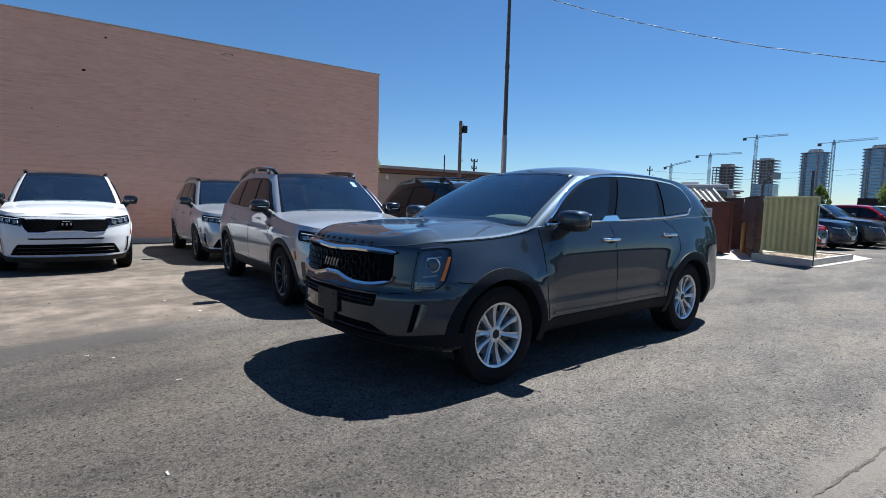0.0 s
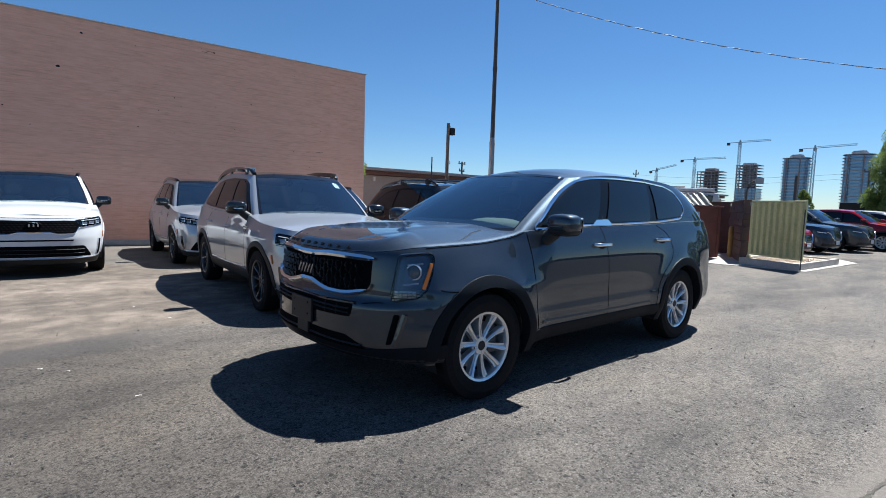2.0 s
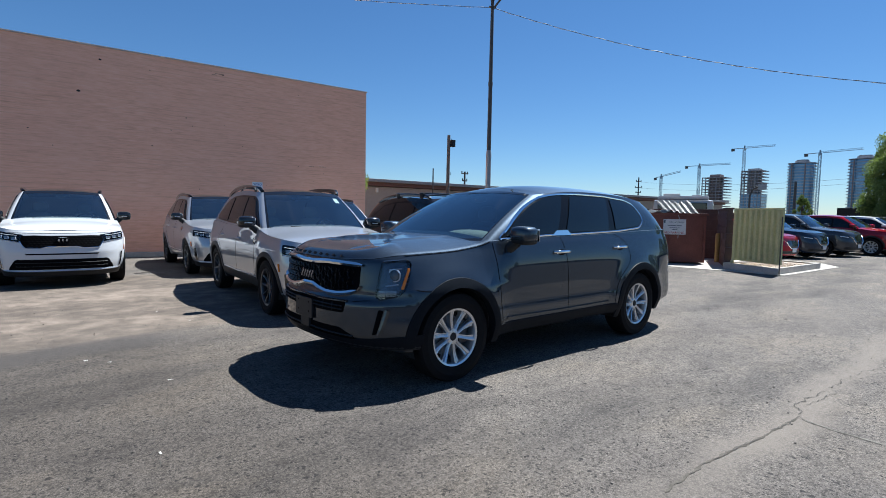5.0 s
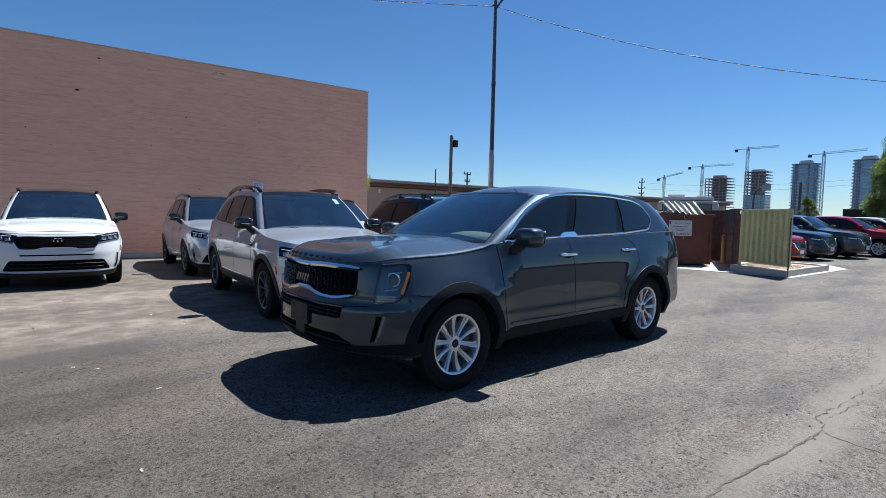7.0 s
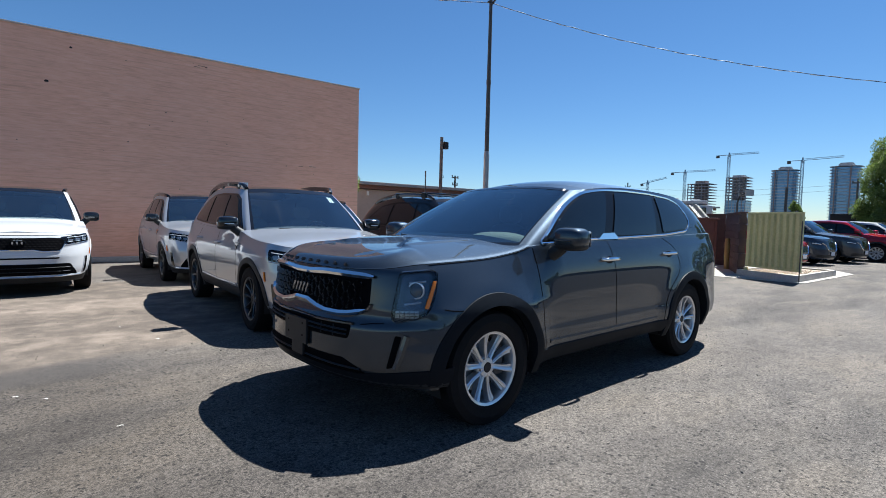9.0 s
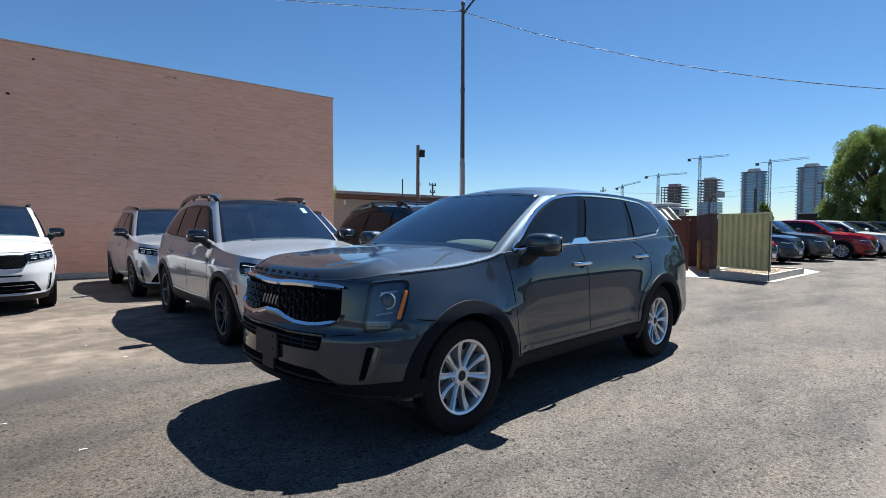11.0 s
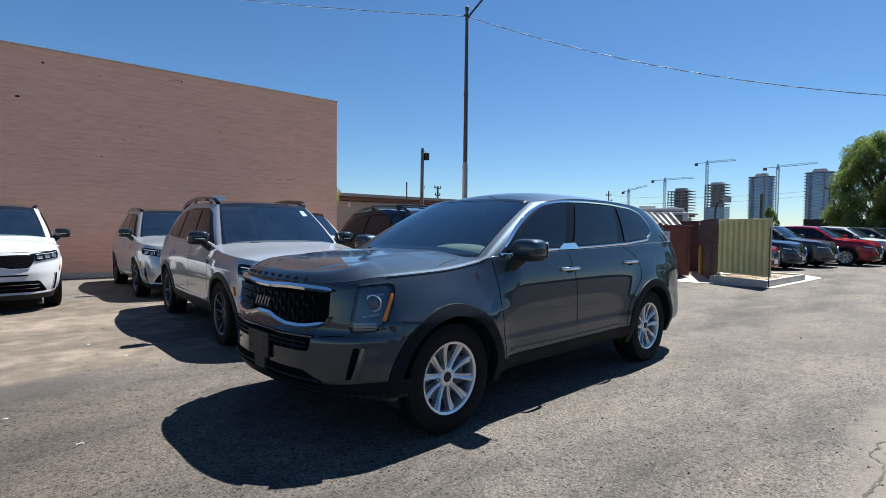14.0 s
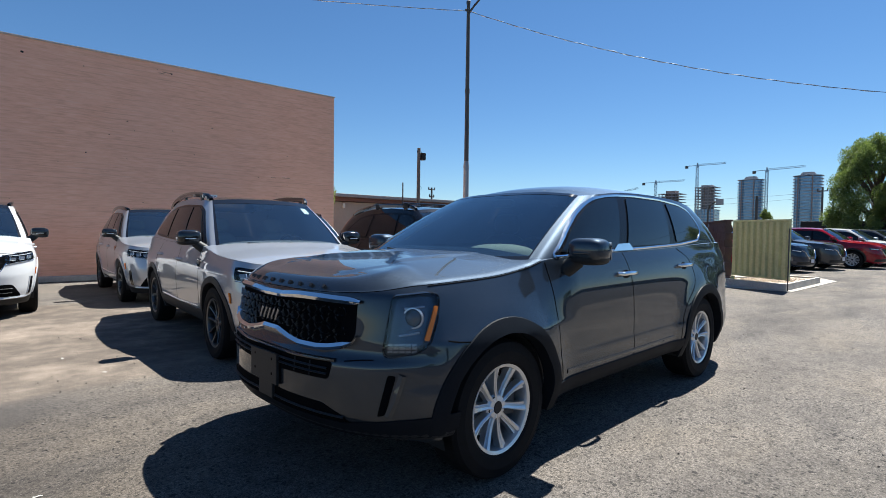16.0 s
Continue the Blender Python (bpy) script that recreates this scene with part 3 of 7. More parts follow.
    # block wall beside the gate, in courses
    for nm, p0, p1, h in (("wall_1", Vector((-11.8, -1.95, 0)), Vector((-14.7, -3.35, 0)), 1.7), ("wall_2", Vector((-14.85, -3.5, 0)), Vector((-13.6, -9.3, 0)), 1.7)):
        ang = math.degrees(math.atan2((p1 - p0).y, (p1 - p0).x))
        ln = (p1 - p0).length
        w = thing(nm, "brown concrete block enclosure wall", "wall", pose(p0.x, p0.y, 0, 0, 0, ang), kind="structure")
        part("core", box((ln, 0.14, h), (ln / 2, 0, h / 2)), plain("mortar", (0.09, 0.062, 0.056), 0.95), w)
        part("cap", box((ln + 0.02, 0.22, 0.05), (ln / 2, 0, h + 0.025), bevel=0.01), BLOCK, w)
        me = None
        for r in range(int(h / 0.2)):
            off = 0.2 * (r % 2)
            for k in range(int(ln / 0.4) + 1):
                x = off + 0.4 * k
                if x + 0.2 > ln:
                    continue
                if me is None:
                    o = part("block", box((0.39, 0.19, 0.19), (0, 0, 0), bevel=0.006), BLOCK, w)
                    me = o.data
                else:
                    o = new("block", me)
                    o.parent = w
                o.location = (x + 0.0, random.uniform(-0.002, 0.002), 0.1 + 0.2 * r)
    b = thing("bollard", "weathered yellow steel bollard with a rounded top", "bollard", pose(-13.35, -2.87, 0))
    yel = plain("faded_yellow_paint", (0.33, 0.25, 0.09), 0.65, vary=0.3, scale=5)
    part("post", tube([(0, 0, 0), (0, 0, 0.9), (0, 0, 0.95), (0, 0, 0.965)], [0.075, 0.075, 0.05, 0.01], 14), yel, b, smooth=True)


make_enclosure()


def make_bin():
    """The rust-red refuse container with a crumpled corrugated lid and its notice."""
    d = thing("refuse_container", "rust-red steel refuse container with a crumpled corrugated lid", "container", pose(-9.95, -5.08, 0, 0, 0, 133.4))
    # local x runs along its face, away from the bollard; y away from the viewer
    W, D, H = 3.2, 1.5, 1.46
    part("body", box((W, D, H), (W / 2, D / 2, H / 2 + 0.05), bevel=0.02), RUST, d)
    part("rim", box((W + 0.1, D + 0.1, 0.06), (W / 2, D / 2, H + 0.08), bevel=0.012), RUST, d)
    for x in (0.05, 1.1, 2.15, W - 0.05):
        part("rib", box((0.07, 0.05, H - 0.1), (x, -0.02, H / 2 + 0.05), bevel=0.01), RUST, d)
    for tilt, x0, x1, zz, lift in ((0, 0.2, 2.3, H + 0.14, 0.05), (1, 1.9, 2.95, H + 0.14, 0.30)):
        rows = []
        n = 48
        for j in range(7):
            v = j / 6
            row = []
            for k in range(n + 1):
                u = k / n
                x = lerp(x0, x1, u)
                z = zz + 0.032 * math.sin(u * n * 0.75) + lift * v + (0.05 * math.sin(u * 5 + tilt) + 0.10 * u * v) * tilt
                row.append((x, -0.05 + 0.85 * v, z))
            rows.append(row)
        bm = grid(rows)
        bmesh.ops.solidify(bm, geom=bm.faces[:], thickness=0.004)
        part("lid_sheet", bm, GALV, d, "bent corrugated metal sheet")
    cable = tube([(2.35, -0.05, 1.5), (2.4, -0.06, 1.35), (2.3, -0.06, 1.2), (2.37, -0.06, 1.0), (2.36, -0.06, 0.8)], 0.008, 5)
    part("wire", cable, plain("pale_wire", (0.5, 0.5, 0.48), 0.6), d)
    s = thing("notice_sign", "weathered white no-parking notice on the refuse container", "sign", d.matrix_basis @ pose(2.25, -0.055, 1.145))
    part("panel", box((0.67, 0.008, 0.47), bevel=0.003), plain("notice_white", (0.62, 0.60, 0.60), 0.6, vary=0.12), s)
    grey, red = plain("notice_grey", (0.10, 0.12, 0.15), 0.6), plain("notice_red", (0.38, 0.06, 0.06), 0.6)
    words("City of Tempe", 0.075, pose(0.06, -0.006, 0.15, 90, 0, 0), grey, s)
    words("NO PARKING", 0.098, pose(0, -0.006, -0.18, 90, 0, 0), red, s)
    for z, w in ((0.04, 0.42), (-0.03, 0.3), (-0.08, 0.16)):
        part("text_bar", box((w, 0.003, 0.02), (0, -0.005, z)), grey, s)
    part("crest", box((0.05, 0.003, 0.09), (-0.3, -0.005, 0.16)), grey, s)


make_bin()


# ---- camper van roof behind the wall ----
def make_camper():
    c = thing("camper", "white motorhome parked behind the block wall", "motorhome", pose(-25.5, -9.7, 0, 0, 0, -65))
    white = car_paint("camper_white", (0.5, 0.49, 0.47))
    part("body", box((3.1, 2.2, 2.0), (0, 0, 1.48), bevel=0.34), white, c)
    part("roof_cap", box((2.6, 1.8, 0.2), (0, 0, 2.58), bevel=0.09), white, c)
    part("window", box((0.9, 0.05, 0.36), (0.85, 1.1, 2.1), bevel=0.04), GLOSS_BLACK, c)
    part("window", box((1.0, 0.04, 0.4), (-0.7, 1.1, 2.1), bevel=0.04), GLOSS_BLACK, c)
    part("roof_vent", box((0.9, 0.7, 0.22), (0.6, 0, 2.72), bevel=0.06), white, c)
    part("roof_vent", box((0.5, 0.5, 0.14), (-0.7, 0, 2.7), bevel=0.05), white, c)
    for x in (-1.0, 1.0):
        for y in (-0.95, 0.95):
            w = part("wheel", tube([(0, -0.11, 0), (0, 0.11, 0)], 0.36, 18), BLACK_RUBBER, c)
            w.location = (x, y, 0.36)


make_camper()

# ---- far edge of the lot: dark wall and structure ----
tagged(part("lot_wall", box((1.0, 70, 1.75), (-46, 5, 0.875), bevel=0.03), plain("lot_wall_brown", (0.10, 0.08, 0.07), 0.9, vary=0.2)), "low brown wall along the far edge of the car park", "wall", kind="structure")
CANOPY = tagged(part("shade_canopy", box((3, 4.6, 0.75), (-48.5, -4.9, 2.15), bevel=0.05), BLACK_PLASTIC), "dark shade canopy behind the lot wall", "canopy")
part("canopy_post", box((0.2, 0.2, 1.8), (-48.5, -6.6, 0.9)), BLACK_PLASTIC, CANOPY)
part("canopy_post", box((0.2, 0.2, 1.8), (-48.5, -3.2, 0.9)), BLACK_PLASTIC, CANOPY)


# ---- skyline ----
# distance haze is painted into the crane steel and tower glass as blue
HAZE_STEEL = plain("hazed_crane_steel", (0.26, 0.36, 0.44), 0.6)
SLAB = plain("tower_concrete", (0.33, 0.33, 0.35), 0.9, scale=0.2)
GLAZING = plain("tower_glass", (0.20, 0.33, 0.48), 0.15, 0.3, vary=0.35, scale=0.15)
TAN = plain("tower_tan", (0.24, 0.19, 0.18), 0.9, scale=0.2)


def crane(y, h, left, right, tilt=0.0, label="distant tower crane with a lattice mast"):
    c = thing("tower_crane", label, "crane", pose(-600, y, 0))
    bm = bmesh.new()
    s = 1.1
    for dx in (-s, s):
        for dy in (-s, s):
            box_into(bm, (0.35, 0.35, h), (dx, dy, h / 2))
    k = 0.0
    flip = 1
    while k < h - 2.2:
        for dx in (-s, s):
            tube_into(bm, [(dx, -s * flip, k), (dx, s * flip, k + 2.2)], 0.14, 4)
        flip = -flip
        k += 2.2
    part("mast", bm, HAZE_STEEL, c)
    ang = Matrix.Translation((0, 0, h)) @ Matrix.Rotation(tilt, 4, 'X') if tilt else Matrix.Translation((0, 0, h))
    bm = bmesh.new()
    for dz, dx in ((0, -0.7), (0, 0.7), (1.5, 0)):
        box_into(bm, (0.3, right, 0.3), (dx, right / 2, dz))
    k = 0.0
    while k < right - 1.8:
        tube_into(bm, [(-0.7, k, 0), (0, k + 0.9, 1.5), (0.7, k + 1.8, 0)], 0.12, 4)
        k += 1.8
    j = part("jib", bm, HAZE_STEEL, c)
    j.matrix_basis = ang
    bm = box((1.6, left, 0.5), (0, -left / 2, 0.3))
    j = part("counter_jib", bm, HAZE_STEEL, c)
    j.matrix_basis = ang
    j = part("counterweight", box((1.6, 3, 2.6), (0, -left + 1.5, -1.0)), DARK_STEEL, c)
    j.matrix_basis = ang
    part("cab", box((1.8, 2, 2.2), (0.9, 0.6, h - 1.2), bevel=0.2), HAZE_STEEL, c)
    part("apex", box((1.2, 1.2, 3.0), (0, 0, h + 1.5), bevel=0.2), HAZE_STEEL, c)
    return c


crane(-304, 51.5, 9, 24, 0.19)
crane(-259.5, 61.8, 16, 33)
crane(-213.2, 77.8, 13, 29)
crane(-145.5, 67.6, 13, 33, 0.03)


def tower(y0, y1, h, floors, style, label, top_h=0.0):
    """A tower of slabs round a core; style: frame, part (frame over glass) or round."""
    w = y1 - y0
    t = thing("tower_block", label, "tower", pose(-600, (y0 + y1) / 2, 0))
    step = h / floors
    depth = w * 0.9
    if style == "round":
        ring = [(depth / 2 * math.copysign(abs(math.cos(a)) ** 0.75, math.cos(a)), w / 2 * math.copysign(abs(math.sin(a)) ** 0.75, math.sin(a))) for a in [k * math.pi / 16 for k in range(32)]]
    else:
        ring = [(-depth / 2, -w / 2), (depth / 2, -w / 2), (depth / 2, w / 2), (-depth / 2, w / 2)]

    def plate(scale, z, th):
        return prism([(x * scale, y * scale, z) for x, y in ring], (0, 0, th))
    me = None
    for k in range(floors + 1):
        if me is None:
            o = part("floor_slab", plate(1.0, -0.25, 0.6), SLAB, t)
            me = o.data
        else:
            o = new("floor_slab", me)
            o.parent = t
        o.location = (0, 0, step * k + 0.3)
    if style == "frame":
        part("core", plate(0.45, 0, h + top_h), TAN, t)
    else:
        part("core", plate(0.5, 0, h + 3), SLAB, t)
    if style == "round":
        part("glazing", plate(0.9, 0, h - 0.5), GLAZING, t)
        part("crown", plate(0.42, h, 4.0), SLAB, t)
        for s in (-0.25, 0.22):
            part("pier", box((1.2, w * 0.035, h), (depth * 0.49, w * s, h / 2)), TAN, t)
    if style == "part":
        part("glazing", plate(0.93, 0, h * 0.55), GLAZING, t)
    cols = 6
    for k in range(cols + 1):
        y = -w * 0.46 + w * 0.92 * k / cols
        if style != "round":
            part("column", box((0.7, 0.8, h), (depth / 2 - 0.8, y, h / 2)), TAN if k % 2 else SLAB, t)
    return t


tower(-252, -228, 47, 15, "frame", "distant unfinished tower of bare floor slabs", 4)
tower(-212.3, -191.3, 52.5, 17, "part", "distant tower, glazed below and bare slabs above")
tower(-171.5, -147.5, 58, 20, "round", "distant blue-glazed tower with curved balcony slabs")
tower(-122.5, -98, 59, 20, "round", "distant curved tower of stacked balcony slabs")

thin_post(-17.4, -22.6, 4.4, 0.05, "thin dark metal post")
utility_pole(-50.0, -55.0, 8.0, ((0.3, 1.6), (1.4, 1.2)), turn=10)
utility_pole(-110.0, -59.6, 11.0, ((1.0, 1.6), (2.4, 2.2), (3.6, 1.6)), turn=75)
thin_post(-60.0, -13.8, 5.6, 0.16, "dark tall post behind the green gate")
utility_pole(-90.0, -13.0, 8.6, ((0.6, 1.4),), turn=75)


def highway_sign(x, y, h):
    p = thing("road_sign_mast", "distant curved sign mast", "sign", pose(x, y, 0))
    part("mast", tube([(0, 0, 0), (0, 0, h * 0.75), (0, 0.5, h * 0.93), (0, 1.5, h)], 0.22, 8), DARK_STEEL, p)
    part("sign_panel", box((0.15, 1.6, 1.3), (0, 2.4, h), bevel=0.03), STEEL_GREY, p)


highway_sign(-120.0, -39.0, 8.6)


def street_wires():
    """Slack wires between two far utility poles."""
    for a, b in (((-110.0, -59.6, 9.9), (-90.0, -13.0, 7.9)), ((-110.0, -59.6, 8.5), (-90.0, -13.0, 7.2))):
        a, b = Vector(a), Vector(b)
        pts = [a.lerp(b, k / 16) - Vector((0, 0, 0.9 * 4 * (k / 16) * (1 - k / 16))) for k in range(17)]
        tagged(part("street_wire", tube(pts, 0.016, 5), plain("dull_wire", (0.10, 0.11, 0.12), 0.7)), "thin slack wire strung between far utility poles", "wire", "wires along the far street")


street_wires()
# ---- trees ----
def leaf_material(name, a, b2):
    m, t, b = material(name)
    g = t.nodes.new("ShaderNodeNewGeometry")
    c = ramp(t, g.outputs["Random Per Island"], [(0.0, a), (1.0, b2)])
    link(t, c, b.inputs["Base Color"])
    b.inputs["Roughness"].default_value = 0.55
    tl = t.nodes.new("ShaderNodeBsdfTranslucent")
    link(t, mix(t, 0.5, c, (0.16, 0.22, 0.03)), tl.inputs["Color"])
    ms = t.nodes.new("ShaderNodeMixShader")
    ms.inputs[0].default_value = 0.45
    link(t, b.outputs[0], ms.inputs[1])
    link(t, tl.outputs[0], ms.inputs[2])
    link(t, ms.outputs[0], t.nodes["Material Output"].inputs["Surface"])
    return m


LEAF = leaf_material("tree_leaves", (0.05, 0.085, 0.022), (0.26, 0.33, 0.09))
LEAF_PALE = leaf_material("pale_tree_leaves", (0.13, 0.17, 0.04), (0.30, 0.34, 0.09))
BARK = plain("tree_bark", (0.10, 0.075, 0.055), 0.95, vary=0.35, scale=6, bumps=0.5)


def tree(x, y, h, r, clumps, leaves, size, leaf, label, seed, low=0.15, spread=0.165, full=0.6):
    rng = np.random.default_rng(seed)
    t = thing("tree", label, "tree", pose(x, y, 0, 0, 0, float(rng.uniform(0, 360))))
    bm = tube([(0, 0, 0), (0.1, 0.05, h * 0.2), (0.05, -0.1, h * 0.45), (0.15, 0, h * 0.75)], [h * 0.035, h * 0.028, h * 0.02, h * 0.008], 9)
    centres = []
    for k in range(clumps):
        a = rng.uniform(0, 2 * math.pi)
        u = rng.uniform(low, 1.0)
        prof = math.sin(math.pi * min(1, 0.18 + 0.82 * u) ** 0.8) ** full
        d = r * prof * rng.uniform(0.12, 1.0) ** 0.4
        centres.append((d * math.cos(a), d * math.sin(a), h * (0.06 + 0.88 * u)))
    for c in centres[: max(8, clumps // 4)]:
        z0 = min(h * 0.7, c[2] * 0.6)
        tube_into(bm, [(0.08, 0, z0), (c[0] * 0.45, c[1] * 0.45, lerp(z0, c[2], 0.6)), c], [h * 0.012, h * 0.008, h * 0.003], 5)
    part("trunk", bm, BARK, t)
    n = leaves
    cs = np.array(centres)[rng.integers(0, clumps, n)]
    off = rng.normal(0, 1, (n, 3))
    off /= np.linalg.norm(off, axis=1)[:, None]
    p = cs + off * (r * spread * rng.uniform(0.2, 1.0, (n, 1)) ** 0.5) * np.array([1, 1, 1.25])
    u = rng.normal(0, 1, (n, 3)) * np.array([0.55, 0.55, 1.0]) + np.array([0, 0, -0.4])
    u /= np.linalg.norm(u, axis=1)[:, None]
    v = np.cross(u, rng.normal(0, 1, (n, 3)))
    v /= np.linalg.norm(v, axis=1)[:, None]
    s = size * rng.uniform(0.6, 1.3, (n, 1))
    quad = np.stack([p - u * s, p + v * s * 0.30, p + u * s, p - v * s * 0.30], 1).reshape(-1, 3)
    quad[:, 2] = np.maximum(quad[:, 2], 0.1)
    me = bpy.data.meshes.new("crown")
    me.from_pydata(quad.tolist(), [], np.arange(4 * n).reshape(-1, 4).tolist())
    me.materials.append(leaf)
    crown = new("crown", me)
    crown.parent = t
    return t


tree(-40.0, -1.65, 8.0, 2.7, 230, 110000, 0.078, LEAF, "leafy green tree at the edge of the car park", 3, 0.0, 0.19, 0.32)
tree(-41.5, 3.0, 9.8, 3.7, 250, 120000, 0.08, LEAF, "broad leafy green tree beside the parked cars", 4, 0.0, 0.17, 0.35)
tree(-42.0, 10.5, 10.5, 4.4, 150, 42000, 0.10, LEAF, "tall leafy green tree beyond the car park", 5, 0.05)
tree(-38.0, -0.6, 5.2, 1.5, 60, 16000, 0.08, LEAF_PALE, "low pale green shrub tree by the lot wall", 6, 0.0)
tree(-52.0, -10.9, 4.0, 1.0, 40, 8000, 0.07, LEAF, "small pale green tree behind the lot wall", 7, 0.1)
tree(-8.15, -18.0, 5.7, 1.3, 30, 3800, 0.06, LEAF_PALE, "slim light green tree behind the stucco building", 8, 0.2)
tree(-10.8, -26.0, 9.6, 1.5, 26, 3000, 0.07, LEAF_PALE, "light green tree top above the roof edge", 9, 0.3)
# unseen lot side behind the viewer: wall and trees added for reflections
tagged(part("wall_rear", box((110, 0.4, 2.0), (-5, 40, 1.0), bevel=0.02), plain("rear_lot_wall", (0.20, 0.16, 0.13), 0.9, vary=0.2, scale=0.7)), "unseen plain brown wall added to close the car park", "wall", kind="structure")
for k, (x, y, h, r) in enumerate(((-40, 44, 6.5, 3.4), (-27, 43.8, 5.4, 2.9), (-13, 44.2, 7.2, 3.6), (4, 43.9, 5.5, 3.0), (19, 44, 7.0, 3.6))):
    tree(x, y, h, r, 60, 3500, 0.34, LEAF, "green tree behind the plain lot wall", 20 + k, 0.1)
# ---- cars: a lofted shell, a glasshouse on it, and parts laid on both ----
def catmull(pts, n):
    """n points on a smooth line through pts (tuples of any length), by even steps of the index."""
    P = np.array(pts, float)
    out = []
    for q in np.linspace(0, len(P) - 1, n):
        i = min(int(q), len(P) - 2)
        t = q - i
        a, b, c, d = P[max(i - 1, 0)], P[i], P[i + 1], P[min(i + 2, len(P) - 1)]
        out.append(0.5 * (2 * b + (c - a) * t + (2 * a - 5 * b + 4 * c - d) * t * t + (3 * b - a - 3 * c + d) * t ** 3))
    return np.array(out)


class Shell:
    """The painted lower body: a plan contour, and insets by height for front, side and rear."""

    def __init__(self, contour, front, side, rear, flare=(0.0, 1.4), shoulder=0.0, swell=None):
        pts = catmull([(x, y) for x, y in contour], 420)
        pts[0, 1] = pts[-1, 1] = 0
        self.p = pts
        self.flare = flare
        self.shoulder = shoulder
        self.swell = swell
        d = np.linalg.norm(np.diff(pts, axis=0), axis=1)
        self.s = np.r_[0, np.cumsum(d)]
        tang = np.gradient(pts, axis=0)
        nrm = np.stack([tang[:, 1], -tang[:, 0]], 1)
        nrm /= np.linalg.norm(nrm, axis=1)[:, None]
        nrm[0], nrm[-1] = (1, 0), (-1, 0)
        self.n = nrm
        self.length = float(self.s[-1])
        self.front, self.side, self.rear = curve1(front), curve1(side), curve1(rear)
        self.half = int(np.argmax(pts[:, 1]))

    def at(self, s, z, off=0.0):
        sign = 1 if s >= 0 else -1
        s = min(abs(s), self.length)
        x, y = np.interp(s, self.s, self.p[:, 0]), np.interp(s, self.s, self.p[:, 1])
        nx, ny = np.interp(s, self.s, self.n[:, 0]), np.interp(s, self.s, self.n[:, 1])
        wf, wr = max(0, nx) ** 1.5, max(0, -nx) ** 1.5
        k = off - (wf * self.front(z) + wr * self.rear(z) + (1 - wf - wr) * self.side(z))
        if self.shoulder and z > 0.79:
            fade = max(0.0, min(1.0, (x - 0.75) / 0.35))
            k -= self.shoulder * (1 - wf - wr) * fade * min(1.2, (z - 0.79) / 0.26) ** 0.8
        f, w = self.flare
        if f:
            rise = max(0.0, min(1.0, (z - 0.40) / 0.30)) * max(0.0, min(1.0, (1.08 - z) / 0.36))
            k += f * (1 - wf - wr) * rise * (math.exp(-((x - w) / 0.55) ** 2) + math.exp(-((x + w) / 0.55) ** 2))
        if self.swell:
            h, radius, zc, reach = self.swell
            for xc in (w, -w):
                d = max(0.0, math.hypot(x - xc, z - zc) - radius)
                k += h * (1 - wf - wr) * math.exp(-(d / reach) ** 2)
        return Vector((float(x + nx * k), sign * max(0.0, float(y + ny * k)), z))

    def s_of_x(self, x):
        return float(np.interp(-x, -self.p[:, 0], self.s))

    def s_of_y(self, y):
        return math.copysign(float(np.interp(abs(y), self.p[:self.half, 1], self.s[:self.half])), y)

    def side_point(self, x, z, off=0.0, sign=1):
        s = self.s_of_x(x)
        return self.at(sign * s, z, off)


class House:
    """The glasshouse: lower and upper lines from the screen's middle round to the rear glass's middle."""

    def __init__(self, low, high, bulge=0.02):
        self.k = len(low) - 1
        self.lo, self.hi = catmull(low, 40 * self.k + 1), catmull(high, 40 * self.k + 1)
        self.bulge = bulge

    def at(self, u, t, off=0.0, sign=1):
        q = max(0.0, min(u, self.k)) * 40
        i = min(int(q), len(self.lo) - 2)
        f = q - i
        a, b = self.lo[i] + (self.lo[i + 1] - self.lo[i]) * f, self.hi[i] + (self.hi[i + 1] - self.hi[i]) * f
        ta = self.lo[min(i + 1, len(self.lo) - 1)] - self.lo[max(i - 1, 0)] + self.hi[min(i + 1, len(self.hi) - 1)] - self.hi[max(i - 1, 0)]
        n = np.cross(b - a, ta)
        n = n / (np.linalg.norm(n) + 1e-9)
        out = n if n @ np.array([a[0] + 0.6, a[1] * 1.5, 0.3]) > 0 else -n
        p = a + (b - a) * t + out * (off + self.bulge * 4 * t * (1 - t))
        y = max(0.0, p[1]) if 0 < q < 40 * self.k else 0.0
        return Vector((p[0], sign * y, p[2]))

    def side_point(self, x, z, off=0.0, sign=1):
        """The point of the side at a given x and z."""
        i0, i1 = 155, len(self.lo) - 60
        lo, hi = self.lo[i0:i1], self.hi[i0:i1]
        us = np.arange(i0, i1) / 40
        t = 0.4
        for _ in range(4):
            xs = lo[:, 0] + (hi[:, 0] - lo[:, 0]) * t
            u = float(np.interp(-x, -xs, us))
            za, zb = np.interp(u, us, lo[:, 2]), np.interp(u, us, hi[:, 2])
            t = max(-0.1, min(1.1, float((z - za) / (zb - za))))
        return self.at(u, t, off, sign)


def rounded(pts, r, n=4):
    """A flat outline with its corners rounded."""
    out = []
    N = len(pts)
    for i in range(N):
        p, a, b = Vector(pts[i]), Vector(pts[i - 1]), Vector(pts[(i + 1) % N])
        ra = min(r, (a - p).length * 0.45)
        rb = min(r, (b - p).length * 0.45)
        p0, p1 = p + (a - p).normalized() * ra, p + (b - p).normalized() * rb
        for k in range(n + 1):
            t = k / n
            q = p0 * (1 - t) ** 2 + p * 2 * t * (1 - t) + p1 * t * t
            out.append((q.x, q.y))
    return out


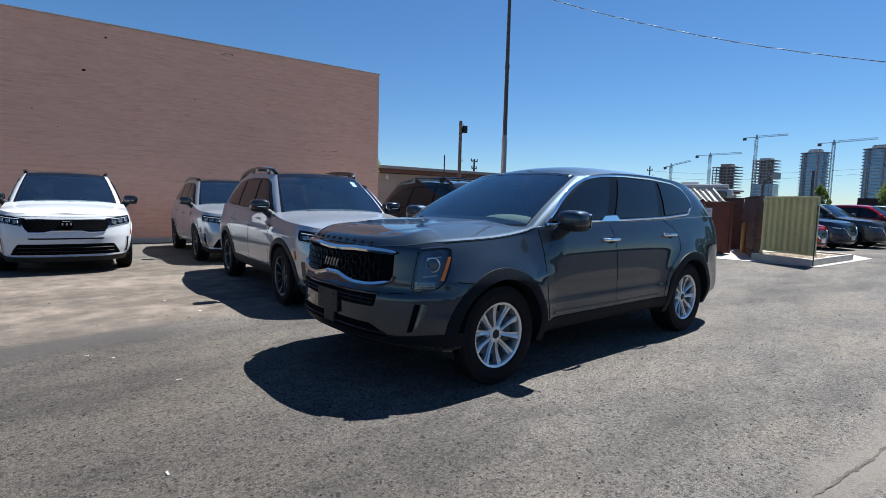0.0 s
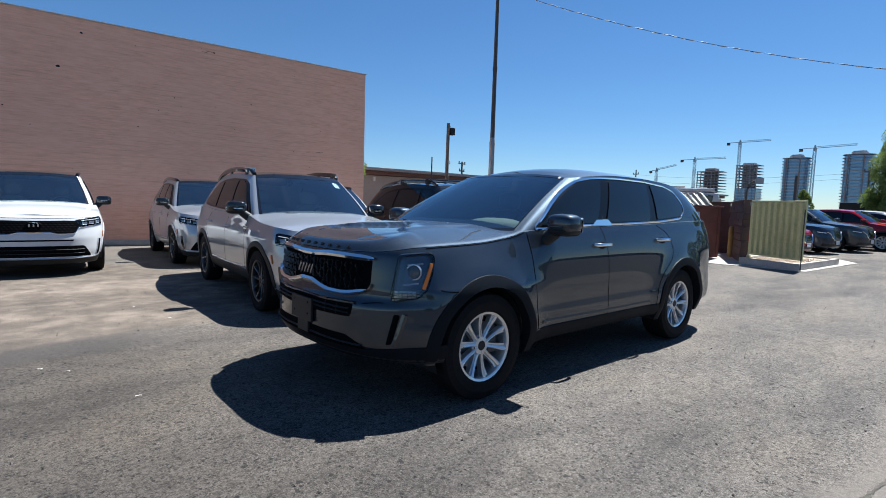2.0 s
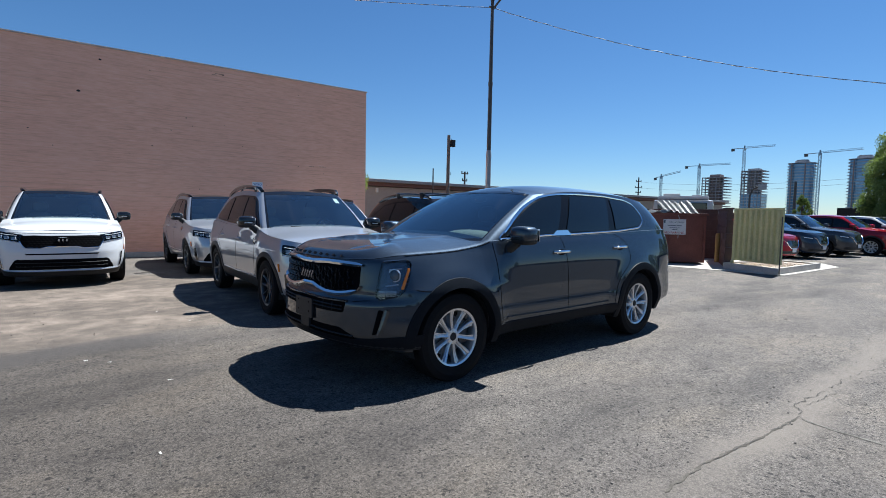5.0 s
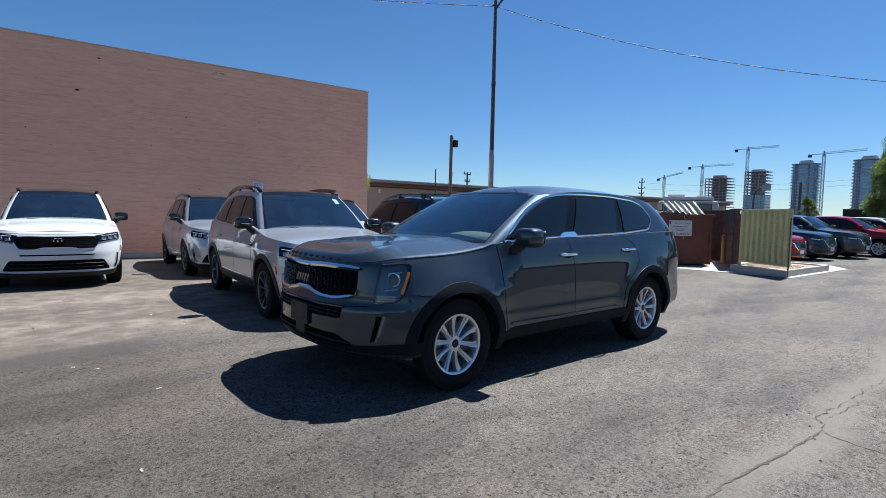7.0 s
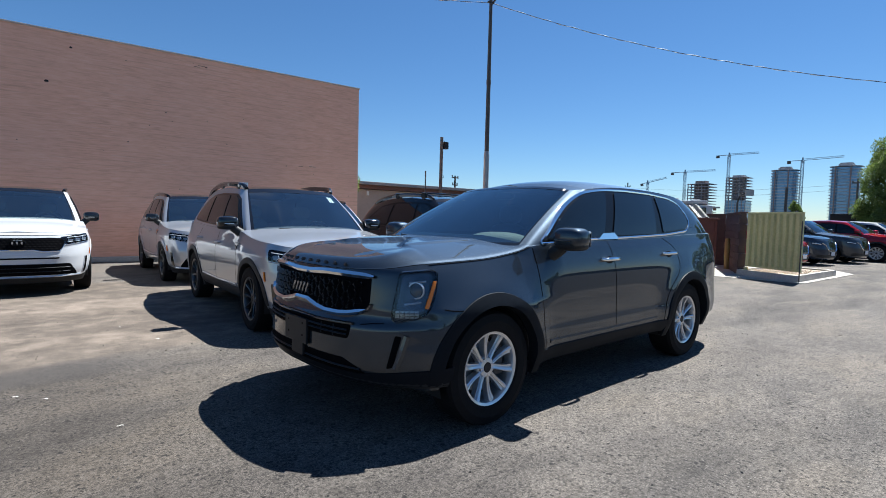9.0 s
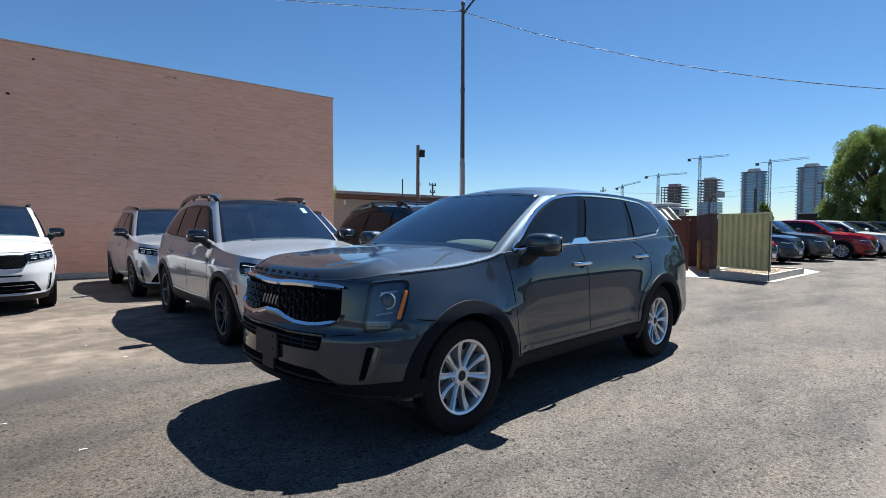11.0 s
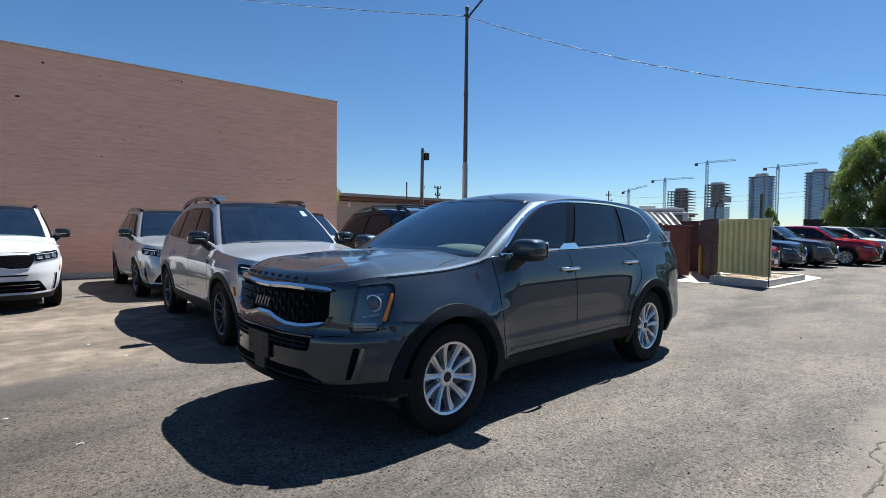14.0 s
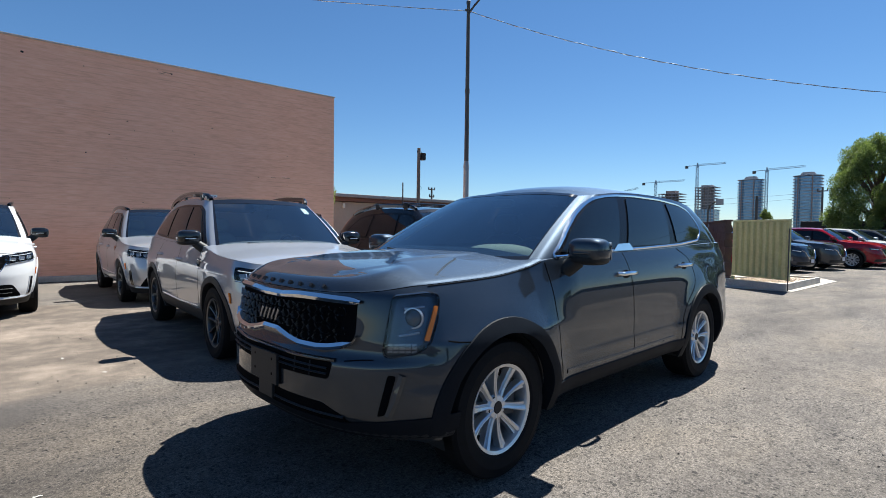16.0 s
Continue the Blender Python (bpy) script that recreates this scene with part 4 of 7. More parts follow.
def patch(poly, place, step=0.06, off=0.004, thick=0.008, bm=None):
    """Lays a flat outline (a, b) on a surface place(a, b, off), with an edge of its own."""
    tmp = bmesh.new()
    tmp.faces.new([tmp.verts.new((a, b, 0)) for a, b in poly])
    lo = [min(p[k] for p in poly) for k in (0, 1)]
    hi = [max(p[k] for p in poly) for k in (0, 1)]
    for k in (0, 1):
        n = int((hi[k] - lo[k]) / step)
        for i in range(1, n + 1):
            c = [0, 0, 0]
            c[k] = lo[k] + (hi[k] - lo[k]) * i / (n + 1)
            nn = [0, 0, 0]
            nn[k] = 1
            bmesh.ops.bisect_plane(tmp, geom=tmp.verts[:] + tmp.edges[:] + tmp.faces[:], plane_co=c, plane_no=nn)
    bm = bm or bmesh.new()
    top = {v: bm.verts.new(place(v.co.x, v.co.y, off)) for v in tmp.verts}
    for f in tmp.faces:
        bm.faces.new([top[v] for v in f.verts])
    low = {}
    for e in tmp.edges:
        if len(e.link_faces) == 1:
            for v in e.verts:
                if v not in low:
                    low[v] = bm.verts.new(place(v.co.x, v.co.y, off - thick))
            bm.faces.new((top[e.verts[0]], top[e.verts[1]], low[e.verts[1]], low[e.verts[0]]))
    v = next(iter(top))
    out = place(v.co.x, v.co.y, off + 0.05) - place(v.co.x, v.co.y, off)
    tmp.free()
    bm.normal_update()
    bm.faces.ensure_lookup_table()
    if bm.faces[0].normal.dot(out) < 0:
        bmesh.ops.reverse_faces(bm, faces=bm.faces[:])
    return bm


def ribbon(line, place, width, off=0.003, thick=0.006, closed=False):
    """A raised strip along a line (a, b) on a surface."""
    n = len(line)
    L, R = [], []
    for i in range(n):
        a = line[i - 1] if (i or closed) else line[i]
        b = line[(i + 1) % n] if (i < n - 1 or closed) else line[i]
        d = Vector((b[0] - a[0], b[1] - a[1])).normalized()
        w = width[i] if isinstance(width, (list, tuple)) else width
        L.append((line[i][0] - d.y * w / 2, line[i][1] + d.x * w / 2))
        R.append((line[i][0] + d.y * w / 2, line[i][1] - d.x * w / 2))
    bm = bmesh.new()
    rows = []
    for l, r in zip(L, R):
        m = ((l[0] + r[0]) / 2, (l[1] + r[1]) / 2)
        rows.append([bm.verts.new(place(*l, off - thick)), bm.verts.new(place(*l, off * 0.6)), bm.verts.new(place(*m, off)), bm.verts.new(place(*r, off * 0.6)), bm.verts.new(place(*r, off - thick))])
    pairs = list(zip(rows, rows[1:])) + ([(rows[-1], rows[0])] if closed else [])
    for a, b in pairs:
        for k in range(4):
            bm.faces.new((a[k], a[k + 1], b[k + 1], b[k]))
    return fixed_normals(bm)


def dense(line, step=0.05):
    out = []
    for a, b in zip(line, line[1:]):
        n = max(1, int(math.dist(a, b) / step))
        out += [(lerp(a[0], b[0], k / n), lerp(a[1], b[1], k / n)) for k in range(n)]
    return out + [line[-1]]


def lathe(profile, n=40):
    """Turns (radius, y) points round the y axis."""
    bm = bmesh.new()
    rings = [[bm.verts.new((r * math.cos(a), y, r * math.sin(a))) for a in [2 * math.pi * k / n for k in range(n)]] for r, y in profile]
    for p, q in zip(rings, rings[1:]):
        for k in range(n):
            bm.faces.new((p[k], p[(k + 1) % n], q[(k + 1) % n], q[k]))
    return fixed_normals(bm)


def blob(size, centre, power=2.6, n=18, m=12, taper=0.0):
    """A rounded box-like solid (superellipsoid); taper narrows it towards +x."""
    bm = bmesh.new()

    def sp(c, e):
        return math.copysign(abs(c) ** e, c)
    e = 2 / power
    rows = []
    for j in range(m + 1):
        v = -math.pi / 2 + math.pi * j / m
        row = []
        for k in range(n):
            u = 2 * math.pi * k / n
            x, y, z = sp(math.cos(v), e) * sp(math.cos(u), e), sp(math.cos(v), e) * sp(math.sin(u), e), sp(math.sin(v), e)
            f = 1 - taper * (x + 1) / 2
            row.append(bm.verts.new((centre[0] + size[0] / 2 * x, centre[1] + size[1] / 2 * y * f, centre[2] + size[2] / 2 * z * f)))
        rows.append(row)
    for a, b in zip(rows, rows[1:]):
        for k in range(n):
            bm.faces.new((a[k], a[(k + 1) % n], b[(k + 1) % n], b[k]))
    bmesh.ops.remove_doubles(bm, verts=bm.verts[:], dist=1e-5)
    return fixed_normals(bm)


SPOKES = {}


def make_wheel(parent, x, y, R, rim_r, width, style, sign, turn):
    """A wheel whose outer face looks along +y * sign."""
    rim_mat = ALLOY if style == "silver" else DARK_ALLOY
    face = width / 2
    bm = lathe([(rim_r * 0.9, -face * 0.9), (rim_r * 0.93, face * 0.6), (rim_r * 0.94, face * 0.7)], 56)
    hub = lathe([(0.0001, face * 0.62), (0.045, face * 0.63), (0.062, face * 0.6), (0.075, face * 0.45), (0.08, face * 0.2)], 24)
    me = bpy.data.meshes.new("hub")
    hub.to_mesh(me)
    bm.from_mesh(me)
    hub.free()
    wheel = part("wheel", bm, rim_mat, parent, "five twin-spoke silver alloy wheel" if style == "silver" else "dark machined alloy wheel")
    wheel.matrix_basis = pose(x, y, R, 0, 0, 0 if sign > 0 else 180)
    part("rim_lip", lathe([(rim_r * 0.925, face * 0.58), (rim_r * 0.938, face * 0.80), (rim_r * 0.95, face * 0.865), (rim_r * 0.985, face * 0.90), (rim_r * 1.02, face * 0.925), (rim_r * 1.03, face * 0.87)], 56), rim_mat, wheel, smooth=True)
    for side in (-1, 1):
        key = (style, side, round(rim_r, 3))
        if key not in SPOKES:
            rows = []
            sb = bmesh.new()
            for j in range(9):
                f = j / 8
                r = lerp(rim_r * 0.15, rim_r * 0.955, f)
                if style == "silver":
                    ang = side * (0.20 + 0.06 * math.sin(f * math.pi) + 0.10 * f)
                    w = lerp(0.034, 0.054, f ** 2.0) * (1 - 0.12 * math.sin(math.pi * f))
                else:
                    ang = side * (0.12 + 0.19 * math.sin(f * math.pi * 0.62))
                    w = lerp(0.042, 0.038, f) * (1 - 0.28 * math.sin(math.pi * f))
                yy = face * lerp(0.66, 0.86, f ** 1.5) - 0.008 * math.sin(f * math.pi)
                d, tn = Vector((math.cos(ang), 0, math.sin(ang))), Vector((-math.sin(ang), 0, math.cos(ang))) * side
                q = d * r
                rows.append([sb.verts.new(q + tn * w * o + Vector((0, yy - e, 0))) for o, e in ((0.55, 0.05), (0.5, 0.006), (0.30, 0.0), (-0.05, 0.006), (-0.1, 0.018), (-0.5, 0.014), (-0.55, 0.05))])
            for p0, p1 in zip(rows, rows[1:]):
                for j in range(6):
                    sb.faces.new((p0[j], p0[j + 1], p1[j + 1], p1[j]))
            bmesh.ops.recalc_face_normals(sb, faces=sb.faces[:])
            sb.normal_update()
            if sum(fc.normal.y * fc.calc_area() for fc in sb.faces) < 0:
                bmesh.ops.reverse_faces(sb, faces=sb.faces[:])
            me = bpy.data.meshes.new("spoke")
            sb.to_mesh(me)
            sb.free()
            me.materials.append(rim_mat)
            SPOKES[key] = me
        for k in range(5):
            sp = new("spoke", SPOKES[key])
            sp.parent = wheel
            sp.matrix_basis = Matrix.Rotation(-(turn + 2 * math.pi * k / 5), 4, 'Y')
    tp = [(rim_r * 0.98, -face * 0.95), (rim_r * 1.05, -face), (lerp(rim_r, R, 0.55), -face * 1.04), (R * 0.965, -face * 0.95), (R * 0.995, -face * 0.72), (R, -face * 0.3), (R, face * 0.3), (R * 0.995, face * 0.72), (R * 0.965, face * 0.95), (lerp(rim_r, R, 0.55), face * 1.05), (rim_r * 1.09, face * 1.0), (rim_r * 1.02, face * 0.9), (rim_r * 0.99, face * 0.8)]
    bm = lathe(tp, 64)
    part("tyre", bm, BLACK_RUBBER, wheel, "black rubber tyre")
    part("hub_cap", lathe([(0.0001, face * 0.665), (0.03, face * 0.665), (0.036, face * 0.62)], 20), BLACK_PLASTIC, wheel, "black hub cap")
    part("brake_disc", lathe([(0.03, -0.02), (rim_r * 0.72, -0.02), (rim_r * 0.72, 0.0), (0.03, 0.0)], 32), STEEL_GREY if style == "silver" else DARK_STEEL, wheel)
    part("wheel_back", lathe([(0.02, -0.035), (rim_r * 0.93, -0.035)], 32), BLACK_PLASTIC, wheel)
    part("brake_caliper", box((0.09, 0.05, 0.2), (-rim_r * 0.6, 0.015, 0.02), bevel=0.015), DARK_STEEL, wheel)
    for k in range(5):
        a = turn + math.pi / 5 + 2 * math.pi * k / 5
        part("lug_nut", tube([(0.057 * math.cos(a), face * 0.45, 0.057 * math.sin(a)), (0.057 * math.cos(a), face * 0.6, 0.057 * math.sin(a))], 0.011, 6), DARK_STEEL, wheel)
    return wheel


SCREEN = glass_dark("windscreen_glass", 0.78, ior=2.7, sky_sheen=0.014)
CLEAR = glass_dark("lamp_lens", 0.97, colour=(1, 1, 1))
PRIVACY = plain("dark_privacy_glass", (0.006, 0.009, 0.013), 0.03, vary=0.1, spec=0.45)
BODY_SEAM = plain("shut_line", (0.004, 0.004, 0.005), 0.9, spec=0.03)
PILLAR_BLACK = plain("black_pillar_trim", (0.006, 0.006, 0.007), 0.2, vary=0.1, spec=0.2)
SEAT = plain("seat_leather", (0.30, 0.28, 0.25), 0.6, vary=0.1)
DASH = plain("dashboard_plastic", (0.016, 0.016, 0.018), 0.7, vary=0.2)
CELL_GREY = plain("lamp_cell_grey", (0.22, 0.23, 0.25), 0.2, 0.6, vary=0.5, scale=60)
LAMP_WHITE = plain("lamp_reflector", (0.72, 0.74, 0.76), 0.25, 0.4, vary=0.1)
AMBER = plain("amber_lens", (0.75, 0.20, 0.015), 0.2, vary=0.1)
RED_LENS = plain("red_lens", (0.25, 0.01, 0.01), 0.15, vary=0.1)


def car(spec, paint, m, label, group="", name="car"):
    g = spec
    c = thing(name, label, "car", m, group)
    sh = Shell(g["contour"], g["front"], g["side"], g["rear"], (g.get("flare", 0.0), g["wb"] / 2), g.get("shoulder", 0.0), g.get("swell"))
    wb, R, arch = g["wb"] / 2, g["R"], g["arch"]
    top_f, low_f = curve1(sorted((-x, z) for x, z in g["top"])), curve1(sorted((-x, z) for x, z in g["low"]))

    def ztop(s):
        return top_f(-float(np.interp(abs(s), sh.s, sh.p[:, 0])))

    def zlow(s):
        x = float(np.interp(abs(s), sh.s, sh.p[:, 0]))
        ny = float(np.interp(abs(s), sh.s, sh.n[:, 1]))
        z = low_f(-x)
        for xc in (wb, -wb):
            d = abs(x - xc)
            if d < arch and ny > 0.6:
                z = max(z, R + math.sqrt(arch * arch - d * d))
        return z
    cols = list(np.linspace(0, sh.length, 110))
    for xc in (wb, -wb):
        for k in range(41):
            cols.append(sh.s_of_x(xc + arch * math.cos(math.pi * k / 40)))
        cols += [sh.s_of_x(xc + arch + 0.0015), sh.s_of_x(xc - arch - 0.0015)]
    cols = sorted(cols)
    rows_n = 26
    levels = g.get("levels")
    for sign in (1, -1):
        rows = []
        for s in cols:
            z0, z1 = zlow(s), ztop(s)
            col = [sh.at(sign * s, z0 + 0.0, -0.05)]
            if levels:
                col += [sh.at(sign * s, max(z0, min(z1, z))) for z in levels]
            else:
                col += [sh.at(sign * s, lerp(z0, z1, k / rows_n)) for k in range(rows_n + 1)]
            col += [sh.at(sign * s, z1 + 0.004, -0.02), sh.at(sign * s, z1 - 0.004, -0.09)]
            rows.append(col)
        bm = grid(rows)
        if levels:
            bmesh.ops.dissolve_degenerate(bm, edges=bm.edges[:], dist=1e-5)
        part("body_side", bm, paint, c, smooth=True, flip=(sign > 0))

    # bonnet
    s_cowl = sh.s_of_x(g["cowl"])
    rows = []
    yr = curve1(g["ridge"]) if "ridge" in g else None
    crown = curve1(g["crown"])
    if "roll" in g:
        # edges rolled over: steep at the nose, gentler along the wings
        nose_h, nose_w, wing_h, wing_w = g["roll"]
        edge_s = np.linspace(0, s_cowl + 0.3, 260)
        edge_p = np.array([sh.at(q, ztop(q), -0.003)[:2] for q in edge_s])
        edge_n = np.interp(edge_s, sh.s, sh.n[:, 0])
        for k in range(90):
            s = s_cowl * (k / 89) ** 0.9
            e = sh.at(s, ztop(s), -0.003)
            row = []
            ym = min(yr(-e.x), 0.5 * e.y)
            half = [(ym - 0.06 * min(1, e.y / 0.4)) * q / 7 for q in range(7)] + [ym + 0.06 * min(1, e.y / 0.4) * (q / 6 - 1) for q in range(13)]
            half += [lerp(half[-1], e.y, 1 - (1 - q / 16) ** 1.5) for q in range(1, 17)]
            for y in [-q for q in half[:0:-1]] + half:
                v = y / max(e.y, 1e-6)
                q = np.hypot(edge_p[:, 0] - e.x, edge_p[:, 1] - abs(y))
                i = int(np.argmin(q))
                d = max(0.0, min(float(q[i]) - 0.004, e.y * (1 - abs(v))))
                front = max(0.0, float(edge_n[i])) ** 1.2
                w = lerp(wing_w, nose_w, front)
                t = min(1.0, d / w)
                fall = lerp(0.58, 0.93, max(0.0, min(1.0, (e.x - g["cowl"]) / 0.4)))
                h = lerp(wing_h * fall, nose_h, front) * (1 - (1 - t) ** lerp(1.3, 2.2, front)) + 0.008 * (1 - front) * (1 - (1 - min(1.0, d / 0.035)) ** 2)
                z = e.z + 0.004 + h + crown(-e.x) * (1 - abs(v) ** 2.2)
                grow = max(0.0, min(1.0, (g["ridge_from"] - e.x) / 0.7)) * max(0.3, min(1.0, (e.x - g["cowl"]) / 0.35))
                t = max(0.0, min(1.0, (ym + 0.045 - abs(y)) / 0.09))
                z += g["ridge_h"] * grow * t * t * (3 - 2 * t)
                row.append((e.x, y, z))
            rows.append(row)
    else:
        for k in range(46):
            s = s_cowl * (k / 45) ** 0.85
            e = sh.at(s, ztop(s), -0.003)
            row = []
            for j in range(-16, 17):
                v = j / 16
                z = e.z + 0.004 + crown(-e.x) * (1 - abs(v) ** g.get("bow", 2.6))
                y = e.y * v
                if yr:
                    grow = min(1, max(0, (g["nose"] - 0.12 - e.x) / 0.3))
                    t = max(0.0, min(1.0, (yr(-e.x) + 0.05 - abs(y)) / 0.07))
                    z += g["ridge_h"] * grow * t * t * (3 - 2 * t)
                row.append((e.x, y, z))
            rows.append(row)
    part("bonnet", grid(rows), paint, c, smooth=True, flip=True)

    # glasshouse
    low = list(g["house_low"])
    low = [(x, (sh.side_point(x, z, -0.02).y if y is None else y), z) for x, y, z in low]
    hs = House(low, g["house_high"], g.get("bulge", 0.02))
    ua = g["pillar"]
    for sign in (1, -1):
        rows = [[hs.at(u, t, 0, sign) for t in np.linspace(-0.04, 1, 15)] for u in np.linspace(ua, hs.k, 90)]
        part("cabin_side", grid(rows), paint, c, smooth=True, flip=(sign < 0))
    us = np.linspace(-ua - 0.06, ua + 0.06, 41)
    bm = grid([[hs.at(abs(u), t, 0.001, -1 if u < 0 else 1) for t in np.linspace(0, 1, 15)] for u in us])
    bm.normal_update()
    bm.faces.ensure_lookup_table()
    part("windscreen", bm, g.get("screen_mat") or SCREEN, c, "tinted windscreen", smooth=True, flip=bm.faces[0].normal.x < 0)
    fr = bmesh.new()
    for sign in (1, -1):
        grid_into(fr, [[hs.at(u, t, 0.003, sign) for t in np.linspace(0, 1, 15)] for u in (ua - 0.10, ua + g.get("border", 0.05))])
    grid_into(fr, [[hs.at(abs(u), t, 0.003, -1 if u < 0 else 1) for t in (g.get("header", 0.955), 1.0)] for u in us])
    grid_into(fr, [[hs.at(abs(u), t, 0.003, -1 if u < 0 else 1) for t in (-0.02, 0.05)] for u in us])
    part("screen_border", fr, GLOSS_BLACK, c, "black glazing border")
    part("rear_window", grid([[hs.at(abs(u), t, 0.004, -1 if u < 0 else 1) for t in np.linspace(0.15, 0.88, 6)] for u in [hs.k - 1.6 + 1.6 * k / 8 for k in range(9)]]), PRIVACY, c)
    part("rear_window", grid([[hs.at(u, t, 0.004, -1) for t in np.linspace(0.15, 0.88, 6)] for u in [hs.k - 1.6 + 1.6 * k / 8 for k in range(9)]]), PRIVACY, c)

    rows = []
    n = 60
    for k in range(n + 1):
        q = 0.02 + (hs.k - 0.04) * k / n
        e = hs.at(q, 1.0)
        x0, x1 = hs.at(0, 1).x, hs.at(hs.k, 1).x
        f = max(0.0, min(1.0, (x0 - e.x) / 0.5)) * max(0.0, min(1.0, (e.x - x1) / 0.4))
        cr = g["roof_crown"] * (f * (2 - f)) ** 0.8
        rows.append([(e.x, e.y * j / 12, e.z + cr * (1 - abs(j / 12) ** 2.4)) for j in range(-12, 13)])
    part("roof", grid(rows), g.get("roof_mat") or paint, c, g.get("roof_label", ""), smooth=True, flip=True)

    # side glazing
    for sign in (1, -1):
        def on(a, b, off=0.0, sign=sign):
            return hs.side_point(a, b, off, sign)
        dlo = rounded(g["dlo"], g.get("dlo_r", 0.07), 5)
        part("window_surround", patch(dlo, on, 0.04, 0.004, 0.014), PILLAR_BLACK, c, smooth=True)
        for poly in g["panes"]:
            part("side_window", patch(rounded(poly, 0.03, 3), on, 0.04, 0.012, 0.010), PRIVACY, c, "dark tinted side window", smooth=True)
        if g.get("chrome"):
            part("window_trim", ribbon(dense(dlo + [dlo[0]], 0.05)[:-1], on, 0.018, 0.013, 0.016, True), CHROME, c, "bright chrome window trim")
            st = g["chrome_step"]
            part("trim_step", patch(st, on, 0.1, 0.017, 0.014), CHROME, c, "stepped chrome trim")

        def skin(a, b, off=0.0, sign=sign):
            return sh.side_point(a, b, off, sign)
        for line in g["seams"]:
            part("door_seam", ribbon(dense(catmull(line, 24).tolist(), 0.04), skin, 0.007, 0.0016, 0.004), BODY_SEAM, c)
        for hx, hz in g["handles"]:
            cup = [(hx + 0.062 * math.cos(a), hz - 0.006 + 0.030 * math.sin(a)) for a in [2 * math.pi * k / 20 for k in range(20)]]
            part("handle_cup", patch(cup, skin, 0.05, 0.0015, 0.004), BODY_SEAM if g.get("chrome") else paint, c)
            bar = [skin(hx + dx, hz + 0.004 * (1 - (dx / 0.11) ** 2), off) for dx, off in ((-0.112, 0.0), (-0.105, 0.022), (-0.085, 0.038), (-0.04, 0.046), (0.04, 0.046), (0.085, 0.038), (0.105, 0.022), (0.112, 0.0))]
            part("door_handle", tube(bar, [0.012, 0.015, 0.016, 0.016, 0.016, 0.016, 0.015, 0.012], 10), CHROME if g.get("chrome") else paint, c, "chrome door handle" if g.get("chrome") else "", smooth=True)
        # arch and sill cladding
        clad = g.get("clad_mat") or BLACK_PLASTIC
        for xc in (wb, -wb):
            rows = []
            w = g.get("clad_w", 0.075)
            for k in range(45):
                a = -0.30 + (math.pi + 0.60) * k / 44
                row = []
                for rr, off in ((arch - 0.004, -0.07), (arch - 0.004, 0.010), (arch + w * 0.4, 0.013), (arch + w * 0.94, 0.008), (arch + w, -0.006)):
                    x, z = xc + rr * math.cos(a), R + rr * math.sin(a)
                    if a < 0 or a > math.pi:
                        x = xc + math.copysign(rr, math.cos(a))
                        z = R + math.sin(a) * arch * 0.85 if a < 0 else R + math.sin(a) * arch * 0.85
                    row.append(skin(x, max(z, 0.345 if x > wb else 0.2), off))
                rows.append(row)
            part("wheel_arch_trim", fixed_normals(grid(rows)), clad, c, "black wheel arch trim", smooth=True)
            bm = bmesh.new()
            ring = [Vector((xc + (arch - 0.002) * math.cos(a), 0, R + (arch - 0.002) * math.sin(a))) for a in [-0.3 + (math.pi + 0.6) * k / 24 for k in range(25)]]
            grid_into(bm, [[Vector((p.x, sign * y, p.z)) for y in (0.45, g["half"] - 0.05)] for p in ring])
            cap = [bm.verts.new((p.x, sign * 0.45, p.z)) for p in ring]
            bm.faces.new(cap)
            part("wheel_well", bm, BLACK_PLASTIC, c)
        x0, x1 = wb - arch - 0.02, -wb + arch + 0.02
        rows = []
        for k in range(25):
            x = lerp(x0, x1, k / 24)
            zl = low_f(-x)
            rows.append([skin(x, zl + dz, off) for dz, off in ((-0.02, -0.10), (-0.02, -0.005), (0.03, 0.012), (g["sill_h"] * 0.9, 0.008), (g["sill_h"], -0.004))])
        part("sill_trim", fixed_normals(grid(rows)), clad, c, "black sill trim", smooth=True)
        if g.get("sill_line"):
            part("side_moulding", ribbon(dense(g["sill_line"], 0.06), skin, 0.018, 0.012, 0.014) if g.get("sill_bright") else ribbon(dense(g["sill_line"], 0.06), skin, 0.026, 0.006, 0.008), CHROME if g.get("sill_bright") else paint, c)
        # mirror
        mx, my, mz = g["mirror"]
        mir = part("door_mirror", blob((0.19, 0.245, 0.16), (mx, sign * my, mz), 3.4, 24, 14), g.get("mirror_mat") or paint, c, "rounded door mirror housing", smooth=True)
        part("mirror_glass", patch([(-0.1, -0.055), (0.1, -0.055), (0.1, 0.055), (-0.1, 0.055)], lambda a, b, off, sign=sign: Vector((mx - 0.094 - off, sign * my + a, mz + b)), 0.2, 0.004, 0.004), CHROME, mir)
        part("mirror_indicator", box((0.012, 0.11, 0.010), (mx + 0.092, sign * my, mz - 0.015), bevel=0.003), GLOSS_BLACK if not g.get("mirror_mat") else LAMP_WHITE, mir)
        part("mirror_skirt", blob((0.185, 0.236, 0.085), (mx - 0.002, sign * my, mz - 0.046), 3.2, 22, 10), BLACK_PLASTIC, mir, "black lower mirror shell", smooth=True)
        part("mirror_foot", tube([(mx + 0.02, sign * (my - 0.06), mz - 0.06), (mx + 0.045, sign * (my - 0.12), mz - 0.11), (mx + 0.06, sign * (my - 0.19), mz - 0.16)], [0.05, 0.055, 0.065], 10), BLACK_PLASTIC, mir, smooth=True)

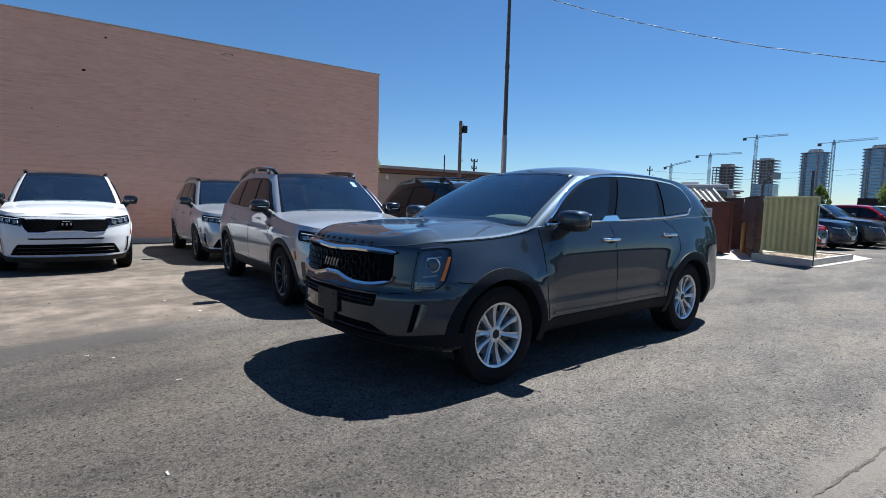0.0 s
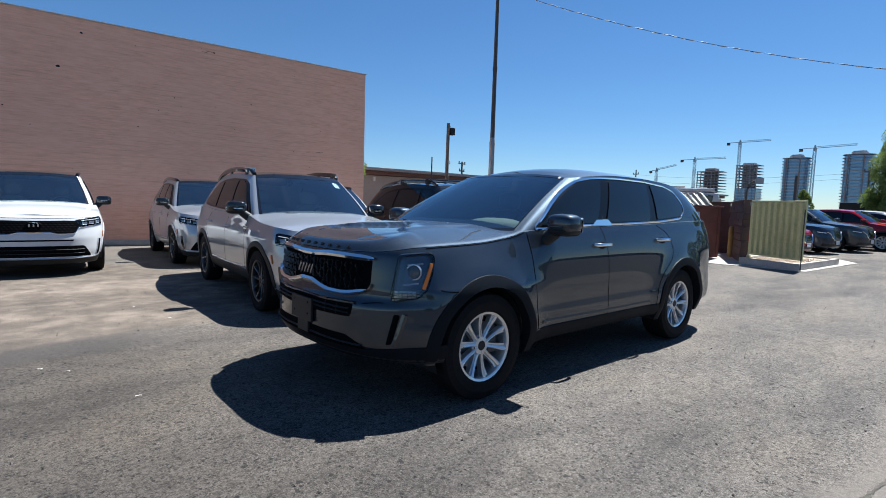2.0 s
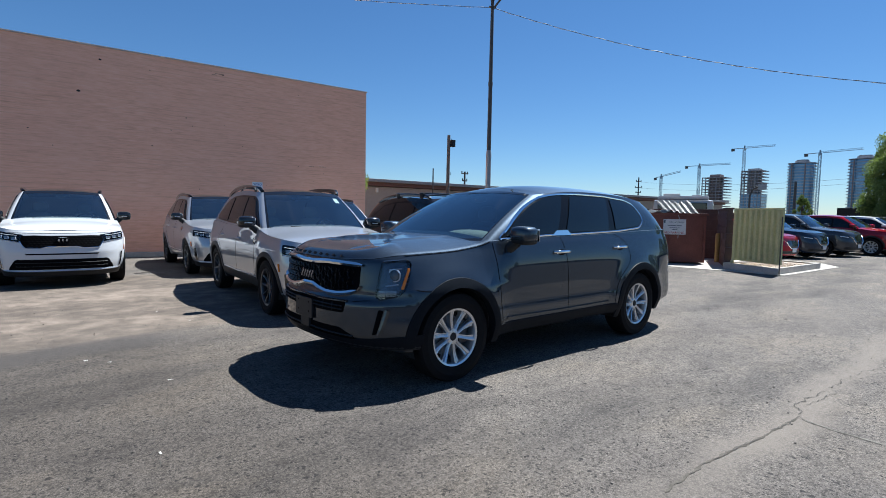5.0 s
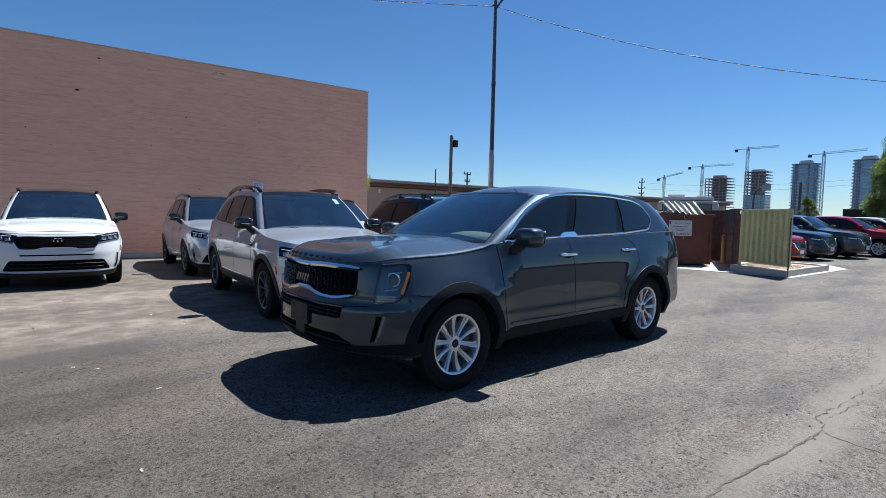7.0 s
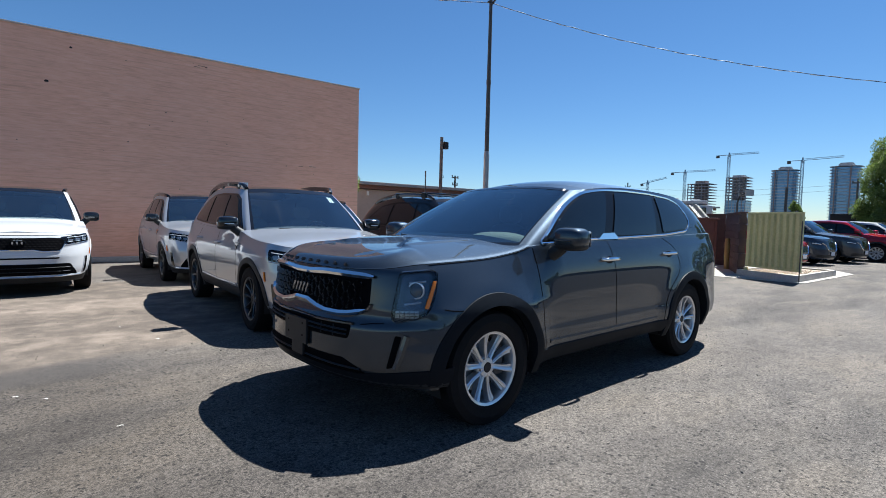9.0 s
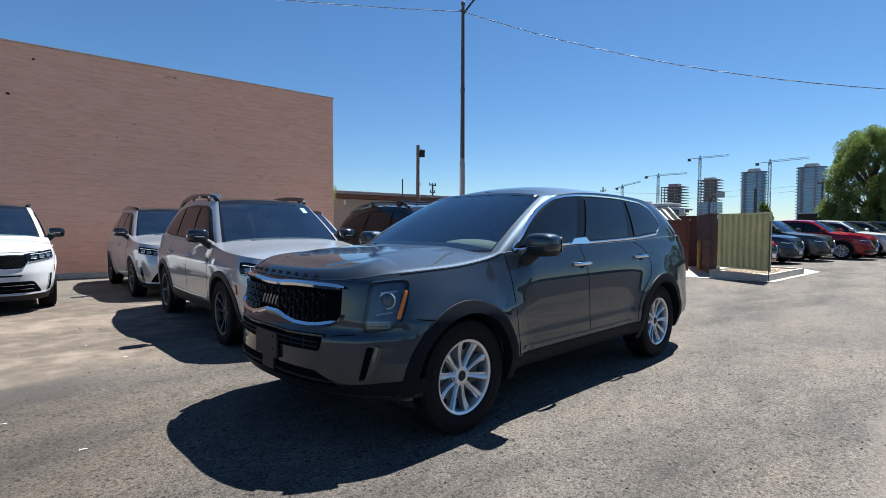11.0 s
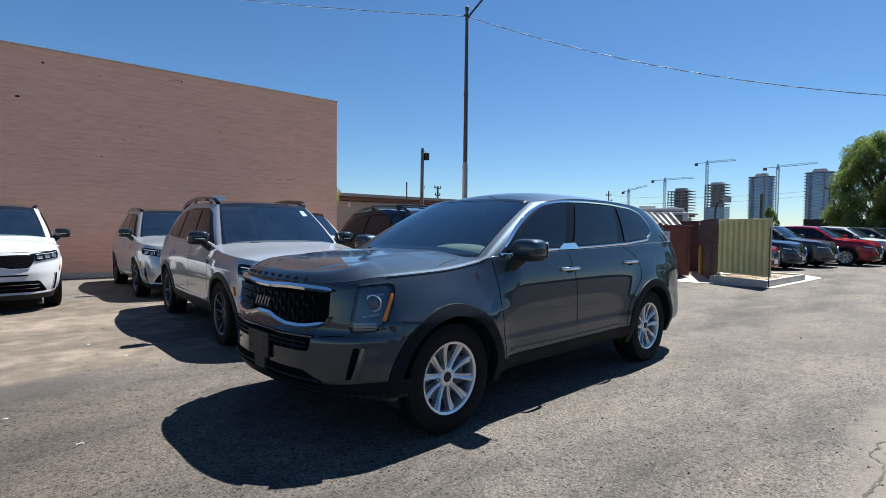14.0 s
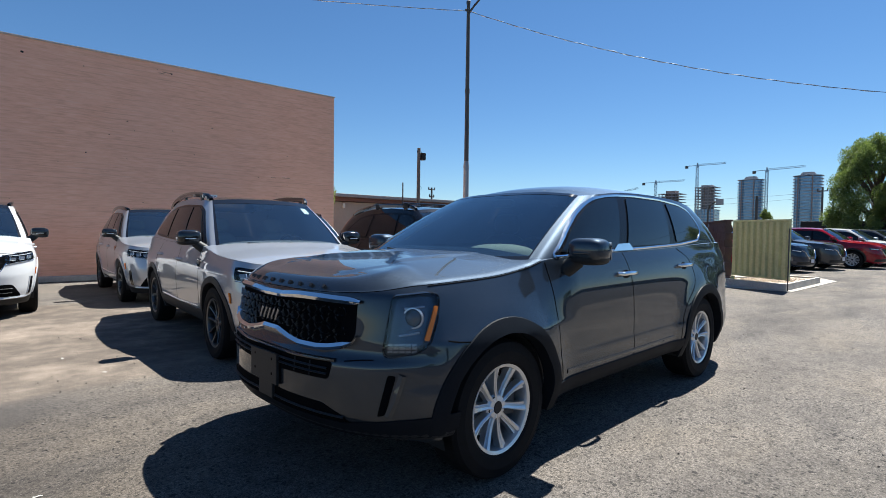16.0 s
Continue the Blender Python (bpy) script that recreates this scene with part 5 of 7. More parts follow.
    # underside, cabin and wheels
    part("underbody", box((g["nose"] - g["tail"] - 0.5, 1.1, 0.2), ((g["nose"] + g["tail"]) / 2, 0, 0.37), bevel=0.04), BLACK_PLASTIC, c)
    cx = hs.at(0, 0).x
    cz = hs.at(0, 0).z
    part("dashboard", blob((0.75, 1.5, 0.22), (cx - 0.42, 0, cz - 0.12), 3.2, 24, 10), g.get("dash_mat") or DASH, c, smooth=True)
    part("cabin_floor", box((3.0, 1.5, 0.05), (-0.4, 0, 0.62)), DASH, c)
    seat_mat = g.get("seat_mat") or DASH
    for sy in (-0.38, 0.38):
        seat = part("seat", blob((0.22, 0.5, 0.72), (cx - 1.42, sy, cz - 0.18), 3.5, 16, 12), seat_mat, c, smooth=True)
        part("headrest", blob((0.13, 0.28, 0.2), (cx - 1.46, sy, cz + 0.27), 3.0, 14, 8), seat_mat, seat, smooth=True)
    ring = [(cx - 0.78 - 0.07 * math.sin(a), 0.38 + 0.18 * math.cos(a), cz - 0.02 + 0.17 * math.sin(a)) for a in [2 * math.pi * k / 28 for k in range(29)]]
    part("steering_wheel", tube(ring, 0.017, 8, False), DASH, c, smooth=True)
    part("rear_view_mirror", blob((0.05, 0.24, 0.07), hs.at(0, 0.86) + Vector((-0.12, 0, -0.02)), 3, 12, 8), BLACK_PLASTIC, c, smooth=True)
    for sx in (1, -1):
        for sy in (1, -1):
            make_wheel(c, sx * wb, sy * g["track"], R, g["rim"], g["tyre_w"], g["wheels"], sy, 0.35 + sx * 0.4 + sy)
    if g.get('plain_cabin'):
        return c, sh, hs
    # wipers
    for y0, y1 in ((0.62, 0.02), (-0.05, -0.6)):
        a, b = hs.at(abs(y0) * 2.2, 0.03, 0.012, 1 if y0 > 0 else -1), hs.at(abs(y1) * 2.2, 0.075, 0.012, 1 if y1 > 0 else -1)
        part("wiper", tube([a, a.lerp(b, 0.5) + Vector((0.01, 0, 0.004)), b], 0.009, 6), BLACK_PLASTIC, c)
    # rear lamps
    for sign in (1, -1):
        s0 = sh.length - 0.62
        part("rear_lamp", patch(rounded([(s0 - 0.32, 0.86), (s0 - 0.02, 0.84), (s0 - 0.02, 1.12), (s0 - 0.25, 1.12)], 0.05), lambda a, b, off, sign=sign: sh.at(sign * a, b, off), 0.06, 0.01, 0.02), RED_LENS, c)
    return c, sh, hs
# ---- the large dark grey SUV ----
BIG = dict(
    contour=[(2.33, 0), (2.325, 0.25), (2.29, 0.48), (2.225, 0.66), (2.12, 0.81), (1.98, 0.91), (1.82, 0.955), (1.5, 0.975), (0.9, 0.982), (0, 0.985), (-0.9, 0.985), (-1.6, 0.98), (-2.05, 0.965), (-2.33, 0.91), (-2.49, 0.79), (-2.57, 0.58), (-2.60, 0.3), (-2.61, 0)],
    front=[(0.2, 0.13), (0.34, 0.05), (0.40, 0.012), (0.45, 0.002), (0.60, 0.0), (0.66, 0.003), (0.69, 0.009), (0.715, 0.028), (0.745, 0.042), (0.82, 0.048), (0.95, 0.056), (1.01, 0.062), (1.06, 0.10), (1.3, 0.3)],
    side=[(0.2, 0.09), (0.345, 0.03), (0.42, 0.006), (0.49, 0.0), (0.54, 0.0006), (0.562, 0.002), (0.588, 0.0062), (0.612, 0.0074), (0.70, 0.0078), (0.82, 0.0080), (0.92, 0.0092), (0.965, 0.0125), (1.01, 0.0185), (1.06, 0.0285), (1.11, 0.0415), (1.15, 0.055), (1.2, 0.078), (1.35, 0.11)],
    rear=[(0.2, 0.12), (0.4, 0.02), (0.6, 0.0), (0.75, 0.03), (0.95, 0.05), (1.25, 0.10)],
    top=[(2.34, 1.015), (2.2, 1.03), (2.0, 1.06), (1.8, 1.07), (1.45, 1.085), (1.1, 1.125), (0.95, 1.165), (0.7, 1.18), (0, 1.195), (-0.9, 1.215), (-1.6, 1.24), (-2.2, 1.25), (-2.62, 1.25)],
    low=[(2.34, 0.335), (2.1, 0.335), (1.95, 0.31), (1.0, 0.33), (0.85, 0.345), (-0.85, 0.345), (-1.9, 0.33), (-2.1, 0.38), (-2.62, 0.40)],
    nose=2.33, tail=-2.61, half=0.985, wb=2.90, R=0.375, arch=0.425, track=0.858, rim=0.238, tyre_w=0.235, wheels="silver",
    cowl=0.98, crown=[(-2.33, 0.0), (-2.0, 0.006), (-1.5, 0.012), (-1.15, 0.010), (-0.95, 0.006)], roll=(0.050, 0.085, 0.072, 0.44),
    ridge=[(-2.3, 0.40), (-2.0, 0.42), (-1.5, 0.43), (-0.95, 0.46)], ridge_h=0.012, ridge_from=2.2,
    house_low=[(1.22, 0, 1.135), (1.19, 0.38, 1.14), (1.115, 0.665, 1.15), (1.06, 0.775, 1.154), (1.028, 0.822, 1.156), (0.99, 0.858, 1.159), (0.90, 0.883, 1.165), (0.76, None, 1.172), (0.2, None, 1.19), (-0.9, None, 1.215), (-1.7, None, 1.24), (-2.12, None, 1.25), (-2.37, 0.735, 1.25), (-2.465, 0.42, 1.25), (-2.49, 0, 1.25)],
    house_high=[(0.27, 0, 1.65), (0.255, 0.33, 1.646), (0.222, 0.56, 1.628), (0.200, 0.618, 1.615), (0.182, 0.645, 1.612), (0.148, 0.666, 1.614), (0.07, 0.684, 1.623), (-0.03, 0.697, 1.635), (-0.4, 0.712, 1.665), (-1.0, 0.715, 1.668), (-1.55, 0.70, 1.644), (-1.93, 0.665, 1.60), (-2.11, 0.56, 1.58), (-2.17, 0.3, 1.582), (-2.18, 0, 1.585)],
    pillar=3.55, roof_crown=0.084, bulge=0.022,
    dlo=[(0.885, 1.172), (0.745, 1.254), (0.61, 1.343), (0.435, 1.446), (0.285, 1.520), (0.115, 1.586), (-0.06, 1.615), (-0.21, 1.628), (-0.50, 1.637), (-0.97, 1.632), (-1.41, 1.602), (-1.59, 1.555), (-1.70, 1.43), (-1.71, 1.345), (-1.585, 1.272), (-1.1, 1.238), (-0.35, 1.215), (0.2, 1.205)], dlo_r=0.05,
    panes=[[(0.80, 1.198), (0.72, 1.244), (0.595, 1.327), (0.42, 1.429), (0.27, 1.502), (0.10, 1.568), (-0.06, 1.594), (-0.19, 1.604), (0.04, 1.222), (0.3, 1.217)], [(-0.33, 1.610), (-1.0, 1.608), (-0.90, 1.245), (-0.11, 1.230)], [(-1.08, 1.604), (-1.40, 1.578), (-1.562, 1.535), (-1.662, 1.41), (-1.67, 1.35), (-1.57, 1.293), (-1.1, 1.262), (-1.05, 1.257)]],
    chrome=True, chrome_step=[(0.13, 1.2), (0.05, 1.246), (-0.13, 1.252), (-0.17, 1.222), (-0.18, 1.2)],
    seams=[[(0.965, 1.15), (0.955, 0.95), (0.945, 0.7), (0.925, 0.45), (0.9, 0.38)], [(0.02, 1.19), (-0.03, 1.0), (-0.06, 0.75), (-0.06, 0.5), (-0.05, 0.38)], [(-0.98, 1.21), (-1.16, 1.12), (-1.22, 1.0), (-1.18, 0.88), (-1.0, 0.72), (-0.92, 0.55), (-0.9, 0.4)], [(1.86, 0.80), (1.8, 0.79), (1.74, 0.785)]],
    handles=[(0.05, 1.045), (-1.03, 1.065)], sill_h=0.10, sill_line=[(0.86, 0.478), (0, 0.47), (-0.79, 0.472)],
    mirror=(0.73, 1.05, 1.222), clad_w=0.08, flare=0.022, shoulder=0.062, swell=(0.030, 0.47, 0.375, 0.13), levels=[0.2, 0.27] + [0.33 + 0.0165 * k for k in range(58)],
)
LAMP_GREY = plain("lamp_chrome_grey", (0.55, 0.58, 0.64), 0.2, 0.6, vary=0.3, scale=30)
GREY_PAINT = car_paint("dark_grey_metallic_paint", (0.032, 0.041, 0.055), 1.0, 0.48, 0.35, 0.002, 1.56)
BIG["screen_mat"] = glass_dark("dark_windscreen_glass", 0.5, ior=2.7, sky_sheen=0.008)
BIG["clad_mat"] = plain("satin_dark_trim", (0.009, 0.011, 0.015), 0.5, vary=0.15, spec=0.06)


BIG_TOP = curve1(sorted((-x, z) for x, z in BIG["top"]))


def big_suv():
    c, sh, hs = car(BIG, GREY_PAINT, pose(0, 0, 0), "dark grey metallic large SUV with chrome window trim, parked across", name="car")

    def F(a, b, off=0.0):
        return sh.at(a, b, off)
    # grille: backing, honeycomb bars, bright frame
    up = [(-0.68, 0.985), (-0.45, 0.995), (-0.2, 0.99), (0, 0.98), (0.2, 0.99), (0.45, 0.995), (0.68, 0.985)]
    dn = [(0.675, 0.83), (0.655, 0.79), (0.58, 0.767), (0.44, 0.752), (0.30, 0.752), (0.2, 0.765), (0.08, 0.79), (-0.08, 0.79), (-0.2, 0.765), (-0.30, 0.752), (-0.44, 0.752), (-0.58, 0.767), (-0.655, 0.79), (-0.675, 0.83)]
    part("grille_backing", patch(up + dn, F, 0.06, 0.004, 0.01), BODY_SEAM, c)
    bm = bmesh.new()
    cw, ch = 0.098, 0.047
    for r in range(-1, 7):
        for k in range(-8, 9):
            x = (k + (0.5 if r % 2 else 0)) * cw
            z = 0.745 + r * ch * 1.0
            if abs(x) > 0.635 or z < 0.765 or z > 0.972 or (abs(x) > 0.58 and z < 0.80) or (abs(x) < 0.17 and z < 0.80):
                continue
            hexa = [(x - cw * 0.44, z), (x - cw * 0.22, z + ch * 0.46), (x + cw * 0.22, z + ch * 0.46), (x + cw * 0.44, z), (x + cw * 0.22, z - ch * 0.46), (x - cw * 0.22, z - ch * 0.46)]
            inner = [(lerp(x, a, 0.86), lerp(z, b, 0.80)) for a, b in hexa]
            o = [bm.verts.new(F(a, b, 0.012)) for a, b in hexa]
            t2 = [bm.verts.new(F(lerp(x, a, 0.95), lerp(z, b, 0.92), 0.022)) for a, b in hexa]
            i = [bm.verts.new(F(a, b, 0.006)) for a, b in inner]
            for q in range(6):
                w = (q + 1) % 6
                bm.faces.new((o[q], o[w], t2[w], t2[q]))
                bm.faces.new((t2[q], t2[w], i[w], i[q]))
    part("grille_mesh", fixed_normals(bm), plain("grille_dark", (0.26, 0.26, 0.265), 0.25, 0.9, coat=0.8), c, "gloss black honeycomb grille mesh")
    U = [(-0.705, 0.986), (-0.60, 0.992), (-0.45, 0.996), (-0.3, 0.997), (-0.2, 0.992), (-0.1, 0.984), (0.1, 0.984), (0.2, 0.992), (0.3, 0.997), (0.45, 0.996), (0.60, 0.992), (0.705, 0.986)]
    wu = [lerp(0.014, 0.036, min(1, (0.705 - abs(a)) / 0.05)) for a, b in dense(U, 0.03)]
    part("grille_bar", ribbon(dense(U, 0.03), F, wu, 0.034, 0.034), CHROME, c, "bright upper grille bar")
    D = [(-0.69, 0.822), (-0.672, 0.795), (-0.62, 0.775), (-0.52, 0.757), (-0.44, 0.750), (-0.30, 0.750), (-0.2, 0.765), (-0.08, 0.793), (0.08, 0.793), (0.2, 0.765), (0.30, 0.750), (0.44, 0.750), (0.52, 0.757), (0.62, 0.775), (0.672, 0.795), (0.69, 0.822)]
    wd = [lerp(0.010, 0.032, min(1, (0.69 - abs(a)) / 0.06)) for a, b in dense(D, 0.03)]
    part("grille_bar", ribbon(dense(D, 0.03), F, wd, 0.036, 0.036), CHROME, c, "bright lower grille bar")
    # badge as plain strokes
    bd = bmesh.new()
    for (a0, b0), (a1, b1) in (((-0.11, 0.84), (-0.08, 0.90)), ((-0.065, 0.84), (-0.035, 0.90)), ((-0.02, 0.84), (0.01, 0.90)), ((0.025, 0.84), (0.055, 0.90)), ((0.07, 0.84), (0.10, 0.90))):
        tube_into(bd, [F(a0, b0, 0.032), F((a0 + a1) / 2, (b0 + b1) / 2, 0.034), F(a1, b1, 0.032)], 0.0085, 6)
    part("badge", bd, plain("badge_silver", (0.35, 0.35, 0.36), 0.25, 0.9), c, "dull silver badge strokes")
    # bonnet edge letters as plain blocks
    for k in range(9):
        y = -0.42 + 0.105 * k
        p = F(sh.s_of_y(y), 1.012, 0.0)
        lean = pose(p.x - 0.022, p.y, 1.045, 0, -32, -math.degrees(math.asin(max(-1, min(1, y / 1.6)))))
        part("letter_block", box((0.006, 0.036, 0.020), bevel=0.002), BLACK_PLASTIC, c).matrix_basis = lean
    # bumper openings
    part("upper_intake", patch(rounded([(-0.545, 0.605), (-0.2, 0.598), (0.2, 0.598), (0.545, 0.605), (0.565, 0.69), (0.3, 0.685), (-0.3, 0.685), (-0.565, 0.69)], 0.02), F, 0.06, 0.003, 0.008), BODY_SEAM, c)
    for z in (0.63, 0.657):
        part("intake_slat", ribbon(dense([(-0.54, z), (0, z), (0.54, z)], 0.06), F, 0.010, 0.014, 0.014), BLACK_PLASTIC, c)
    for y in (-0.42, -0.3, 0.3, 0.42):
        part("intake_fin", ribbon(dense([(y, 0.61), (y, 0.68)], 0.03), F, 0.006, 0.010, 0.012), BLACK_PLASTIC, c)
    part("intake_lip", ribbon(dense([(-0.58, 0.70), (-0.3, 0.694), (0.3, 0.694), (0.58, 0.70)], 0.05), F, 0.014, 0.014, 0.016), GREY_PAINT, c, "body-colour lip over the intake", smooth=True)
    part("lower_valance", patch([(-1.22, 0.338), (1.22, 0.338), (1.22, 0.452), (0.95, 0.436), (0.64, 0.404), (-0.64, 0.404), (-0.95, 0.436), (-1.22, 0.452)], F, 0.05, 0.007, 0.012), BIG["clad_mat"], c, "black lower bumper valance", smooth=True)
    part("lower_intake", patch(rounded([(-0.70, 0.385), (0.70, 0.385), (0.62, 0.44), (0.5, 0.485), (-0.5, 0.485), (-0.62, 0.44)], 0.02), F, 0.08, 0.003, 0.008), BODY_SEAM, c)
    part("intake_slat", ribbon(dense([(-0.64, 0.43), (0, 0.437), (0.64, 0.43)], 0.06), F, 0.012, 0.014, 0.014), BLACK_PLASTIC, c)
    lip = [(-1.25, 0.345), (-0.9, 0.35), (-0.5, 0.362), (0.5, 0.362), (0.9, 0.35), (1.25, 0.345)]
    part("chin_spoiler", ribbon(dense(lip, 0.05), F, 0.04, 0.008, 0.04), BLACK_PLASTIC, c, "black chin spoiler")
    plate = part("plate_bracket", box((0.02, 0.31, 0.165), F(0, 0.585, 0.012), bevel=0.006), BLACK_PLASTIC, c, "empty black plate bracket")
    part("bracket_lower", box((0.02, 0.16, 0.10), F(0.02, 0.47, 0.010), bevel=0.006), BLACK_PLASTIC, c)
    for y in (-0.1, 0.1):
        for z in (0.555, 0.635):
            part("bracket_hole", tube([F(y, z, 0.018), F(y, z, 0.0235)], 0.008, 8), BODY_SEAM, plate)
    for sign in (1, -1):
        def H(a, b, off=0.0, sign=sign):
            return sh.at(sign * a, b, off)
        s0, s1 = sh.s_of_y(0.755), sh.s_of_x(1.885)
        w = s1 - s0
        outline = [(s0 + w * 0.26, 1.022), (s1 - 0.06, 1.036), (s1, 1.025), (s1 - 0.028, 0.91), (s1 - 0.07, 0.80), (s1 - 0.13, 0.752), (s0 + w * 0.17, 0.732), (s0 + w * 0.135, 0.765)]
        part("headlight", patch(rounded(outline, 0.03), H, 0.03, 0.002, 0.006), plain("lamp_housing", (0.025, 0.027, 0.032), 0.25, 0.4, vary=0.3, scale=20), c, "clear vertical headlight with amber marker")
        part("lamp_border", ribbon(dense(rounded(outline, 0.03) + [rounded(outline, 0.03)[0]], 0.03)[:-1], H, 0.009, 0.038, 0.05, True), GLOSS_BLACK, c)
        # bowl colour is lightened and blued for the sky that the cover reflects
        mid_l = [(lerp(s0 + w * 0.56, a, 0.82), lerp(0.89, b, 0.86)) for a, b in outline]
        part("lamp_bowl", patch(rounded(mid_l, 0.03), H, 0.03, 0.006, 0.004), plain("lamp_bowl_grey", (0.07, 0.08, 0.10), 0.12, 0.6, vary=0.5, scale=22), c)
        ctr = H(s0 + w * 0.57, 0.915, 0.008)
        nrm = (H(s0 + w * 0.57, 0.915, 0.1) - ctr).normalized()
        aim = (nrm + Vector((0.8, 0, 0))).normalized()
        rot = aim.to_track_quat('Y', 'Z').to_matrix().to_4x4()
        lens = lathe([(0.001, 0.03), (0.022, 0.025), (0.036, 0.012), (0.04, 0.0)], 24)
        lens.transform(Matrix.Translation(ctr) @ rot)
        part("projector_lens", lens, plain("projector_glass", (0.10, 0.11, 0.12), 0.03, 0.2), c, "round projector lens", smooth=True)
        ring = lathe([(0.042, 0.0), (0.045, 0.010), (0.051, 0.009), (0.054, 0.0)], 28)
        ring.transform(Matrix.Translation(ctr) @ rot)
        part("projector_ring", ring, LAMP_GREY, c, smooth=True)
        part("lamp_bar", ribbon(dense([(s0 + w * 0.44, 0.958), (s0 + w * 0.76, 0.966)], 0.03), H, 0.010, 0.010, 0.01), LAMP_GREY, c)
        part("lamp_bar", ribbon(dense([(s0 + w * 0.36, 0.832), (s0 + w * 0.66, 0.845)], 0.03), H, 0.010, 0.012, 0.012), LAMP_GREY, c)
        for r in range(3):
            for k in range(5):
                q = (s0 + w * (0.20 + 0.085 * k), 0.752 + 0.016 * r)
                part("reflector_cell", patch([(q[0], q[1]), (q[0] + w * 0.072, q[1] + 0.001), (q[0] + w * 0.072, q[1] + 0.013), (q[0], q[1] + 0.012)], H, 0.1, 0.009, 0.006), CELL_GREY, c)
        part("amber_marker", patch(rounded([(s1 - 0.104, 0.815), (s1 - 0.082, 0.812), (s1 - 0.022, 0.972), (s1 - 0.042, 0.972)], 0.006), H, 0.05, 0.041, 0.012), AMBER, c, "amber side marker")
        part("headlight_cover", patch(rounded(outline, 0.03), H, 0.03, 0.036, 0.034), CLEAR, c, "clear lamp cover", smooth=True)
        sb = sh.s_of_y(0.80)
        part("air_slot", patch(rounded([(sb - 0.035, 0.45), (sb + 0.005, 0.46), (sb + 0.055, 0.645), (sb + 0.015, 0.65)], 0.012), H, 0.04, 0.002, 0.01), BODY_SEAM, c)
        part("slot_fin", ribbon(dense([(sb + 0.02, 0.455), (sb + 0.05, 0.53), (sb + 0.085, 0.65)], 0.04), H, 0.036, 0.020, 0.02), GREY_PAINT, c)
        part("bonnet_seam", ribbon([(x, BIG_TOP(-x) - 0.004) for x in np.linspace(1.93, 0.99, 40)], lambda a, b, off=0.0, sign=sign: sh.side_point(a, b, off, sign), 0.006, 0.0022, 0.004), BODY_SEAM, c)
        part("bumper_seam", ribbon(dense([(s0, 0.715), (s0 - 0.06, 0.712), (sh.s_of_y(0.62), 0.70)], 0.03), H, 0.005, 0.0015, 0.004), BODY_SEAM, c)
    # pale pad lying on the dashboard
    part("dash_pad", blob((0.44, 0.52, 0.15), (0.72, 0.33, 1.172), 2.3, 18, 10), plain("pale_green_cloth", (0.42, 0.50, 0.45), 0.8), c, "pale green pad behind the windscreen", smooth=True)
    part("antenna_fin", blob((0.16, 0.04, 0.07), (-1.75, 0, 1.665), 2.2, 12, 8, 0.6), GREY_PAINT, c, smooth=True)
    return c


big_suv()

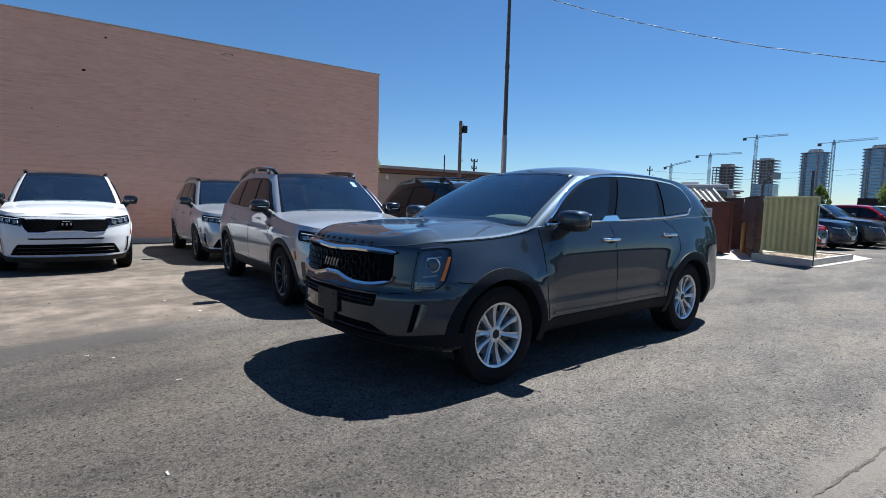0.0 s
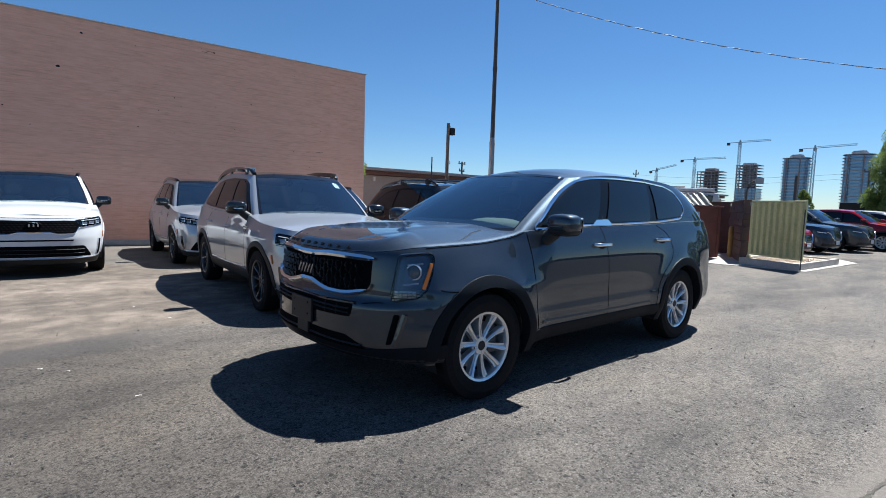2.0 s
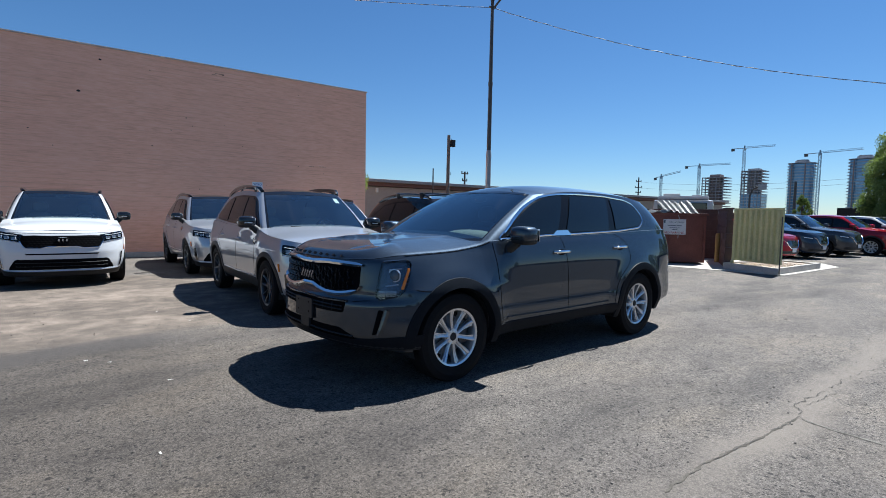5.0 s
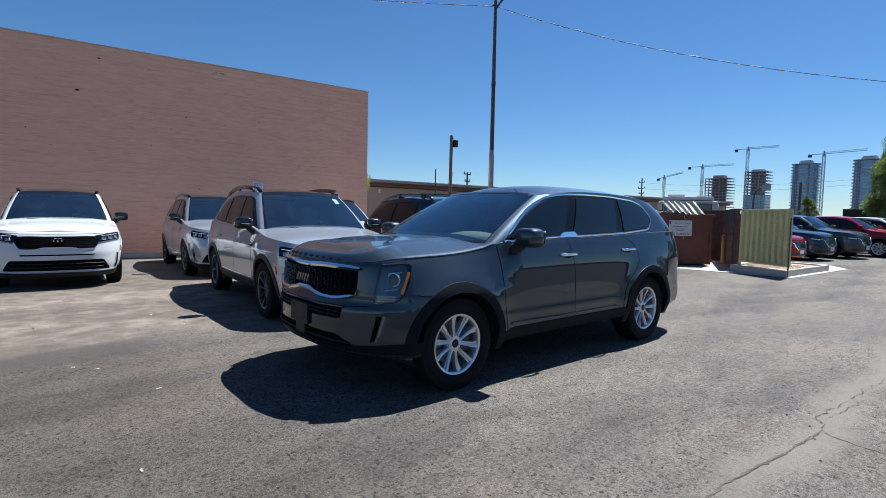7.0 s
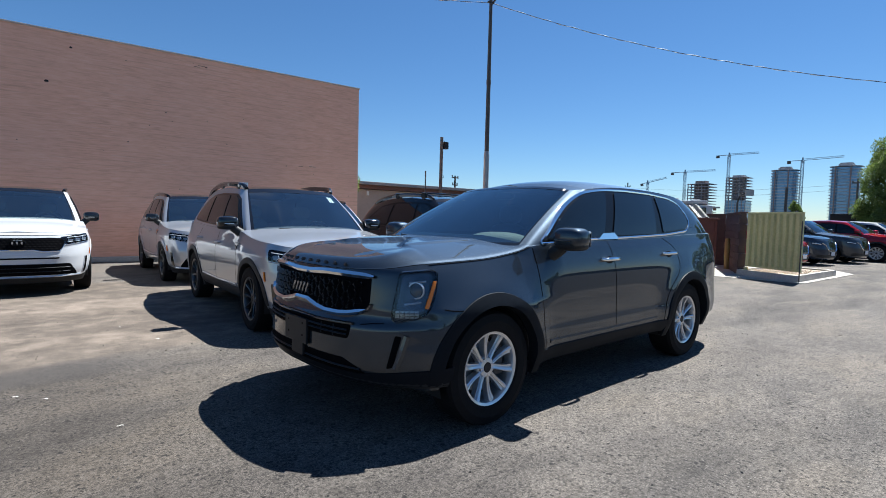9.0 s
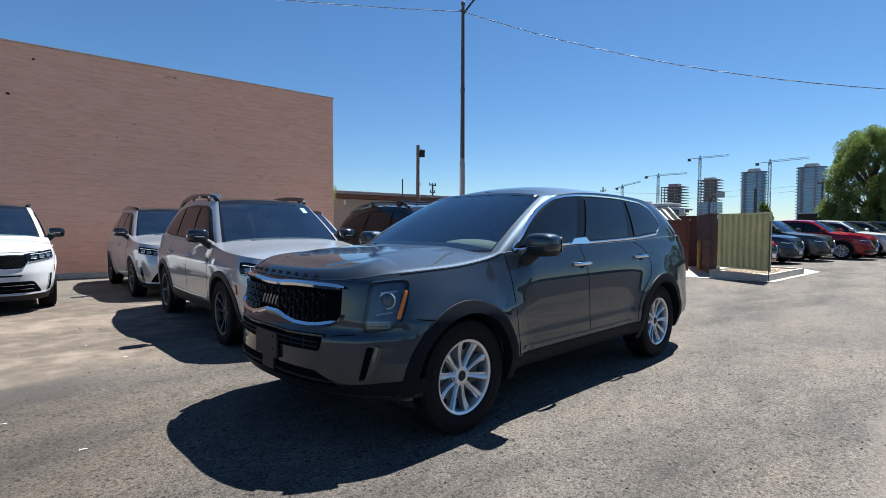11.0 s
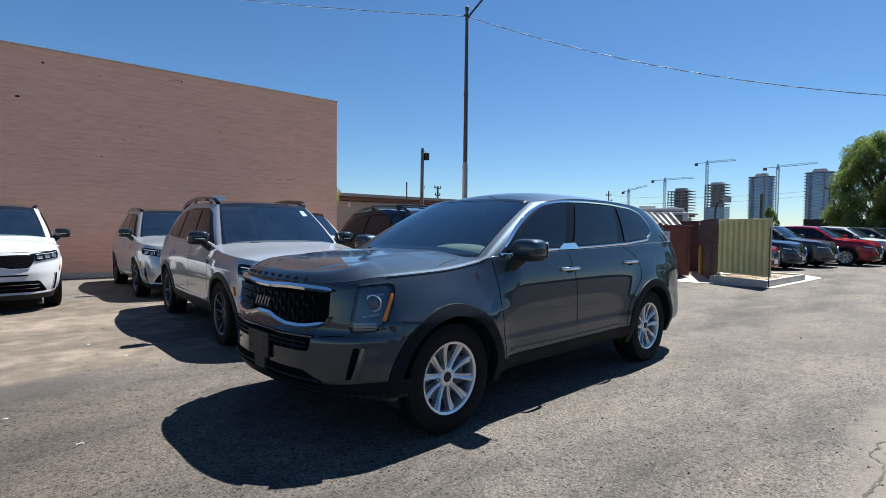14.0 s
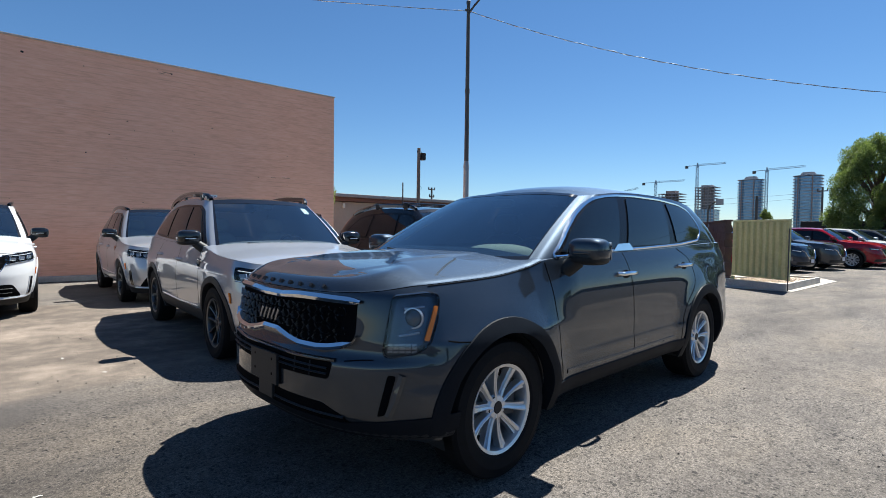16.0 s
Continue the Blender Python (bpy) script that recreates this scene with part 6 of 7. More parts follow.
# ---- the smaller SUVs along the wall ----
MID = dict(
    contour=[(2.33, 0), (2.322, 0.28), (2.27, 0.54), (2.18, 0.71), (2.04, 0.84), (1.84, 0.915), (1.41, 0.94), (0.7, 0.948), (-0.7, 0.95), (-1.41, 0.95), (-1.9, 0.935), (-2.2, 0.89), (-2.36, 0.79), (-2.44, 0.55), (-2.475, 0.3), (-2.48, 0)],
    front=[(0.2, 0.10), (0.30, 0.02), (0.42, 0.0), (0.6, 0.0), (0.70, 0.02), (0.80, 0.05), (0.92, 0.09), (0.97, 0.14), (1.2, 0.3)],
    side=[(0.2, 0.10), (0.34, 0.05), (0.45, 0.02), (0.6, 0.008), (0.75, 0.0), (0.87, 0.0), (0.94, 0.012), (1.02, 0.035), (1.12, 0.06), (1.3, 0.10)],
    rear=[(0.2, 0.12), (0.4, 0.02), (0.6, 0.0), (0.75, 0.03), (0.95, 0.05), (1.25, 0.10)],
    top=[(2.34, 0.975), (2.15, 0.99), (1.9, 1.025), (1.4, 1.060), (1.0, 1.115), (0.85, 1.135), (0.3, 1.140), (-0.8, 1.155), (-1.6, 1.190), (-2.49, 1.200)],
    low=[(2.34, 0.235), (2.05, 0.245), (1.85, 0.31), (1.0, 0.33), (-0.9, 0.33), (-1.85, 0.33), (-2.1, 0.36), (-2.49, 0.38)],
    nose=2.33, tail=-2.48, half=0.95, wb=2.815, R=0.37, arch=0.415, track=0.83, rim=0.245, tyre_w=0.23, wheels="dark",
    cowl=0.9, crown=[(-2.33, 0.0), (-2.2, 0.014), (-1.9, 0.038), (-1.4, 0.062), (-0.85, 0.06)],
    ridge=[(-2.3, 0.5), (-1.5, 0.58), (-0.85, 0.66)], ridge_h=0.004,
    house_low=[(1.12, 0, 1.11), (1.09, 0.36, 1.115), (1.01, 0.63, 1.12), (0.935, 0.793, 1.125), (0.865, 0.836, 1.130), (0.7, None, 1.14), (0.2, None, 1.15), (-0.8, None, 1.160), (-1.55, None, 1.190), (-1.97, None, 1.200), (-2.24, 0.70, 1.205), (-2.345, 0.4, 1.205), (-2.365, 0, 1.205)],
    house_high=[(0.3, 0, 1.705), (0.285, 0.32, 1.7), (0.245, 0.54, 1.685), (0.222, 0.614, 1.678), (0.15, 0.643, 1.681), (0, 0.663, 1.69), (-0.45, 0.675, 1.717), (-1, 0.67, 1.71), (-1.5, 0.645, 1.665), (-1.85, 0.6, 1.62), (-2.02, 0.52, 1.6), (-2.07, 0.3, 1.61), (-2.08, 0, 1.615)],
    pillar=2.7, roof_crown=0.05, bulge=0.02, roof_mat=GLOSS_BLACK, roof_label="black panoramic roof",
    dlo=[(0.84, 1.140), (0.30, 1.552), (0.12, 1.615), (-0.5, 1.641), (-1.0, 1.624), (-1.4, 1.557), (-1.74, 1.324), (-1.72, 1.235), (-1.3, 1.207), (-0.6, 1.179), (0.2, 1.163)],
    panes=[[(0.71, 1.174), (0.27, 1.529), (0.11, 1.588), (-0.06, 1.593), (-0.02, 1.185), (0.3, 1.179)], [(-0.12, 1.596), (-0.82, 1.602), (-0.90, 1.207), (-0.09, 1.191)], [(-0.90, 1.596), (-1.35, 1.529), (-1.68, 1.318), (-1.66, 1.252), (-1.2, 1.229), (-0.97, 1.218)]],
    seams=[[(0.88, 1.09), (0.9, 0.9), (0.89, 0.65), (0.86, 0.42)], [(-0.04, 1.11), (-0.08, 0.9), (-0.10, 0.65), (-0.08, 0.42)], [(-1.06, 1.12), (-1.18, 0.98), (-1.14, 0.85), (-0.98, 0.70), (-0.93, 0.5), (-0.92, 0.42)]],
    handles=[(0.02, 0.965), (-1.0, 0.985)], sill_h=0.12, mirror=(0.76, 1.01, 1.235), clad_w=0.065, flare=0.02, border=0.14, header=0.90,
    mirror_mat=GLOSS_BLACK, seat_mat=SEAT,
)
WHITE_PAINT = car_paint("white_paint", (0.57, 0.58, 0.60), 0.0, 0.35)
SILVER_PAINT = car_paint("pale_steel_grey_paint", (0.34, 0.352, 0.38), 0.5, 0.33, 0.06, 0.010, 2.1)


GRILLE_BLACK = plain("grille_black", (0.006, 0.006, 0.007), 0.6, vary=0.1, spec=0.05)


def mid_suv(paint, m, label, rails, arches):
    spec = dict(MID)
    if arches:
        spec["clad_mat"] = arches
    c, sh, hs = car(spec, paint, m, label, "parked SUVs by the wall")

    def F(a, b, off=0.0):
        return sh.at(a, b + (0.035 if b > 0.62 else 0), off)
    g = sh.s_of_y(0.60)
    up = [(-g, 0.86), (-0.4, 0.868), (-0.2, 0.862), (0.2, 0.862), (0.4, 0.868), (g, 0.86)]
    dn = [(g, 0.77), (0.52, 0.665), (0.30, 0.66), (0.2, 0.685), (-0.2, 0.685), (-0.30, 0.66), (-0.52, 0.665), (-g, 0.77)]
    part("grille", patch(up + dn, F, 0.08, 0.004, 0.01), BODY_SEAM, c, "gloss black grille")
    bm = bmesh.new()
    for r in range(5):
        for k in range(-9, 10):
            x, z = (k + (0.5 if r % 2 else 0)) * 0.06, 0.695 + 0.036 * r
            if abs(x) > 0.55 - (0.06 if r < 2 else 0):
                continue
            o = [bm.verts.new(F(x + a, z + b, 0.006)) for a, b in ((-0.026, 0), (0, 0.015), (0.026, 0), (0, -0.015))]
            i = bm.verts.new(F(x, z, 0.0075))
            for q in range(4):
                bm.faces.new((o[q], o[(q + 1) % 4], i))
    part("grille_mesh", fixed_normals(bm), GRILLE_BLACK, c)
    part("grille_trim", ribbon(dense([(-g, 0.775), (-0.53, 0.66), (-0.30, 0.653), (-0.2, 0.678), (0.2, 0.678), (0.30, 0.653), (0.53, 0.66), (g, 0.775)], 0.04), F, 0.012, 0.016, 0.018), CHROME, c, "slim bright grille trim")
    el = [(0.1 * math.cos(a), 0.79 + 0.042 * math.sin(a)) for a in [2 * math.pi * k / 28 for k in range(28)]]
    badge = part("badge", patch(el, F, 0.05, 0.022, 0.02), BODY_SEAM, c, "oval badge with bright rim")
    part("badge_rim", ribbon(el, F, 0.011, 0.030, 0.02, True), CHROME, badge)
    for x0 in (-0.055, 0.0, 0.055):
        part("badge_bar", box((0.006, 0.022, 0.04), F(x0, 0.79, 0.026), bevel=0.001), CHROME, badge)
    part("bonnet_edge", ribbon(dense([(-0.9, 0.915), (-0.5, 0.905), (0, 0.902), (0.5, 0.905), (0.9, 0.915)], 0.06), F, 0.006, 0.0016, 0.004), BODY_SEAM, c)
    part("air_slit", patch(rounded([(-0.50, 0.575), (0.50, 0.575), (0.52, 0.598), (-0.52, 0.598)], 0.01), F, 0.08, 0.003, 0.01), BODY_SEAM, c)
    part("lower_intake", patch(rounded([(-0.80, 0.325), (0.80, 0.325), (0.66, 0.50), (-0.66, 0.50)], 0.03), F, 0.08, 0.003, 0.01), BODY_SEAM, c)
    for z in (0.38, 0.44):
        part("intake_slat", ribbon(dense([(-0.66, z), (0.66, z)], 0.08), F, 0.01, 0.010, 0.01), BLACK_PLASTIC, c)
    part("lower_valance", patch([(-1.12, 0.215), (1.12, 0.215), (1.12, 0.33), (0.85, 0.292), (-0.85, 0.292), (-1.12, 0.33)], F, 0.06, 0.008, 0.012), BLACK_PLASTIC, c, "black lower bumper valance", smooth=True)
    part("skid_trim", ribbon(dense([(-0.9, 0.310), (-0.5, 0.300), (0.5, 0.300), (0.9, 0.310)], 0.06), F, 0.022, 0.02, 0.03), ALLOY, c, "silver skid trim")
    part("chin_spoiler", ribbon(dense([(-1.1, 0.235), (0, 0.222), (1.1, 0.235)], 0.06), F, 0.05, 0.012, 0.05), BLACK_PLASTIC, c)
    for sign in (1, -1):
        def H(a, b, off=0.0, sign=sign):
            return sh.at(sign * a, b + (0.035 if b > 0.62 else 0), off)
        s0, s1 = sh.s_of_y(0.585), sh.s_of_x(1.90)
        w = s1 - s0
        outline = [(s0 - 0.03, 0.880), (s1 - 0.05, 0.935), (s1, 0.925), (s1 - 0.02, 0.815), (s0 + w * 0.35, 0.78), (s0 + 0.01, 0.757)]
        lamp = part("headlight", patch(rounded(outline, 0.012), H, 0.04, 0.004, 0.008), BODY_SEAM, c, "slim headlight with three lenses")
        for k in range(3):
            q = (s0 + w * (0.22 + 0.26 * k), 0.824 + 0.014 * k)
            cell = [(q[0] - 0.045, q[1] - 0.022), (q[0] + 0.03, q[1] - 0.026), (q[0] + 0.05, q[1] + 0.018), (q[0] - 0.028, q[1] + 0.022)]
            part("lamp_lens", patch(rounded(cell, 0.012, 3), H, 0.03, 0.012, 0.012), CELL_GREY, lamp)
            part("lamp_edge", ribbon(dense([cell[3], cell[0], cell[1]], 0.02), H, 0.007, 0.018, 0.01), LAMP_WHITE, lamp)
        part("lamp_bar", ribbon(dense([(s0 + 0.06, 0.868), (s0 + w * 0.5, 0.88), (s1 - 0.05, 0.90)], 0.04), H, 0.008, 0.012, 0.01), LAMP_WHITE, lamp)
        part("headlight_cover", patch(rounded(outline, 0.012), H, 0.04, 0.024, 0.02), CLEAR, lamp, "clear lamp cover")
        part("lamp_underline", ribbon(dense([(s0, 0.745), (s0 + w * 0.35, 0.768), (s1 - 0.03, 0.802)], 0.05), H, 0.008, 0.010, 0.012), CHROME, c)
        sb = sh.s_of_y(0.86)
        part("air_slot", patch(rounded([(sb - 0.05, 0.34), (sb + 0.03, 0.345), (sb + 0.045, 0.60), (sb - 0.015, 0.60)], 0.02), H, 0.05, 0.003, 0.01), GLOSS_BLACK, c)
        part("slot_trim", ribbon(dense([(sb - 0.06, 0.35), (sb - 0.025, 0.6)], 0.05), H, 0.014, 0.012, 0.014), CHROME if arches is None else paint, c)

        def skin(a, b, off=0.0, sign=sign):
            return sh.side_point(a, b, off, sign)
        part("fender_vent", patch([(1.02, 0.985), (0.78, 0.995), (0.82, 0.965), (0.86, 0.925), (0.92, 0.92), (0.93, 0.96)], skin, 0.06, 0.008, 0.01), GLOSS_BLACK, c, "dark fender vent")
        part("side_marker", patch([(1.88, 0.62), (1.86, 0.62), (1.85, 0.72), (1.87, 0.72)], skin, 0.1, 0.012, 0.012), AMBER, c, "amber side marker")
        part("door_moulding", ribbon(dense([(0.84, 0.475), (0.0, 0.455), (-0.84, 0.47)], 0.06), skin, 0.016, 0.012, 0.014), ALLOY, c)
        # roof rail
        pts = []
        lift = rails
        for u, h in ((3.2, -0.08), (3.5, 0.22), (3.9, 0.62), (4.5, 0.93), (5.3, 1.0), (6.2, 1.0), (7.0, 0.95), (7.8, 0.80), (8.5, 0.42), (8.9, -0.05)):
            p = hs.at(u, 1.0, 0, sign)
            pts.append((p.x, p.y * 0.985, p.z + 0.008 + lift * h))
        pts = catmull(pts, 40)
        bm = bmesh.new()
        rows = []
        for q in pts:
            rows.append([bm.verts.new((q[0], q[1] + sign * dy, q[2] + dz)) for dy, dz in ((-0.020, -0.034), (0.020, -0.034), (0.028, 0.004), (0.012, 0.028), (-0.016, 0.028), (-0.026, 0.004))])
        for a, b in zip(rows, rows[1:]):
            for j in range(6):
                bm.faces.new((a[j], a[(j + 1) % 6], b[(j + 1) % 6], b[j]))
        part("roof_rail", fixed_normals(bm), GLOSS_BLACK, c, "raised black roof rail" if rails > 0.05 else "black roof rail", smooth=True)
        for u in (5.1, 6.6):
            p = hs.at(u, 1.0, 0, sign)
            part("rail_foot", box((0.07, 0.03, rails + 0.03), (p.x, p.y * 0.985, p.z + rails / 2), bevel=0.008), GLOSS_BLACK, c)
    # stickers inside the screen
    if rails > 0.05:
        part("window_sticker", grid([[hs.at(1.55, t, -0.004, 1) for t in (0.72, 0.86)], [hs.at(1.95, t, -0.004, 1) for t in (0.72, 0.86)]]), plain("sticker_white", (0.7, 0.75, 0.75), 0.6), c, "white sticker inside the windscreen")
    return c


HEAD = 90 + ROW
mid_suv(SILVER_PAINT, pose(0.60, -4.0, 0, 0, 0, HEAD), "pale grey SUV with raised black roof rails and black wheels", 0.055, None)
mid_suv(SILVER_PAINT, pose(0.30, -9.25, 0, 0, 0, HEAD), "pale grey SUV with a black roof beside the stucco wall", 0.03, SILVER_PAINT)
mid_suv(WHITE_PAINT, pose(3.38, -9.1, 0, 0, 0, HEAD), "white SUV with black grille parked in front of the wall", 0.03, WHITE_PAINT)
mid_suv(WHITE_PAINT, pose(-2.75, -9.2, 0, 0, 0, HEAD), "white SUV half hidden behind the grey one near the wall", 0.03, WHITE_PAINT)
BLACK_PAINT = car_paint("black_paint", (0.006, 0.006, 0.008), 0.0, 0.3, 0.0, 0.01)


def rack_suv():
    c = mid_suv(BLACK_PAINT, pose(-2.62, -3.85, 0, 0, 0, HEAD), "black SUV with black crossbars on its roof rails", 0.05, None)
    for x, z in ((0.0, 1.795), (-0.85, 1.80)):
        bar = part("crossbar", blob((0.085, 1.5, 0.03), (x, 0, z), 3.0, 16, 8), GLOSS_BLACK, c, "black roof crossbar", smooth=True)
        for sy in (-0.66, 0.66):
            part("bar_foot", box((0.13, 0.06, 0.085), (x, sy, z - 0.045), bevel=0.015), BLACK_PLASTIC, bar)


rack_suv()

# ---- the row of cars at the far side ----
LOT = dict(MID)
LOT.update(plain_cabin=True, roof_mat=None, roof_label="", wheels="silver", seams=MID["seams"][:2])
for key, lift in (("house_high", -0.06),):
    LOT[key] = [(x, y, z + lift) for x, y, z in MID[key]]
LOT["dlo"] = [(x, z - 0.06 * (z - 1.13) / 0.4) for x, z in MID["dlo"]]
LOT["panes"] = [[(x, z - 0.06 * (z - 1.13) / 0.4) for x, z in q] for q in MID["panes"]]


def lot_car(paint, x, nose_y, turn, label, size=1.0):
    a = radians(turn)
    spec = dict(LOT)
    spec["mirror_mat"] = paint
    c, sh, hs = car(spec, paint, pose(x - 2.33 * math.cos(a), nose_y - 2.33 * math.sin(a), 0, 0, 0, turn) @ Matrix.Scale(size, 4), label, "cars in the far row")

    def F(p, q, off=0.0):
        return sh.at(p, q, off)
    shield = rounded([(-0.42, 0.83), (0.42, 0.83), (0.40, 0.66), (0.22, 0.53), (-0.22, 0.53), (-0.40, 0.66)], 0.05)
    part("grille", patch(shield, F, 0.1, 0.004, 0.01), GLOSS_BLACK, c, "black shield grille")
    part("grille_wing", ribbon(dense([(-0.62, 0.84), (-0.45, 0.76), (-0.40, 0.64), (-0.24, 0.525), (0.24, 0.525), (0.40, 0.64), (0.45, 0.76), (0.62, 0.84)], 0.06), F, 0.018, 0.026, 0.03), CHROME, c, "bright wing trim round the grille")
    part("lower_intake", patch(rounded([(-0.85, 0.31), (0.85, 0.31), (0.8, 0.42), (-0.8, 0.42)], 0.03), F, 0.1, 0.003, 0.01), BLACK_PLASTIC, c)
    part("plate", box((0.01, 0.30, 0.15), F(0, 0.45, 0.02), bevel=0.003), plain("plate_white", (0.6, 0.6, 0.62), 0.5), c, "pale blank plate")
    for sign in (1, -1):
        def H(p, q, off=0.0, sign=sign):
            return sh.at(sign * p, q, off)
        s0, s1 = sh.s_of_y(0.60), sh.s_of_x(1.92)
        part("headlight", patch(rounded([(s0, 0.83), (s1, 0.875), (s1 - 0.05, 0.80), (s0 + 0.05, 0.765)], 0.02), H, 0.06, 0.006, 0.01), GLOSS_BLACK, c, "slim dark headlight")
        part("lamp_lens", ribbon(dense([(s0 + 0.06, 0.80), (s1 - 0.08, 0.835)], 0.06), H, 0.03, 0.014, 0.01), LAMP_WHITE, c)
    return c


SLATE = car_paint("slate_blue_paint", (0.022, 0.032, 0.052), 0.4, 0.3, 0.1)
GUN = car_paint("gunmetal_paint", (0.05, 0.054, 0.062), 0.5, 0.3, 0.1)
RED = car_paint("deep_red_paint", (0.22, 0.006, 0.016), 0.25, 0.3, 0.1)
PALE = car_paint("pale_silver_paint", (0.42, 0.43, 0.44), 0.5, 0.3, 0.1)
for paint, x, ny, label, size in (
        (RED, -16.2, -1.25, "low deep red car half hidden by the green gate", 0.88),
        (SLATE, -18.8, -1.22, "slate blue SUV in the far row", 0.97),
        (GUN, -21.5, -0.77, "gunmetal grey SUV in the far row", 1.0),
        (RED, -24.2, 0.3, "deep red SUV with bright wheels in the far row", 1.0),
        (PALE, -27.0, 0.9, "pale silver SUV in the far row", 1.0),
        (GUN, -29.8, 1.5, "dark grey SUV in the far row", 1.0),
        (SLATE, -32.6, 2.1, "dark blue SUV at the end of the far row", 1.0),
        (PALE, -35.4, 2.7, "silver SUV at the end of the far row", 1.0)):
    lot_car(paint, x, ny, HEAD - 4, label, size)
# ---- cracks, seams and litter on the asphalt ----
CRACK = plain("open_crack", (0.066, 0.059, 0.051), 0.95, vary=0.4, scale=20)
DUST_LINE = plain("dusty_seam", (0.15, 0.138, 0.118), 0.95, vary=0.35, scale=12)


def ground_strip(points, w0, w1, jitter, mat, label, seed, z=0.004, step=0.04):
    """A flat, uneven strip along a line on the ground."""
    rng = random.Random(seed)
    pts = dense(points, step)
    bm = bmesh.new()
    rows = []
    wander = 0.0
    for i, p in enumerate(pts):
        a, b = Vector(pts[max(i - 1, 0)]), Vector(pts[min(i + 1, len(pts) - 1)])
        d = (b - a).normalized()
        wander = wander * 0.8 + rng.uniform(-jitter, jitter)
        n = Vector((-d.y, d.x))
        q = Vector(p) + n * wander
        w = (w0 + (w1 - w0) * rng.random() ** 2.2) / 2 * (0.15 if i in (0, len(pts) - 1) else 1)
        rows.append([bm.verts.new((*(q + n * w), z)), bm.verts.new((*(q - n * w), z))])
    for a, b in zip(rows, rows[1:]):
        bm.faces.new((a[0], a[1], b[1], b[0]))
    return tagged(part("crack", fixed_normals(bm), mat), label, "crack", kind="structure")


SAND = plain("sand_filled_crack", (0.085, 0.074, 0.06), 0.95, vary=0.5, scale=14)
for k, (line, w0, w1, jit, mat) in enumerate((
        ([(1.75, 2.92), (1.35, 2.90), (0.88, 2.96), (0.35, 3.01), (-0.03, 3.03)], 0.008, 0.028, 0.008, SAND),
        ([(1.2, 2.93), (0.9, 2.955), (0.62, 2.985)], 0.002, 0.009, 0.008, CRACK),
        ([(0.45, 3.0), (0.2, 3.02), (0.02, 3.035)], 0.003, 0.012, 0.008, CRACK),
        ([(-0.03, 3.03), (-0.14, 3.0), (-0.22, 2.94), (-0.36, 2.945)], 0.003, 0.012, 0.010, CRACK),
        ([(-0.36, 2.945), (-0.62, 2.955), (-0.87, 2.965)], 0.002, 0.014, 0.014, CRACK),
        ([(-0.30, 3.0), (-0.55, 3.03), (-0.80, 3.035), (-1.0, 3.07)], 0.001, 0.010, 0.014, CRACK),
        ([(-0.95, 2.97), (-1.21, 3.03), (-1.35, 3.0)], 0.002, 0.012, 0.012, CRACK),
        ([(-1.45, 3.03), (-1.75, 3.04), (-1.95, 3.1), (-2.17, 3.13)], 0.001, 0.011, 0.012, CRACK),
        ([(-2.3, 3.12), (-2.8, 3.1), (-3.3, 3.16)], 0.002, 0.010, 0.010, CRACK))):
    ground_strip(line, w0, w1, jit, mat, "ragged open crack in the asphalt" if mat is CRACK else "sand-filled crack in the asphalt", 60 + k, 0.005 if mat is CRACK else 0.0035, 0.025)
ground_strip([(0.0, 3.03), (0.06, 3.14), (0.07, 3.27), (0.09, 3.55), (0.0, 3.9)], 0.001, 0.008, 0.008, CRACK, "short branch crack in the asphalt", 3, 0.005)
ground_strip([(0.02, 3.05), (0.08, 3.25), (0.1, 3.55), (0.02, 3.9)], 0.012, 0.03, 0.008, DUST_LINE, "pale dust along the branch crack", 9, 0.003)
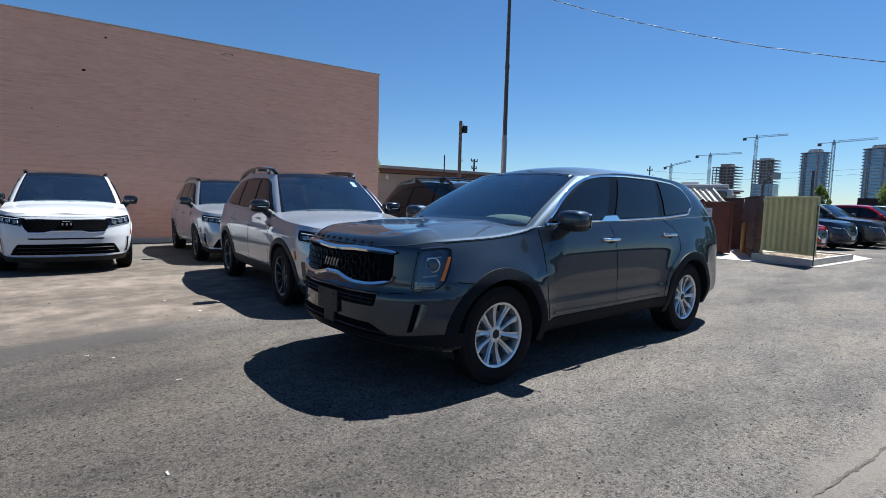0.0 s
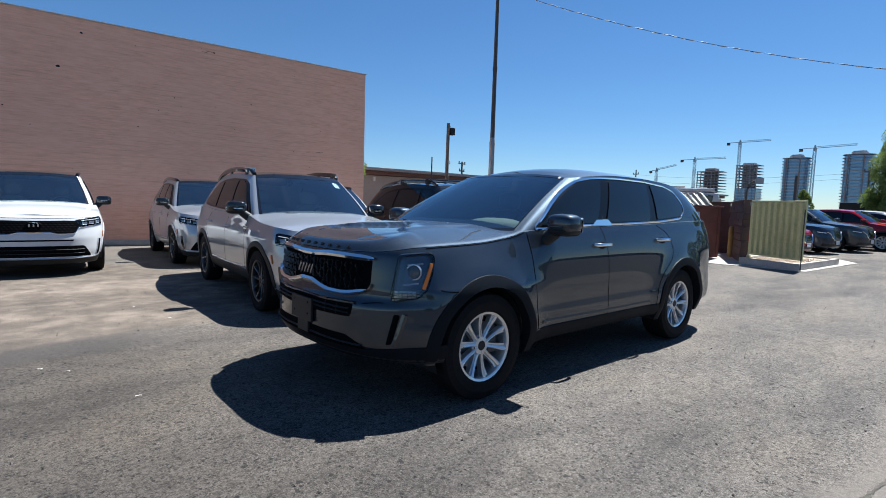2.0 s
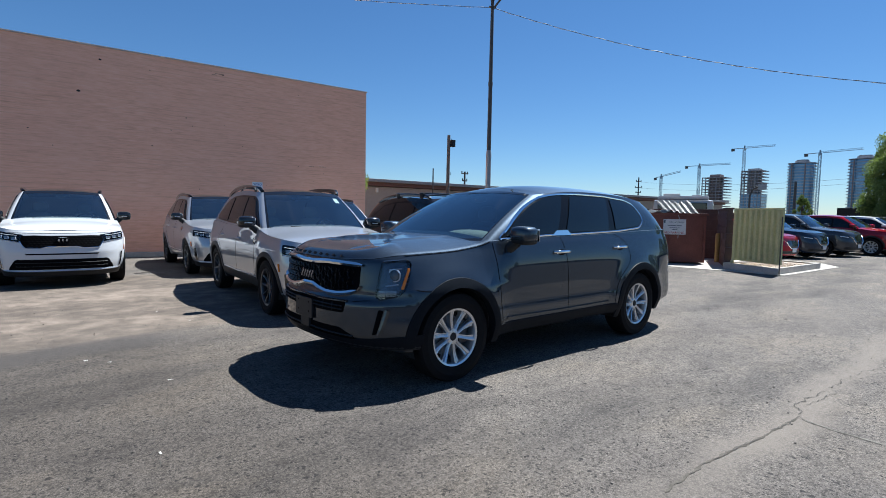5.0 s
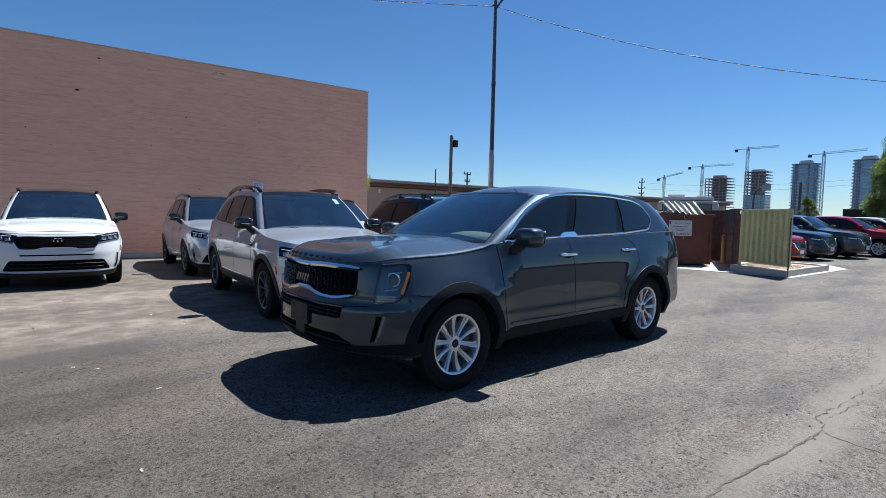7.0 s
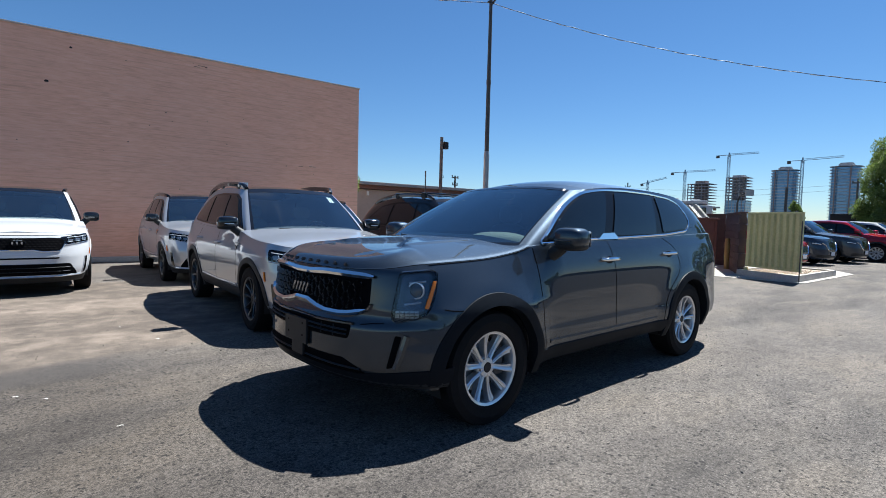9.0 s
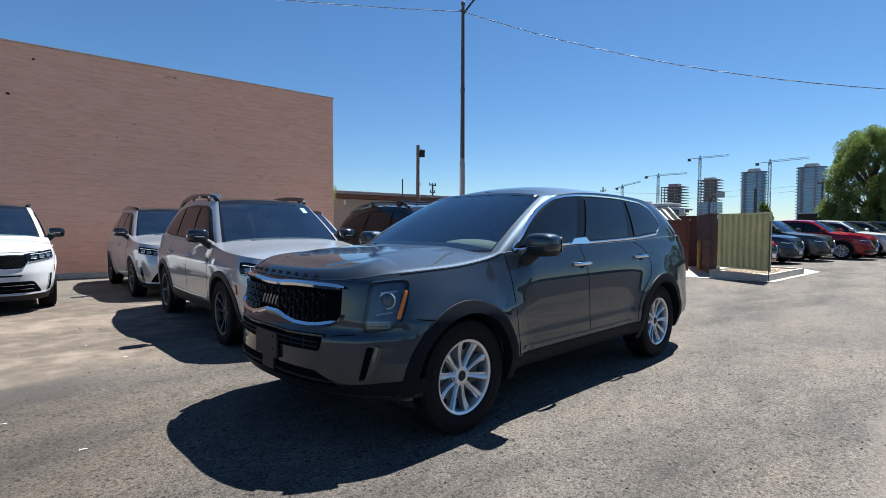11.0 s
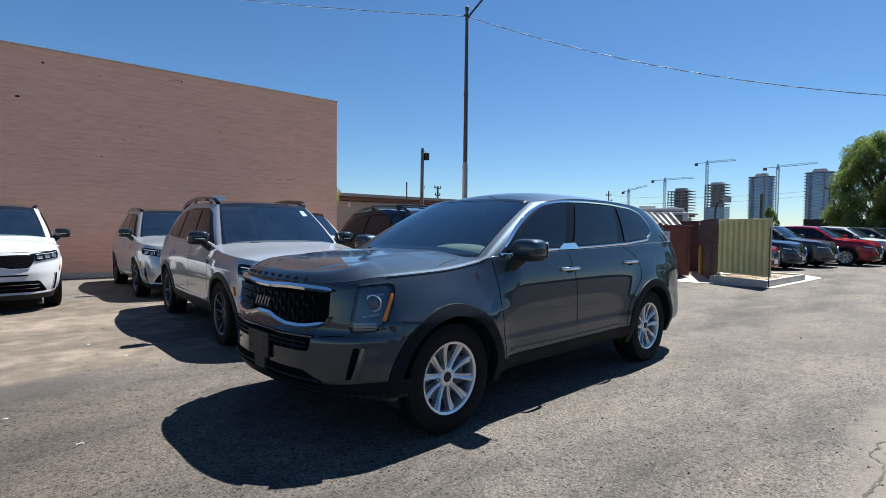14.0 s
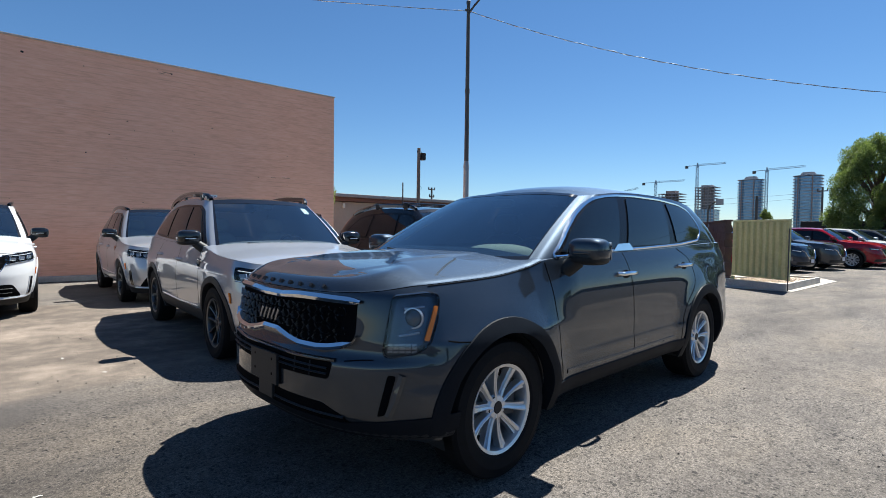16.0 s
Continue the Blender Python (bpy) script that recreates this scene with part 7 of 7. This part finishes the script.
ground_strip([(-2.35, 0.8), (-2.02, 1.82), (-2.03, 2.56), (-1.98, 3.0)], 0.003, 0.012, 0.006, DUST_LINE, "pale dusty joint across the asphalt", 5, 0.003)
ground_strip([(-3.1, 0.45), (-3.63, 1.32), (-3.97, 2.0), (-3.72, 2.75)], 0.003, 0.011, 0.006, DUST_LINE, "pale dusty joint across the asphalt", 6, 0.003)
ground_strip([(3.5, 0.36), (3.54, 0.45), (3.53, 0.52), (3.57, 0.58)], 0.003, 0.014, 0.02, CRACK, "short jagged crack in the asphalt", 7, 0.005)
ground_strip([(3.63, 0.84), (3.67, 0.93), (3.66, 1.0), (3.69, 1.12)], 0.003, 0.014, 0.02, CRACK, "short jagged crack in the asphalt", 8, 0.005)
PAPER = plain("pale_scrap", (0.72, 0.70, 0.66), 0.8)
for k, (x, y) in enumerate(((3.774, -1.472), (3.613, -1.295), (3.302, -0.454), (3.648, 0.902), (2.762, -3.654), (2.566, -2.801))):
    rng = random.Random(k + 40)
    bm = grid([[(0.010 * (i - 1) * (1 + 0.5 * rng.random()), 0.006 * (j - 1), 0.003 + 0.006 * rng.random()) for i in range(4)] for j in range(3)])
    bmesh.ops.solidify(bm, geom=bm.faces[:], thickness=0.002)
    o = tagged(part("paper_scrap", bm, PAPER), "small pale crumpled paper scrap on the asphalt", "litter", "scraps on the ground")
    o.matrix_basis = pose(x, y, 0.001, 0, 0, rng.uniform(0, 180))


def loose_stones():
    rng = np.random.default_rng(5)
    bm = bmesh.new()
    for k in range(1500):
        x, y = rng.uniform(-6, 5), rng.uniform(-5, 4.5)
        if (x - 3.9) ** 2 + (y - 3.5) ** 2 < 0.8:
            continue
        s = float(rng.uniform(0.002, 0.0065))
        bmesh.ops.create_cube(bm, size=1, matrix=Matrix.LocRotScale((x, y, s * 0.4), Euler(rng.uniform(0, 6, 3)), (s * 2, s * 1.6, s)))
    o = tagged(part("loose_grit", bm, plain("loose_grit_mix", (0.10, 0.09, 0.08), 0.9, vary=0.8, scale=3)), "scattered loose grit on the asphalt", "grit", kind="stuff")


loose_stones()
